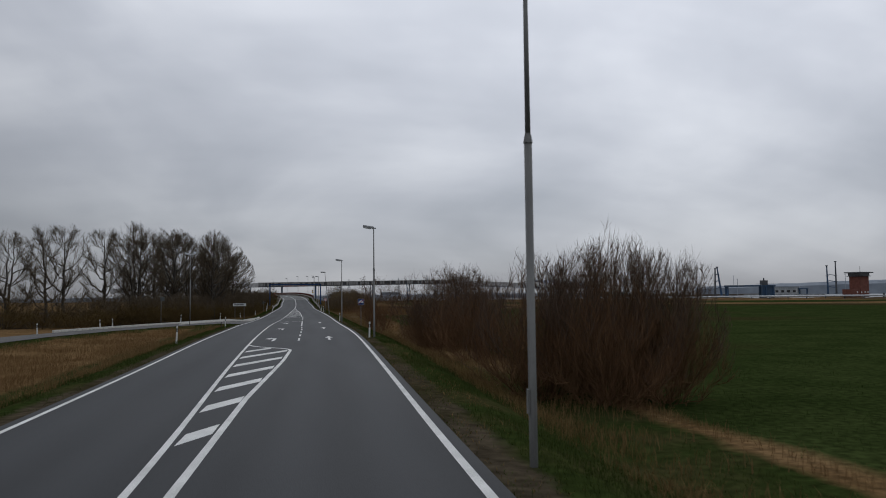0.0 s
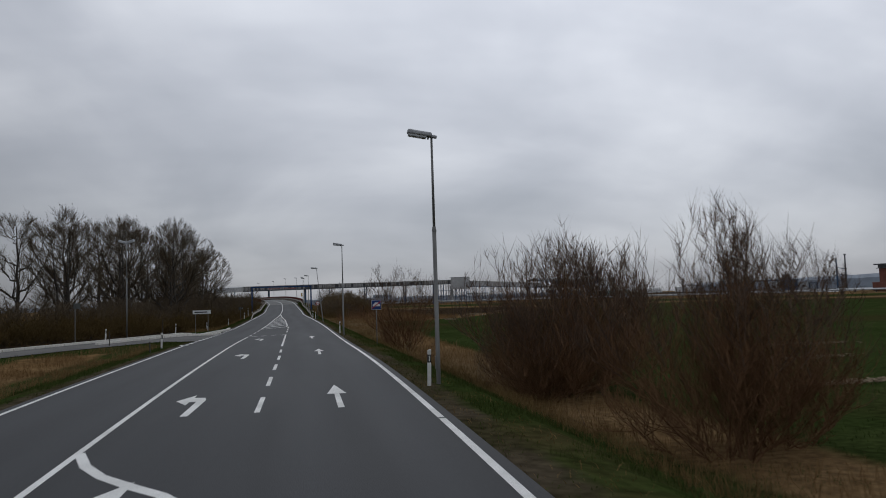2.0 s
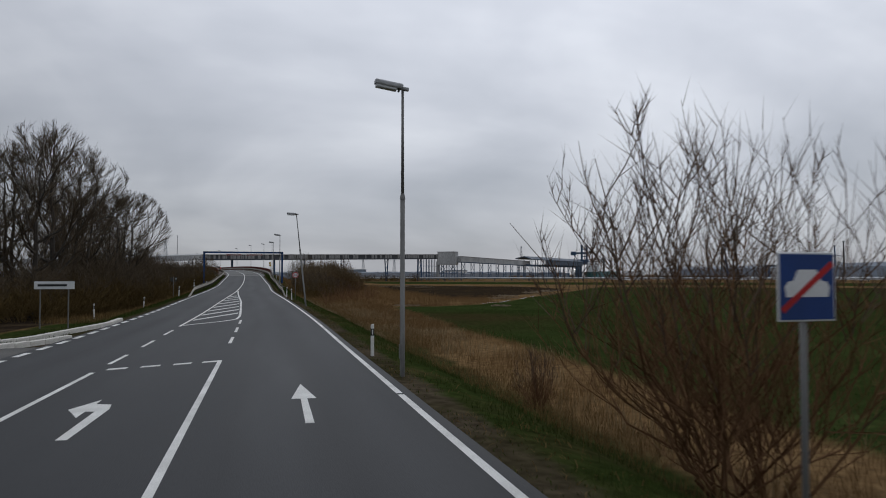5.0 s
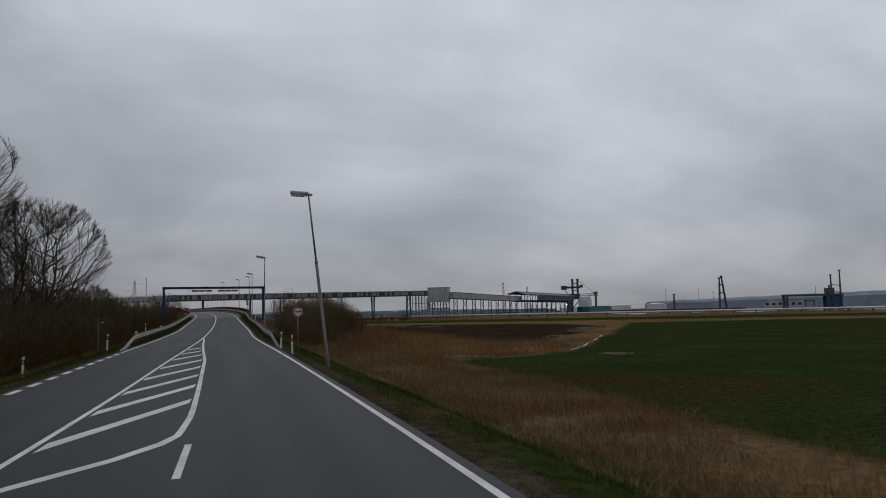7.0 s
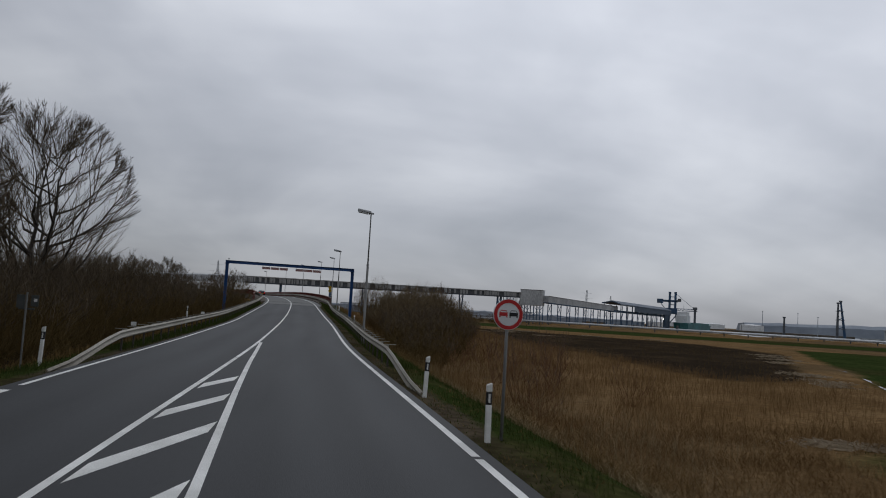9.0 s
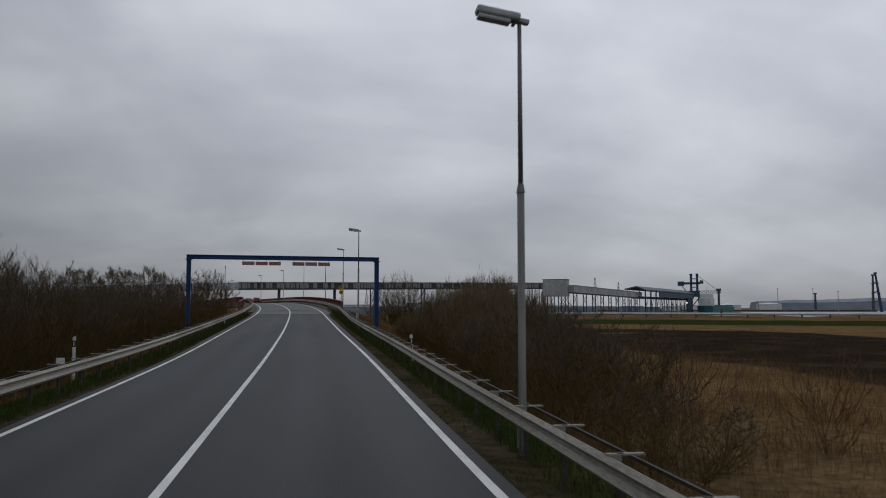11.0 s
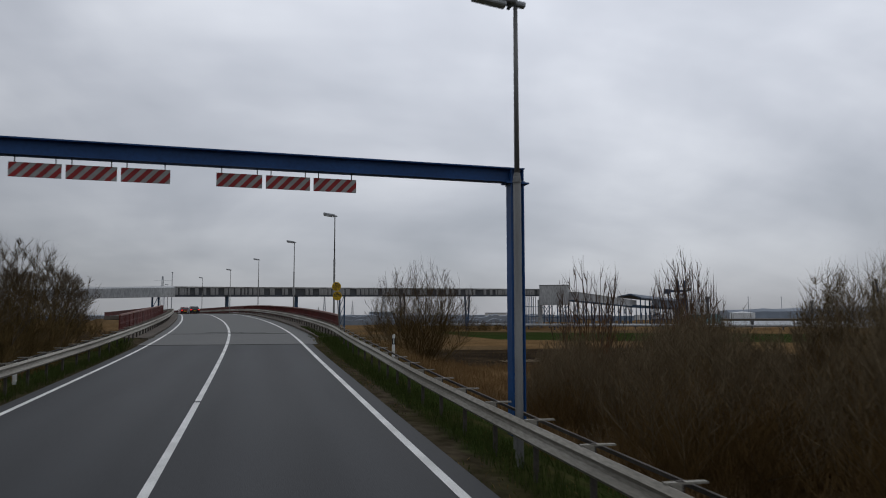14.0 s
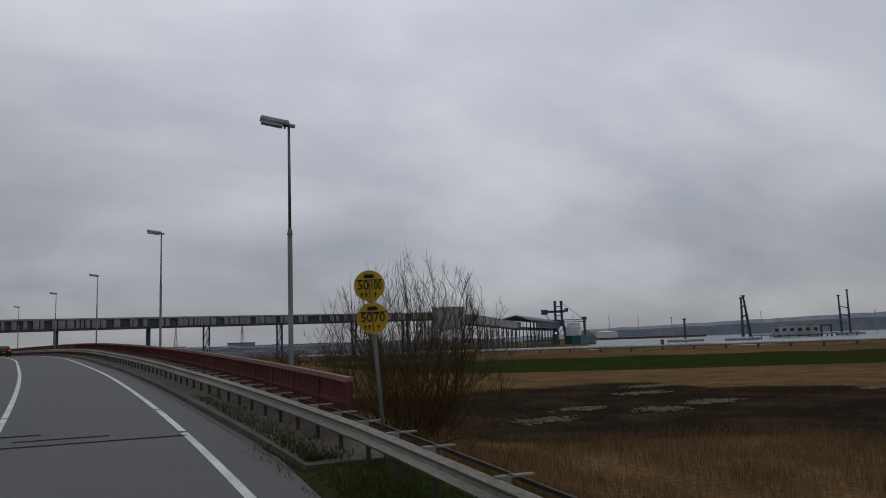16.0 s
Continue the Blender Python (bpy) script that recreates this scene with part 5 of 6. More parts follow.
def ship_unloader():
    ob = thing("ship_unloader", pose(260.0, 694.5, -1.0, 0, 0, -30), "blue harbour ship unloader crane with tall twin masts", "crane")
    for x in (-4.5, 4.5):
        for y in (-4, 4):
            part("leg", beam(nb(), (x, y, -1.0), (x * 0.7, y * 0.7, 11.5), 1.2, 1.2), BLUE_DULL, ob)
        part("portal_tie", beam(nb(), (x * 0.85, -3.4, 5.5), (x * 0.85, 3.4, 5.5), 0.5, 0.5), BLUE_DULL, ob)
    for y in (-2.8, 2.8):
        part("portal_beam", beam(nb(), (-4.0, y, 11.5), (4.0, y, 11.5), 0.9, 1.0), BLUE_DULL, ob)
        part("portal_brace", beam(nb(), (-4.2, y, 1.0), (3.6, y, 10.8), 0.35, 0.35), BLUE_DULL, ob)
    for x in (-2.1, 2.1):
        part("mast", beam(nb(), (x, 0, 11.0), (x, 0, 27.0), 1.6, 1.6), BLUE_DULL, ob)
        part("mast_head", box(nb(), (x, 0, 27.2), (1.9, 1.8, 1.2)), BLUE_DULL, ob)
    for z in (14.5, 18.0, 24.0):
        part("mast_tie", beam(nb(), (-2.1, 0, z), (2.1, 0, z), 0.5, 0.6), BLUE_DULL, ob)
    part("upper_boom", beam(nb(), (-10.5, 0, 20.8), (4.0, 0, 20.8), 1.6, 1.6), BLUE_DULL, ob)
    part("counterweight", box(nb(), (-9.2, 0, 20.6), (4.4, 3.0, 3.2), bevel=0.1), BLUE_DULL, ob)
    part("operator_cabin", box(nb(), (5.2, -1.5, 21.6), (2.4, 2.4, 2.4), bevel=0.1), CLAD_DARK, ob)
    part("stay", beam(nb(), (-9.0, 0, 19.5), (-3.0, 0, 11.8), 0.5, 0.5), BLUE_DULL, ob)
    part("stay", beam(nb(), (2.4, 0, 26.5), (16.0, -1.0, 15.4), 0.25, 0.25), BLUE_DULL, ob)
    part("machine_house", box(nb(), (-0.6, 0, 13.4), (8.4, 5.0, 4.0), bevel=0.12), BLUE_DULL, ob)
    for z in (13.6, 15.2):
        part("jib", beam(nb(), (2.0, 0, z), (18.0, -1.0, z), 0.6, 0.4), BLUE_DULL, ob)
    for k in range(6):
        x = 2.6 + k * 2.6
        part("jib_lacing", beam(nb(), (x, -0.3, 13.6), (x + 1.3, -0.3, 15.2), 0.25, 0.25), BLUE_DULL, ob)
        part("jib_lacing", beam(nb(), (x + 1.3, -0.3, 15.2), (x + 2.6, -0.3, 13.6), 0.25, 0.25), BLUE_DULL, ob)
    part("suction_pipe", beam(nb(), (16.6, -1, 16.2), (16.6, -1, 5.0), 1.6, 1.6), CLAD_DARK, ob)
    part("hopper", box(nb(), (16.6, -1, 15.8), (3.2, 2.4, 2.0), bevel=0.1), CLAD_DARK, ob)
    return ob


ship_unloader()


def barge():
    ob = thing("cargo_ship", pose(281.0, 700.0, -2.6, 0, 0, 47), "teal hulled cargo ship moored at the quay", "ship")
    bm = nb()
    outline = ((-34, -5.5), (-36, 0), (-34, 5.5), (26, 5.5), (34, 3.0), (37, 0), (34, -3.0), (26, -5.5))
    low = [bm.verts.new((x * 0.97, y * 0.9, 0)) for x, y in outline]
    top = [bm.verts.new((x, y, 5.2 if abs(x) < 27 else 6.2)) for x, y in outline]
    for i in range(8):
        bm.faces.new((low[i], low[(i + 1) % 8], top[(i + 1) % 8], top[i]))
    bm.faces.new(top)
    part("hull", bm, HULL, ob)
    part("hatch_cover", box(nb(), (4, 0, 6.0), (46, 8.0, 1.6), bevel=0.2), HULL, ob)
    part("deckhouse", box(nb(), (-29, 0, 8.5), (8, 8.5, 6.5), bevel=0.2), WHITE_PAINT, ob)
    part("bridge_house", box(nb(), (-29, 0, 13.0), (5, 8.0, 2.6), bevel=0.2), WHITE_PAINT, ob)
    part("mast", rod(nb(), (-28, 0, 14), (-28, 0, 20), 0.25, 0.12), WHITE_PAINT, ob)
    return ob


barge()

# the pipeline along the river bank
pipeline = thing("pipeline", Matrix(), "pale insulated pipeline on low supports along the river bank", "pipeline")
PA, PD = Vector((45.0, 496.0)), Vector((0.8575, -0.5145))
for off, z, r in ((0.0, -0.15, 0.42), (1.3, 0.05, 0.32)):
    bm = nb()
    a, b = PA + Vector((0.51, 0.86)) * off, PA + PD * 520 + Vector((0.51, 0.86)) * off
    rod(bm, (*a, z), (*b, z), r, n=10)
    part("pipe", bm, PIPE, pipeline, smooth=True)
stand = mesh_of("support", box(box(nb(), (0, 0, -0.55), (0.5, 3.0, 0.35)), (0, 0, -1.2), (0.4, 0.5, 1.4)), CLAD_DARK)
for k in range(58):
    p = PA + PD * (4 + k * 9.0)
    part_mesh("support", stand, pipeline, pose(p.x + 0.3, p.y + 0.5, 0.0, 0, 0, -31))
for k, h in ((12, 2.2), (31, 1.8), (40, 2.4)):
    p = PA + PD * (4 + k * 9.0)
    part("valve_post", beam(nb(), (p.x, p.y, 0.1), (p.x, p.y, h - 0.6), 0.7, 0.7), CLAD_DARK, pipeline)


def pipe_portal():
    ob = thing("pipe_bridge_portal", pose(245.0, 403.0, FIELD, 0, 0, -3), "blue steel pipe bridge portal with a valve platform", "industrial structure")
    part("beam", box(nb(), (0, 0, 7.6), (29.5, 3.0, 0.9)), BLUE_DULL, ob)
    for x in (-14.0, 6.5, 9.0, 13.6):
        for y in (-1.2, 1.2):
            part("leg", beam(nb(), (x, y, -0.3), (x, y, 7.3), 0.8, 0.8), BLUE_DULL, ob)
    part("plant_room", box(nb(), (10.5, 0, 4.6), (7.6, 2.2, 5.2)), BLUE_DULL, ob)
    part("valve_house", box(nb(), (8.5, 0, 9.4), (3.6, 2.4, 2.6), bevel=0.1), CLAD_DARK, ob)
    part("vent_pipe", rod(nb(), (8.5, 0, 10.5), (8.5, 0, 12.0), 0.4), CLAD_DARK, ob)
    part("handrail", box(nb(), (8.5, -1.6, 9.0), (10.5, 0.1, 0.12)), BLUE_DULL, ob)
    return ob


pipe_portal()


def jetty_tower(x, y, tall, legs, label):
    ob = thing("loading_arm_tower", pose(x, y, -2.6, 0, 0, 0), label, "tower", "loading arm towers on the jetty")
    part("base", box(nb(), (0, 0, 0.7), (22, 8, 1.4), bevel=0.2), CLAD_WORN, ob)
    for k, (dx, tilt, h) in enumerate(legs):
        bm = nb()
        rod(bm, (dx, 0, 2.0), (dx + tilt, 0, h), 0.95, 0.55, 8)
        part("mast", bm, BLUE_DULL if k else CLAD_DARK, ob)
        part("mast_head", box(nb(), (dx + tilt, 0, h), (1.5, 1.5, 1.0)), CLAD_DARK, ob)
        for z in (8, 14, 20):
            if z < h and len(legs) > 1 and k == 0:
                other = legs[1][0] + legs[1][1] * z / legs[1][2]
                part("tie", beam(nb(), (dx + tilt * z / h, 0, z), (other, 0, z + 1.5), 0.5, 0.5), BLUE_DULL, ob)
            if z < h:
                part("platform", box(nb(), (dx + tilt * z / h, 0, z), (2.0, 2.0, 0.3)), CLAD_DARK, ob)
    return ob


jetty_tower(341.6, 616.0, 26, ((0.0, 0.6, 25.5), (6.0, -3.6, 26.8)), "tall grey loading arm tower with two leaning masts")
jetty_tower(500.0, 672.0, 27, ((0.0, 0.0, 33.5), (-9.0, -0.5, 29.5)), "two slim grey loading arm masts on a jetty")
jetty_tower(318.0, 640.0, 14, ((0.0, 0.0, 14.0),), "short grey mast on the jetty")


def harbour_shed():
    ob = thing("harbour_shed", pose(434.0, 662.0, -2.2, 0, 0, -43), "long low grey harbour shed with a row of windows", "industrial building")
    part("wall", box(nb(), (0, 0, 4.2), (31, 9, 8.4)), CLAD_LIGHT, ob)
    part("roof", box(nb(), (0, 0, 8.7), (32.5, 10.4, 0.6)), CLAD_LIGHT, ob)
    for k in range(6):
        part("window", box(nb(), (-12.5 + 5 * k, -4.55, 4.8), (2.6, 0.14, 2.2)), CAR_GLASS, ob)
    part("loading_bay", box(nb(), (19.5, 0, 7.2), (8.0, 6.0, 0.8)), BLUE_DULL, ob)
    for x in (16.5, 22.8):
        for y in (-2.4, 2.4):
            part("leg", beam(nb(), (x, y, -0.4), (x, y, 7.0), 0.6, 0.6), BLUE_DULL, ob)
    part("jetty_deck", box(nb(), (4, -9, 1.6), (70, 7, 1.0)), CLAD_WORN, ob)
    for k in range(12):
        part("jetty_pile", beam(nb(), (-29 + 6 * k, -9, -1.4), (-29 + 6 * k, -9, 1.2), 0.7, 0.7), CLAD_DARK, ob)
    return ob


harbour_shed()


def control_tower():
    ob = thing("control_tower", pose(289.0, 370.0, -1.0, 0, 0, 20), "red brick harbour control tower with a wide dark top", "tower")
    ob.scale = (0.63, 0.63, 0.66)
    part("annex", box(nb(), (-6, 0, 3.2), (22, 9, 6.4), bevel=0.1), BRICK_RED, ob)
    part("shaft", box(nb(), (0, 0, 9), (12, 10, 18), bevel=0.1), BRICK_RED, ob)
    part("roof_slab", box(nb(), (0, 0, 19.9), (18, 15, 0.9)), CLAD_DARK, ob)
    part("window_band", box(nb(), (0, 0, 18.4), (13, 11, 2.1)), CAR_GLASS, ob)
    part("gallery", box(nb(), (0, 0, 17.0), (15, 12.5, 0.5)), CLAD_DARK, ob)
    part("aerial", rod(nb(), (2, 0, 20), (2, 0, 25), 0.15), CLAD_DARK, ob)
    for x in (-10, -5, 0, 4):
        part("window", box(nb(), (x, -5.05 if x > -6 else -4.55, 4.0), (1.6, 0.12, 1.4)), WHITE_PAINT, ob)
    return ob


control_tower()


def storage_tank(x, y, r, h, label):
    ob = thing("storage_tank", pose(x, y, -1.5), label, "tank", "storage tanks across the river")
    bm = nb()
    bmesh.ops.create_cone(bm, cap_ends=True, segments=40, radius1=r, radius2=r, depth=h, matrix=pose(0, 0, h / 2))
    part("shell", bm, WHITE_PAINT, ob, smooth=False)
    bm = nb()
    bmesh.ops.create_cone(bm, cap_ends=True, segments=40, radius1=r + 0.2, radius2=0.5, depth=1.6, matrix=pose(0, 0, h + 0.8))
    part("roof", bm, WHITE_PAINT, ob)
    part("stair", box(nb(), (-r, 0, h / 2), (0.9, 1.6, h)), CLAD_WORN, ob)
    return ob


for x, y, r, h in ((480, 1045, 15, 7.0), (525, 1030, 14, 8.0), (440, 1060, 12, 6.5), (395, 1020, 11, 5.5)):
    storage_tank(x, y, r, h, "white cylindrical storage tank near the river")
quay = thing("quay", Matrix(), "low concrete quay across the river", "quay", kind="structure")
part("quay_wall", box(nb(), (470, 1060, -1.8), (330, 120, 3.0), rot=(0, 0, -18)), CONCRETE, quay)


def pylon(x, y, h, turn):
    ob = thing("power_pylon", pose(x, y, -2.0, 0, 0, turn), "distant grey lattice power pylon", "pylon", "power pylons on the skyline")
    bm = nb()
    w = h * 0.075
    for sx in (-1, 1):
        for sy in (-1, 1):
            beam(bm, (sx * w, sy * w, 0), (sx * w * 0.12, sy * w * 0.12, h), 0.32, 0.32)
    n = 8
    for k in range(n):
        z0, z1 = h * k / n, h * (k + 1) / n
        a, b = w * (1 - 0.88 * k / n), w * (1 - 0.88 * (k + 1) / n)
        for sy in (-1, 1):
            beam(bm, (-a, sy * a, z0), (b, sy * b, z1), 0.2, 0.2)
            beam(bm, (a, sy * a, z0), (-b, sy * b, z1), 0.2, 0.2)
    part("lattice", bm, PYLON, ob)
    for z, half in ((0.74, 0.27), (0.90, 0.20)):
        part("cross_arm", beam(nb(), (-h * half, 0, h * z), (h * half, 0, h * z), 0.2, 0.2), PYLON, ob)
    return ob


for x, y, h, turn in ((58, 1390, 36, 5), (146, 1370, 37, 10), (196, 1350, 37, 15), (110, 1500, 30, 0), (520, 1500, 50, 30), (400, 1290, 50, 20), (-165, 1320, 60, -10)):
    pylon(x, y, h, turn)
for x, y, h in ((560, 951, 22), (700, 1200, 32), (820, 1080, 30), (640, 760, 20), (-112, 1019, 49), (600, 1130, 30)):
    ob = thing("far_mast", pose(x, y, -2.2), "thin grey mast on the far skyline", "mast", "masts on the skyline")
    part("pole", rod(nb(), (0, 0, 0), (0, 0, h), 0.5, 0.3, 8), PYLON, ob)
    part("top", box(nb(), (0, 0, h), (1.6, 1.6, 0.6)), PYLON, ob)


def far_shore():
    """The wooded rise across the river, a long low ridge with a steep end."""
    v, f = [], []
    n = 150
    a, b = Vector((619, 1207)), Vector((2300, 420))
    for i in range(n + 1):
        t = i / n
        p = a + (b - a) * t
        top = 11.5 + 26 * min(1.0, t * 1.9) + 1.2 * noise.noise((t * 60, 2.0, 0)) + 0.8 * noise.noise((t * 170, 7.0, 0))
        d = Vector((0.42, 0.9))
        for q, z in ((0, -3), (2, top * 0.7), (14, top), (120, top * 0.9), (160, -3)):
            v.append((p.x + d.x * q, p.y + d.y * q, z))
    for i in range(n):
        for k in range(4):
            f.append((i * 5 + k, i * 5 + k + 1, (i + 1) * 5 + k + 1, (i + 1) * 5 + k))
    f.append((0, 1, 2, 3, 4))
    ob = pydata("far_shore_backdrop", v, f, HAZED_WOOD)
    return tagged(ob, "distant wooded shore across the river, tinted blue-grey for haze", "backdrop", kind="structure")


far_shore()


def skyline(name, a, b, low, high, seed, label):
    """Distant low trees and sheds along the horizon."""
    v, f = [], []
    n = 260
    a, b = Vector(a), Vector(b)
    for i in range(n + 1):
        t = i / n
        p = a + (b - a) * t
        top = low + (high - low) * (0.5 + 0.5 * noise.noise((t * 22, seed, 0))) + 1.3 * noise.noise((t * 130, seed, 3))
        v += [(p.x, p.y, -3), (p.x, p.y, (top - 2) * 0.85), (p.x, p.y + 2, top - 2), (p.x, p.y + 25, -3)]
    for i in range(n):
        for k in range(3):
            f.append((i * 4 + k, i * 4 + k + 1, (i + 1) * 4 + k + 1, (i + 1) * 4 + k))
    return tagged(pydata(name, v, f, HAZED_WOOD), label, "backdrop", kind="structure")


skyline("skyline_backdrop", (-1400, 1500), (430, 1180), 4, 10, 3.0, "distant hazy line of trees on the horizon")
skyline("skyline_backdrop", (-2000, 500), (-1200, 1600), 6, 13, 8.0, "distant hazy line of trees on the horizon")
skyline("hazy_copse", (0, 640), (128, 612), 1, 5, 15.0, "hazy bushes and low trees beyond the conveyor")
skyline("hazy_copse", (-40, 800), (225, 800), 3, 8, 21.0, "hazy line of trees beyond the conveyor")
for x, y, w, h, c in ((30, 1010, 30, 7, WHITE_PAINT), (95, 1000, 24, 9, HAZED_HALL), (160, 980, 40, 6, HAZED_HALL), (215, 985, 26, 8, WHITE_PAINT), (-60, 1040, 36, 8, HAZED_HALL), (330, 960, 40, 4.5, HAZED_HALL)):
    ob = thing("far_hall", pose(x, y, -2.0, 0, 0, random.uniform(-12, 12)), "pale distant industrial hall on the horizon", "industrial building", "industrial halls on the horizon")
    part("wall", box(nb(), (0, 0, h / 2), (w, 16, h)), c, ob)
    part("roof", box(nb(), (0, 0, h + 0.3), (w + 1, 17, 0.6)), HAZED_HALL, ob)

# ---- plants ----


def tube_into(v, f, pts, radii, n=3):
    """A thin tube along points."""
    base = len(v)
    for i, (p, r) in enumerate(zip(pts, radii)):
        a = pts[max(0, i - 1)]
        b = pts[min(len(pts) - 1, i + 1)]
        d = (Vector(b) - Vector(a)).normalized()
        s = d.orthogonal().normalized()
        t = d.cross(s)
        for k in range(n):
            q = math.tau * k / n
            v.append(tuple(Vector(p) + s * (r * math.cos(q)) + t * (r * math.sin(q))))
    for i in range(len(pts) - 1):
        for k in range(n):
            f.append((base + i * n + k, base + i * n + (k + 1) % n, base + (i + 1) * n + (k + 1) % n, base + (i + 1) * n + k))


def plant_mesh(name, v, f, material, k):
    """A mesh from raw points, scaled by k in plan and height."""
    me = bpy.data.meshes.new(name)
    me.from_pydata([(x * k[0], y * k[0], z * k[1]) for x, y, z in v], [], f)
    me.materials.append(material)
    return me


def spike_into(v, f, a, b, r):
    """A fine twig that tapers to a point."""
    base = len(v)
    d = (b - a).normalized()
    s = d.orthogonal() * r
    s.rotate(Quaternion(d, base * 1.7))
    v += [tuple(a + s), tuple(a - s), tuple(b)]
    f.append((base, base + 1, base + 2))


def stick_into(v, f, a, b, r):
    """A thin three-sided side shoot that tapers to a point."""
    base = len(v)
    d = (b - a).normalized()
    s = d.orthogonal() * r
    t = d.cross(s)
    v += [tuple(a + s), tuple(a - s * 0.5 + t * 0.87), tuple(a - s * 0.5 - t * 0.87), tuple(b)]
    f += [(base, base + 1, base + 3), (base + 1, base + 2, base + 3), (base + 2, base, base + 3)]


def bend(rng, a, c, b, n, wobble):
    """Points along a bent branch from a to b, pulled towards c."""
    pts = []
    for i in range(n + 1):
        t = i / n
        p = a * ((1 - t) ** 2) + c * (2 * t * (1 - t)) + b * (t * t)
        if 0 < i < n:
            p = p + Vector((rng.gauss(0, wobble), rng.gauss(0, wobble), rng.gauss(0, wobble)))
        pts.append(p)
    return pts


def along(pts, t):
    k = t * (len(pts) - 1)
    i = min(int(k), len(pts) - 2)
    return pts[i].lerp(pts[i + 1], k - i), (pts[i + 1] - pts[i]).normalized()


def tree_meshes(seed, tall, radius, trunks=1, base=0.16, limbs=13):
    """Trunk with rising limbs, and an oval crown of fine bare twigs."""
    rng = random.Random(seed)
    tv, tf, cv, cf = [], [], [], []
    mid = tall * (0.5 + base * 0.45)
    half = tall - mid

    def inside(p, k=1.0):
        return (p.x / radius) ** 2 + (p.y / radius) ** 2 + ((p.z - mid) / half) ** 2 < k

    def shoot(pts, t, length, lean, lift):
        """A branch leaving a parent at t, kept within the crown."""
        st, w = along(pts, t)
        out = Vector((rng.gauss(0, 1), rng.gauss(0, 1), rng.gauss(0, 0.5))).normalized()
        radial = Vector((st.x, st.y, 0)) * (0.5 / radius)
        d = (w + out * lean + radial + Vector((0, 0, lift))).normalized()
        e = st + d * length
        while length > 0.2 and not inside(e, 1.0 + rng.uniform(-0.12, 0.12)):
            length *= 0.8
            e = st + d * length
        e = e + Vector((0, 0, 0.16 * length))
        return st, d, e, length

    for k in range(trunks):
        a0 = rng.uniform(0, math.tau)
        foot = Vector((math.cos(a0), math.sin(a0), 0)) * (0.5 * (trunks > 1))
        off = Vector((math.cos(a0), math.sin(a0), 0)) * (radius * 0.30 if trunks > 1 else radius * 0.06)
        top = Vector((off.x, off.y, tall * 0.90))
        trunk = bend(rng, foot - Vector((0, 0, 0.4)), foot + off * 0.3 + Vector((0, 0, tall * 0.45)), top, 9, 0.10)
        r0 = tall * (0.019 if trunks == 1 else 0.015)
        tube_into(tv, tf, trunk, [r0 * (1 - 0.93 * i / 9) for i in range(10)], 7)
        for j in range(limbs):
            t = base + (0.92 - base) * (j + rng.random()) / limbs
            st, w = along(trunk, t)
            a = j * 2.4 + rng.uniform(-0.5, 0.5)
            out = Vector((math.cos(a), math.sin(a), 0))
            reach = radius * rng.uniform(0.75, 1.0) * math.sqrt(max(0.10, 1 - ((st.z + tall * 0.2 - mid) / half) ** 2))
            e = out * reach + Vector((0, 0, st.z + reach * rng.uniform(1.0, 1.6)))
            while not inside(e):
                e = e * 0.95 + st * 0.05
            limb = bend(rng, st, st + out * reach * 0.62 + Vector((0, 0, reach * 0.25)), e, 6, 0.12)
            r1 = r0 * (1 - 0.9 * t) * 0.62 + 0.02
            tube_into(tv, tf, limb, [r1 * (1 - 0.85 * i / 6) for i in range(7)], 5)
            span = (e - st).length
            for _ in range(11):
                t2 = rng.uniform(0.22, 1.0)
                s2, d2, e2, l2 = shoot(limb, t2, span * rng.uniform(0.30, 0.62) * (1.15 - 0.5 * t2), 0.75, 0.12)
                sub = bend(rng, s2, s2 + d2 * l2 * 0.5, e2, 4, 0.05)
                r2 = max(0.016, r1 * 0.34)
                tube_into(cv, cf, sub, [r2 * (1 - 0.7 * i / 4) for i in range(5)], 3)
                for _ in range(5):
                    t3 = rng.uniform(0.2, 1.0)
                    s3, d3, e3, l3 = shoot(sub, t3, l2 * rng.uniform(0.3, 0.65) + 0.3, 0.6, 0.15)
                    tw = bend(rng, s3, s3 + d3 * l3 * 0.5, e3, 2, 0.03)
                    tube_into(cv, cf, tw, [0.012, 0.010, 0.005], 3)
                    for _ in range(7):
                        s4, d4, e4, l4 = shoot(tw, rng.uniform(0.15, 1.0), rng.uniform(0.4, 0.95), 0.55, 0.2)
                        spike_into(cv, cf, s4, e4, 0.007)
    return plant_mesh("trunk", tv, tf, BARK, (1, 1)), plant_mesh("crown", cv, cf, TWIG, (1, 1))


def tree_thing(meshes, label, group):
    ob = thing("tree", Matrix(), label, "tree", group)
    part_mesh("trunk", meshes[0], ob)
    tagged(part_mesh("crown", meshes[1], ob), kind="stuff")
    return ob


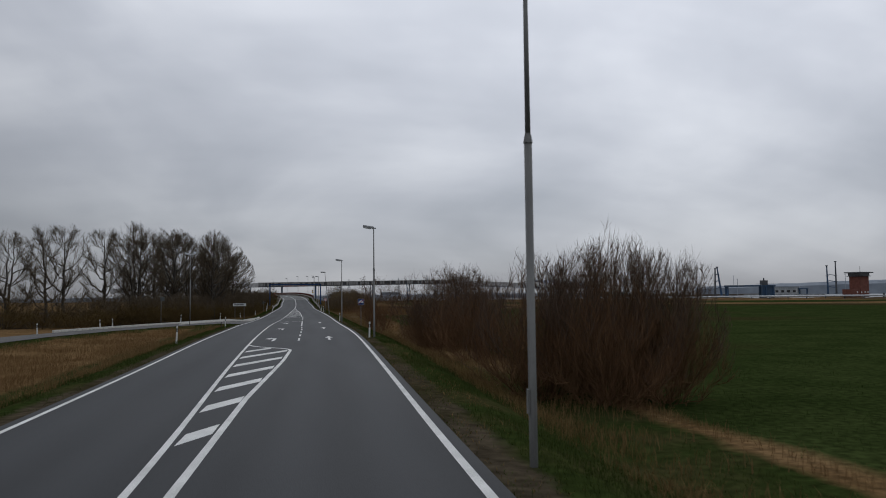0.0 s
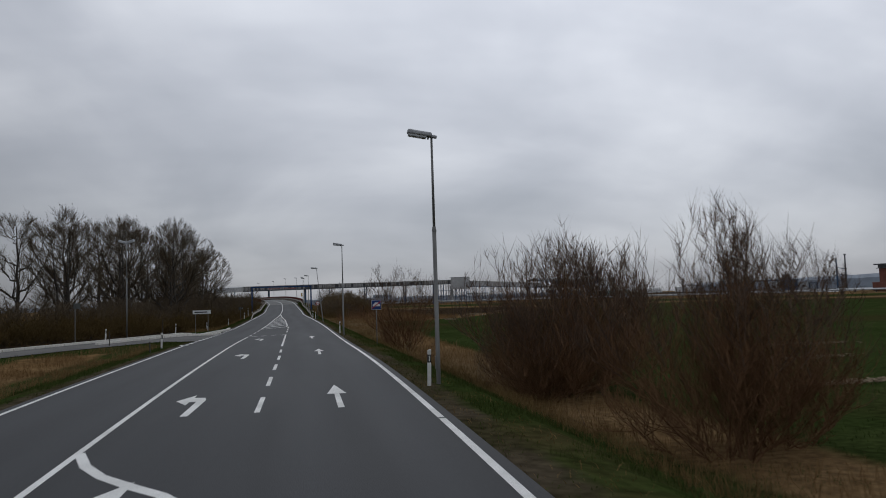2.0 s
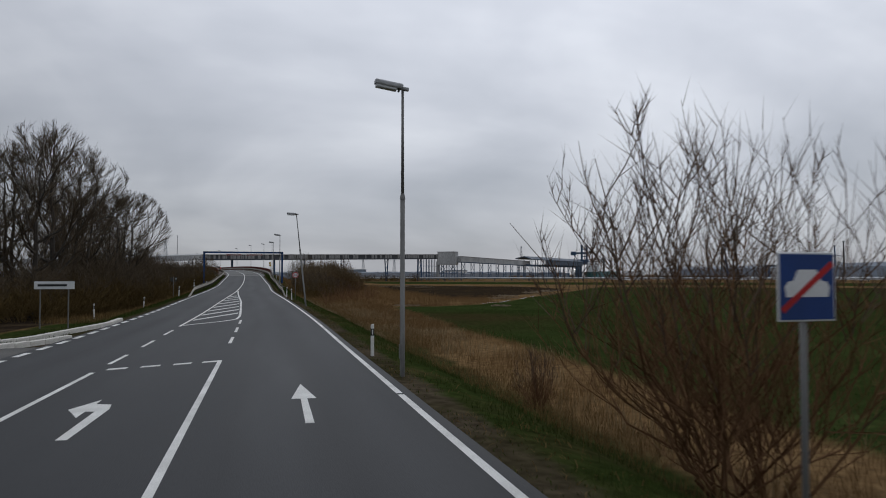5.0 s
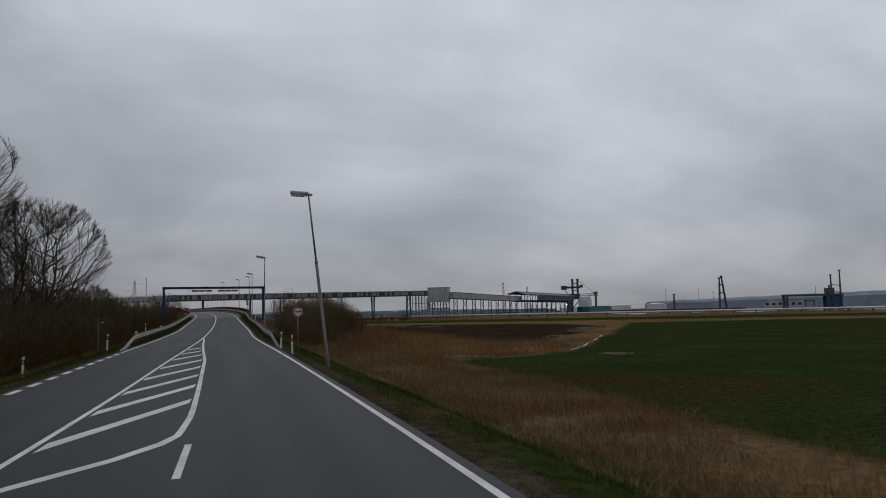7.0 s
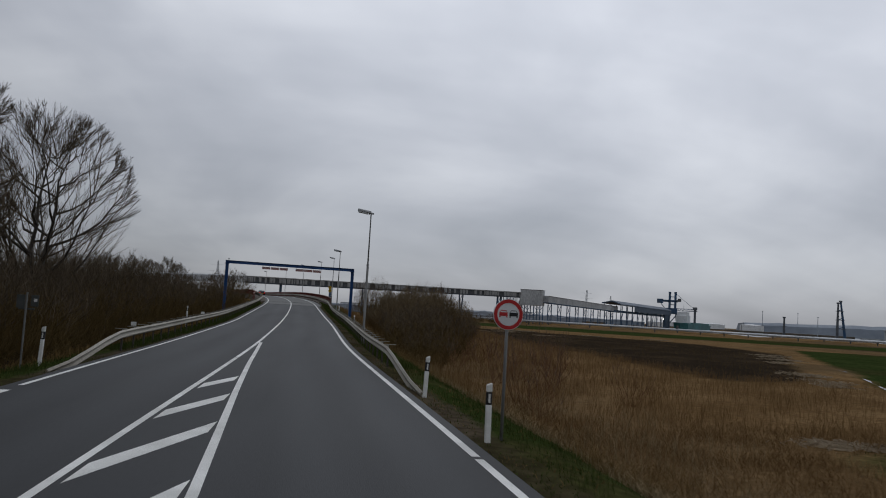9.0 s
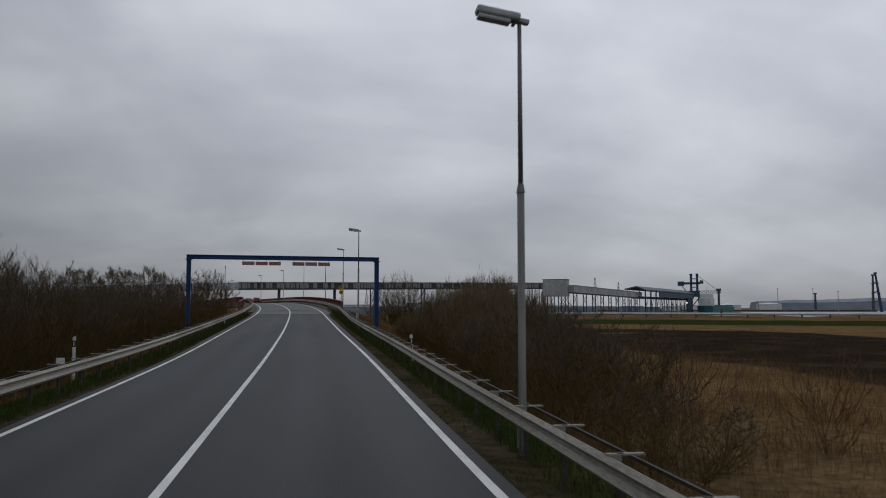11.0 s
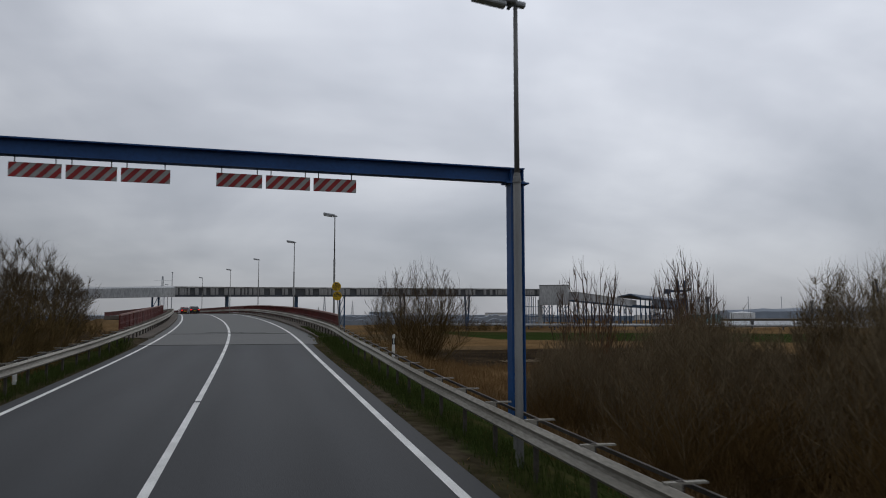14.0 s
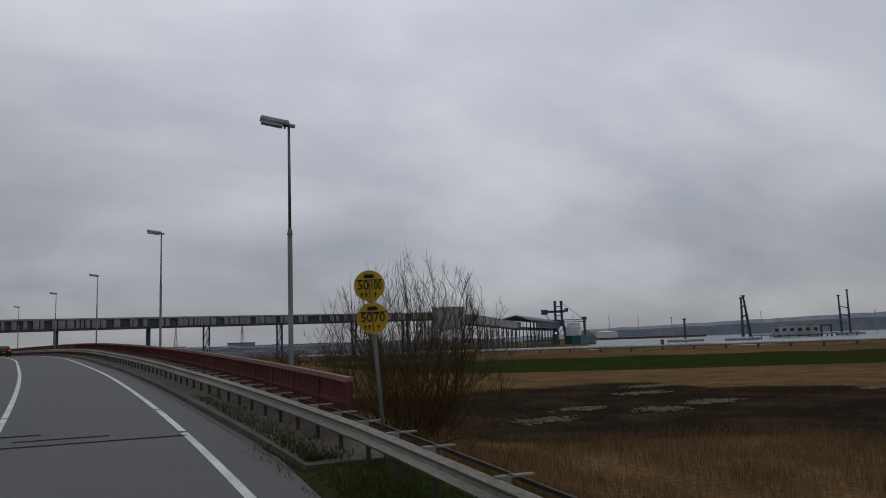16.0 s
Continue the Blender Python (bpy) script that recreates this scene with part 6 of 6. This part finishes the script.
def shrub_meshes(seed, tall, radius, stems, subs, tips, stem_mat, tip_mat=None, foot=0.30, skirt=0.25, thick=1.0, flat=0.75, vase=False):
    """A dome of bare stems curving up from one stool, branching into twigs, tips coloured apart."""
    rng = random.Random(seed)
    sv, sf, pv, pf = [], [], [], []

    def dome(x, y):
        lump = 1.0
        if vase:
            lump = 0.90 + 0.20 * noise.noise((x * 0.9, y * 0.9, seed * 3.1)) + 0.10 * noise.noise((x * 2.3, y * 2.3, seed))
        return tall * lump * math.sqrt(max(0.06, 1 - flat * (x * x + y * y) / (radius * radius)))

    def high(p):
        return tip_mat and p.z > dome(p.x, p.y) * rng.uniform(0.62, 0.88)

    for j in range(stems):
        a = rng.uniform(0, math.tau)
        e = math.sqrt(rng.random())
        low = rng.random() < skirt
        if low:
            e = rng.uniform(0.75, 1.05)
        end = Vector((math.cos(a) * e * radius, math.sin(a) * e * radius, 0))
        end.z = dome(end.x, end.y) * (rng.uniform(0.22, 0.65) if low else rng.uniform(0.86, 1.0))
        q = rng.uniform(0, math.tau)
        root = Vector((end.x * foot, end.y * foot, -0.15)) + Vector((math.cos(q), math.sin(q), 0)) * radius * 0.09
        ctl = Vector((root.x + (end.x - root.x) * 0.66, root.y + (end.y - root.y) * 0.66, end.z * 0.34))
        pts = bend(rng, root, ctl, end, 6, (0.13 if vase else 0.085) * radius / 3)
        r = rng.uniform(0.020, 0.038) * thick * (0.78 if vase else 1.0)
        radii = [r * (1 - 0.78 * i / 6) for i in range(7)]
        tube_into(sv, sf, pts[:5], radii[:5])
        tube_into(pv if tip_mat and not low else sv, pf if tip_mat and not low else sf, pts[4:], radii[4:])
        for _ in range(subs):
            t = rng.uniform(0.14, 0.98)
            st, w = along(pts, t)
            out = Vector((rng.gauss(0, 1), rng.gauss(0, 1), rng.gauss(0.1, 0.6))).normalized()
            d = (w * (0.45 + 0.55 * t) + out * 0.95 + Vector((0, 0, 0.12))).normalized()
            l = tall * rng.uniform(0.12, 0.30) * (1.15 - 0.6 * t)
            if vase:
                # side shoots lean out, then turn up
                l *= 0.75 + 0.75 * t
                d = (Vector((out.x, out.y, out.z * 0.5 + 0.15)) * 0.8 + w * 0.75).normalized()
            rise = 0.38 if vase else 0.22
            en = st + d * l + Vector((0, 0, l * rise))
            while en.z > dome(en.x, en.y) * rng.uniform(0.93, 1.06) and l > 0.15:
                l *= 0.75
                en = st + d * l + Vector((0, 0, l * rise))
            sub = bend(rng, st, st + d * l * (0.75 if vase else 0.5), en, 3 if vase else 2, 0.02)
            r2 = r * 0.42
            hi = high(en)
            if vase:
                tube_into(pv if hi else sv, pf if hi else sf, sub, [r2, r2 * 0.8, r2 * 0.55, r2 * 0.3])
            else:
                stick_into(pv if hi else sv, pf if hi else sf, st, en, r2)
            for _ in range(tips):
                s3, w3 = along(sub, rng.uniform(0.1, 1.0))
                o3 = Vector((rng.gauss(0, 1), rng.gauss(0, 1), rng.gauss(0.2, 0.6))).normalized()
                e3 = s3 + (w3 * 0.6 + o3 * 0.75 + Vector((0, 0, 0.42))).normalized() * (l * rng.uniform(0.22, 0.60) + 0.14)
                if e3.z > dome(e3.x, e3.y) * 1.08:
                    continue
                hi = high(e3)
                spike_into(pv if hi else sv, pf if hi else sf, s3, e3, 0.0052)
    out = [plant_mesh("branchwork", sv, sf, stem_mat, (1, 1))]
    if tip_mat:
        out.append(plant_mesh("twig_top", pv, pf, tip_mat, (1, 1)))
    return out


def shrub_thing(meshes, label, group, name="shrub"):
    ob = thing(name, Matrix(), label, "shrub", group)
    for key, me in zip(("branchwork", "twig_top"), meshes):
        tagged(part_mesh(key, me, ob), kind="stuff")
    return ob


def set_plants(kinds, places, label, group, maker, seed):
    """Plants each kind once, then copies. Places: x, y, scale in plan, height scale, kind."""
    rng = random.Random(seed)
    made = {}
    for x, y, s, hs, k in places:
        m = pose(x, y, height(x, y) - 0.05, rng.uniform(-3, 3), rng.uniform(-3, 3), rng.uniform(0, 360))
        if k not in made:
            made[k] = maker(kinds[k], label, group)
            ob = made[k]
            ob.matrix_basis = m
        else:
            ob = copy_thing(made[k], m)
        ob.scale = (s, s, hs)


TREES = [tree_meshes(11, 16.0, 4.6, base=0.09, limbs=15), tree_meshes(23, 15.5, 5.0, 2, base=0.09, limbs=9), tree_meshes(37, 16.5, 4.2, base=0.10, limbs=15), tree_meshes(58, 16.0, 6.2, 2, base=0.13, limbs=15)]
WILLOWS = [shrub_meshes(5, 6.0, 3.2, 50, 18, 11, SHRUB, TIP_SILHOUETTE, foot=0.08, skirt=0.35, flat=0.6, vase=True), shrub_meshes(6, 6.0, 3.0, 48, 18, 11, SHRUB, TIP_SILHOUETTE, foot=0.08, skirt=0.35, flat=0.6, vase=True), shrub_meshes(7, 6.0, 2.8, 46, 18, 11, SHRUB, TIP_SILHOUETTE, foot=0.08, skirt=0.35, flat=0.6, vase=True), shrub_meshes(44, 6.0, 2.9, 34, 16, 15, SHRUB, TIP_SILHOUETTE, foot=0.06, skirt=0.3, flat=0.55, vase=True)]
THICKET = [shrub_meshes(8, 6.0, 3.5, 40, 10, 22, SHRUB_DARK, TWIG, foot=0.45, thick=0.95, flat=0.5), shrub_meshes(9, 6.0, 3.7, 40, 10, 22, SHRUB_DARK, TWIG, foot=0.45, thick=0.95, flat=0.5)]
HEDGE = [shrub_meshes(25, 6.8, 3.2, 64, 16, 18, HEDGE_STEM, HEDGE_TIP, foot=0.35, thick=1.05, flat=0.5, vase=True), shrub_meshes(26, 6.8, 3.0, 64, 16, 18, HEDGE_STEM, HEDGE_TIP, foot=0.35, thick=1.05, flat=0.5, vase=True)]
OPEN_BUSH = [shrub_meshes(12, 6.4, 4.0, 36, 14, 10, SHRUB, TIP_SILHOUETTE, foot=0.04, skirt=0.04, thick=1.15, flat=0.42, vase=True), shrub_meshes(15, 5.0, 2.2, 44, 8, 4, SHRUB, TIP_SILHOUETTE, foot=0.12, skirt=0.1, thick=1.2), shrub_meshes(19, 8.5, 4.8, 58, 17, 11, SHRUB_DARK, TWIG, foot=0.05, skirt=0.14, thick=1.25, flat=0.58, vase=True), shrub_meshes(27, 5.0, 2.4, 16, 5, 2, SHRUB, TIP_SILHOUETTE, foot=0.2, skirt=0.1)]

rng = random.Random(77)
places = []
# a closed stand whose front row lines the road, thinning out to the left
for i, (x, y, s0, h0) in enumerate(((-19.2, 146, 1.0, 0.98), (-19.8, 154, 1.05, 1.10), (-19.8, 162, 1.05, 1.12), (-20.4, 169, 1.0, 1.0), (-25.5, 142, 1.1, 1.06), (-26.2, 151, 1.15, 1.08), (-25.6, 160, 1.15, 1.10), (-31.0, 139, 1.1, 1.10), (-31.2, 157, 1.1, 1.18), (-29.5, 168, 1.1, 1.1))):
    places.append((x, y, s0, h0 * rng.uniform(0.98, 1.02), (i * 2 + i // 4) % 3))
for i in (0, 2, 4, 5):
    t = i / 5
    places.append((-25.0 - 8 * rng.random() - 11 * (1 - t), 121 + 14 * t + rng.uniform(-3, 3), rng.uniform(0.9, 1.1), rng.uniform(0.86, 0.95), i % 3))
places += [(-21.6, 196.5, 1.0, 1.0, 3), (-24.5, 188, 0.95, 0.95, 1), (-26, 181, 1.0, 1.0, 0), (-18.5, 176, 0.9, 0.85, 2),
    (-42, 112, 1, 0.85, 1), (-54, 114, 1, 0.86, 2), (-66, 116, 1, 0.82, 0), (-80, 122, 1, 0.8, 2), (-98, 126, 1, 0.78, 1), (-36, 118, 0.9, 0.9, 2),
    (-52, 408, 0.8, 0.95, 0), (-56, 413, 0.9, 1.06, 2), (-61, 408, 0.95, 1.0, 1), (-66, 412, 1.0, 1.06, 0), (-71, 408, 0.95, 1.0, 2), (-77, 412, 1.0, 1.05, 1), (-84, 408, 1.0, 1.0, 0), (-92, 410, 1.0, 1.02, 2), (-47.5, 402, 0.6, 0.72, 1), (-54, 420, 0.9, 1.0, 1), (-59, 424, 1.0, 1.05, 0), (-64, 421, 1.0, 1.0, 2), (-69, 425, 1.0, 1.04, 1), (-74, 421, 1.0, 1.0, 0), (-81, 424, 1.0, 1.0, 2)]
set_plants(TREES, places, "tall bare winter tree with a fine branching crown", "bare trees along the road", tree_thing, 1)

# willow shrubs on the meadow side
set_plants(WILLOWS, ((10.9, 27.6, 0.92, 1.24, 0), (9.1, 30.0, 1.02, 1.14, 1), (12.0, 29.2, 0.95, 1.20, 2), (11.4, 33.0, 0.95, 1.02, 1), (13.0, 27.4, 0.82, 1.10, 2), (9.8, 48.4, 1.02, 1.10, 3), (11.4, 49.4, 0.80, 0.98, 3), (8.8, 60.0, 0.80, 0.80, 2), (10.2, 62.0, 1.28, 1.28, 0), (11.6, 63.2, 1.22, 1.22, 1),),
    "dense bare willow shrub, brown below with paler twig tops", "willow shrubs by the road", shrub_thing, 2)
set_plants(HEDGE, ((6.0, 216, 0.65, 0.67, 0), (6.4, 223, 0.9, 0.93, 0), (8.0, 227, 0.9, 1.02, 1), (6.0, 231, 0.85, 0.95, 1), (10.0, 234, 1.0, 1.12, 1), (5.6, 238, 0.8, 0.76, 0), (12.0, 240, 1.0, 1.02, 1), (8.4, 243, 0.85, 0.78, 1), (16.6, 246, 0.9, 0.76, 1), (13.7, 238, 0.9, 0.92, 0), (6.3, 249, 0.55, 0.60, 1), (8.4, 252.5, 0.7, 0.66, 0), (10.2, 248.5, 0.85, 0.74, 1), (13.2, 252, 0.9, 0.78, 0), (4.7, 245.5, 0.45, 0.50, 0)),
    "tall dense willow hedge bush, olive brown with pale tips", "willow hedge beside the gantry", shrub_thing, 5)
set_plants(OPEN_BUSH, ((7.6, 90.8, 1.06, 1.10, 0), (7.3, 287.6, 1.08, 1.20, 2), (5.3, 66.5, 0.4, 0.36, 3), (7.0, 99.5, 0.35, 0.40, 1), (6.2, 172.0, 0.6, 0.60, 3), (8.5, 178.0, 0.7, 0.65, 3), (11.5, 174.0, 0.5, 0.50, 3), (9.4, 186.0, 0.8, 0.80, 3), (12.2, 189.0, 0.9, 0.75, 3), (7.4, 183.0, 0.6, 0.60, 3), (10.6, 181.5, 0.6, 0.70, 3), (5.6, 168.0, 0.5, 0.50, 3), (10.7, 257.6, 1.15, 1.61, 1), (16.0, 257.0, 1.0, 1.71, 1), (7.2, 193.0, 0.8, 0.62, 3), (9.8, 200.0, 0.9, 0.72, 3), (12.5, 206.0, 1.0, 0.74, 3), (14.5, 199.0, 0.9, 0.70, 3), (11.0, 194.0, 0.7, 0.60, 3), (12.0, 250.0, 0.9, 1.52, 1)),
    "open bare shrub with thin upright stems", "open shrubs by the road", shrub_thing, 3)
dense = []
for i in range(36):
    y = 98 + i * 4.6 + rng.uniform(-1.5, 1.5)
    near = -15.5 - 4.5 * smooth(150, 112, y) - 6 * smooth(112, 98, y)
    for k in range(2 if y < 180 else 3):
        dense.append((near - k * 4.4 - rng.uniform(0, 2.5), y + rng.uniform(-2, 2), rng.uniform(0.9, 1.2), rng.uniform(0.78, 0.98) * (1.0 + 0.10 * k) * (0.78 if y < 150 else 1.0 + 0.22 * smooth(180, 200, y) - 0.16 * smooth(222, 238, y)), rng.randint(0, 1)))
for x, y in ((-46, 400), (-51, 403), (-57, 404), (-63, 403), (-69, 404), (-75, 403), (-82, 404), (-90, 404), (-26, 300), (-31, 304), (-36, 301), (-42, 306), (-48, 303), (-55, 306), (-23, 310), (-29, 315), (24, 452), (30, 447), (36, 455), (42, 449), (48, 457), (54, 452), (61, 458), (68, 455)):
    dense.append((x, y, 1.2, rng.uniform(0.9, 1.2) if x < 0 and y > 350 else rng.uniform(0.55, 0.75) if y > 350 else rng.uniform(0.5, 0.65), rng.randint(0, 1)))
for i in range(16):
    dense.append((-38 - i * 5.5 + rng.uniform(-2, 2), 99 + i * 1.2 + rng.uniform(-4, 4), 1.4, rng.uniform(0.9, 1.15), rng.randint(0, 1)))
for x, y, s, hs in ((4.8, 197, 0.75, 0.60), (6.5, 201, 0.95, 0.74), (5.4, 205, 0.9, 0.78), (7.8, 206, 0.8, 0.62), (6.5, 210, 1.0, 0.76), (9.2, 211, 0.85, 0.60), (4.8, 191, 0.6, 0.42)):
    dense.append((x, y, s, hs, rng.randint(0, 1)))
set_plants(THICKET, dense, "dark brown leafless thicket bush", "thicket along the road", lambda a, b, c: shrub_thing(a, b, c, "thicket_bush"), 4)


def blades(name, places, low, high, width, material, label, lean=0.25, seed=1, level=height):
    """Upright tapering blades."""
    r2 = random.Random(seed)
    v, f = [], []
    for x, y in places:
        z = level(x, y) - 0.03
        h = r2.uniform(low, high)
        a = r2.uniform(0, math.pi)
        w = width * r2.uniform(0.6, 1.3)
        lx, ly = r2.gauss(0, lean) * h, r2.gauss(0, lean) * h
        k = len(v)
        dx, dy = math.cos(a) * w, math.sin(a) * w
        # upright at the foot, bowing over at the tip
        mx, my, mz = x + lx * 0.32, y + ly * 0.32, z + h * 0.58
        v += [(x - dx, y - dy, z), (x + dx, y + dy, z), (mx + dx * 0.8, my + dy * 0.8, mz), (mx - dx * 0.8, my - dy * 0.8, mz), (x + lx, y + ly, z + h * r2.uniform(0.85, 1.0))]
        f += [(k, k + 1, k + 2, k + 3), (k + 3, k + 2, k + 4)]
    ob = pydata(name, v, f, material)
    return tagged(ob, label, "grass", kind="stuff")


def scatter(n, y0, y1, near, far, seed, side_fn, dense_near=1.0):
    r2 = random.Random(seed)
    out = []
    while len(out) < n:
        y = r2.uniform(y0, y1)
        t = r2.random() ** dense_near
        x = side_fn(y, near + (far - near) * t)
        if noise.noise((x * 0.35, y * 0.35, seed)) + 0.35 > r2.random() * 0.7:
            out.append((x, y))
    return out


def right_of(y, d):
    return xr(y) + 0.45 + d


def left_of(y, d):
    return xl(y) - 0.45 - d


blades("verge_grass", scatter(56000, 2, 268, 0.75, 3.4, 1, right_of) + scatter(9000, 3, 48, 3.0, 7.5, 21, right_of), 0.05, 0.22, 0.006, GRASS, "short green grass on the road verge", 0.35, 1)
blades("verge_grass", [p for p in scatter(38000, 8, 262, 0.6, 2.8, 2, left_of) if side_distance(*p) > 0.3], 0.06, 0.24, 0.008, GRASS, "short green grass on the road verge", 0.35, 2)
blades("side_road_grass", [p for p in scatter(30000, 55, 104, 0.6, 16, 33, left_of) if 0.25 < side_distance(*p) < 2.6], 0.06, 0.22, 0.010, GRASS, "short green grass beside the side road", 0.35, 33)
blades("dry_verge_grass", scatter(30000, 5, 268, 2.6, 5.5, 3, right_of), 0.2, 0.6, 0.006, DRY_GRASS, "dry straw grass beside the verge", 0.4, 3)
blades("brown_grass", [p for p in scatter(42000, 8, 100, 1.6, 13, 4, left_of) if side_distance(*p) > 2.0], 0.2, 0.55, 0.007, REED, "rust brown dry grass by the side road", 0.35, 4)
blades("brown_grass", scatter(16000, 130, 262, 1.6, 6, 14, left_of), 0.2, 0.6, 0.010, DRY_GRASS, "dry grass under the thicket", 0.35, 14)
blades("low_reeds", [p for p in scatter(30000, 4, 150, 3.8, 12, 15, right_of, 1.0) if green_zone(*p) < 0.4], 0.25, 0.6, 0.007, REED, "low rust brown dry grass beside the meadow", 0.3, 15)
blades("reeds", [p for p in scatter(26000, 256, 294, 3.5, 34, 16, right_of) if mud_and_thicket_zone(*p) < 0.6] + [p for p in scatter(60000, 165, 300, 5.0, 34, 5, right_of, 1.3) if green_zone(*p) < 0.45 and mud_and_thicket_zone(*p) < 0.6], 0.4, 0.95, 0.008, REED, "rust brown dry reeds in the marsh", 0.28, 5)
blades("soft_reeds", [p for p in scatter(46000, 130, 168, 3.8, 24, 25, right_of, 1.2) if green_zone(*p) < 0.5], 0.2, 0.55, 0.008, REED, "soft rust brown dry grass beside the meadow", 0.55, 25)
blades("straw_grass", [p for p in scatter(16000, 120, 175, 2.6, 7.5, 26, right_of)], 0.15, 0.42, 0.007, REED_PALE, "pale flattened straw on the embankment", 0.7, 26)
blades("edge_grass", scatter(12000, 2, 268, -0.12, 0.85, 27, right_of) + scatter(6000, 8, 262, -0.1, 0.7, 28, left_of), 0.03, 0.12, 0.008, GRASS, "sparse short grass creeping over the asphalt edge", 0.6, 27)
blades("edge_straw", scatter(9000, 2, 268, -0.10, 1.6, 29, right_of), 0.03, 0.14, 0.007, DRY_GRASS, "dead brown grass on the road edge", 0.8, 29)
rail_r = random.Random(61)
blades("rail_grass", [(xr(y) + 0.45 + rail_r.uniform(0.55, 1.45), y) for y in (rail_r.uniform(172, 264) for _ in range(15000))] + [(xl(y) - 0.45 - rail_r.uniform(0.25, 1.0), y) for y in (rail_r.uniform(174, 262) for _ in range(11000))], 0.14, 0.38, 0.006, GRASS, "longer green grass under the crash barriers", 0.3, 61)
blades("kerb_weeds", [(xr(y) + 1.18 + abs(rail_r.gauss(0, 0.35)), y) for y in (265.7 + 12 * rail_r.random() ** 2 for _ in range(2200))], 0.05, 0.16, 0.007, GRASS, "moss and weeds on the bridge edge strip", 0.6, 62, lambda x, y: zr(y) + 0.15)
blades("pale_reeds", [p for p in scatter(9000, 80, 285, 4.4, 9, 6, right_of) if noise.noise((p[0] * 0.2, p[1] * 0.12, 9.0)) > 0.05], 0.4, 0.85, 0.009, REED_PALE, "pale straw reeds beside the embankment", 0.22, 6)
blades("meadow_grass", [p for p in scatter(26000, 5, 170, 9, 26, 7, right_of, 1.4) if green_zone(*p) > 0.4], 0.06, 0.22, 0.009, MEADOW_GRASS, "green meadow grass", 0.35, 7)
blades("mud_tufts", [p for p in scatter(14000, 195, 325, 12, 72, 18, right_of) if mud_and_thicket_zone(*p) > 0.5], 0.15, 0.5, 0.010, SHRUB_DARK, "dark sedge tufts in the mud", 0.4, 18)
r3 = random.Random(31)
for x, y, w, d in ((34.9, 194.1, 1.6, 1.6), (37.4, 200.5, 1.6, 1.4), (33.0, 190.5, 1.2, 0.9), (14.2, 164.2, 1.6, 0.5), (24.4, 161.2, 1.0, 0.4), (53, 228, 2.5, 0.8), (49, 222, 1.8, 0.6), (44, 318, 3.0, 0.9), (20, 297, 2.4, 0.7), (26, 302, 2.0, 0.6), (38, 311, 2.6, 0.7), (55, 300, 3.0, 0.6), (62, 246, 2.6, 0.9), (58, 238, 2.0, 0.8), (40, 283, 2.2, 0.4), (36, 300, 2.5, 0.8), (30, 298, 2, 0.7), (70, 300, 3, 0.7), (19, 92, 3, 0.1), (26, 70, 4, 0.12), (33, 79, 4, 0.12), (22, 60, 3, 0.1)):
    v, f = [], []
    for _ in range(220):
        a, b = r3.gauss(0, w * 0.45), r3.gauss(0, d * 0.8)
        px, py = x + a, y + b
        z = height(px, py) + r3.uniform(0.0, 0.12)
        q = r3.uniform(0, math.pi)
        l, k = r3.uniform(0.06, 0.34), len(v)
        ux, uy = math.cos(q) * l, math.sin(q) * l
        v += [(px - ux, py - uy, z), (px + ux, py + uy, z + r3.uniform(0, 0.1)), (px + ux + uy * 0.08, py + uy - ux * 0.08, z + 0.08), (px - ux + uy * 0.08, py - uy - ux * 0.08, z + 0.06)]
        f.append((k, k + 1, k + 2, k + 3))
    tagged(pydata("cut_reed", v, f, DEBRIS), "flattened pale straw lying in the marsh", "straw", kind="stuff")
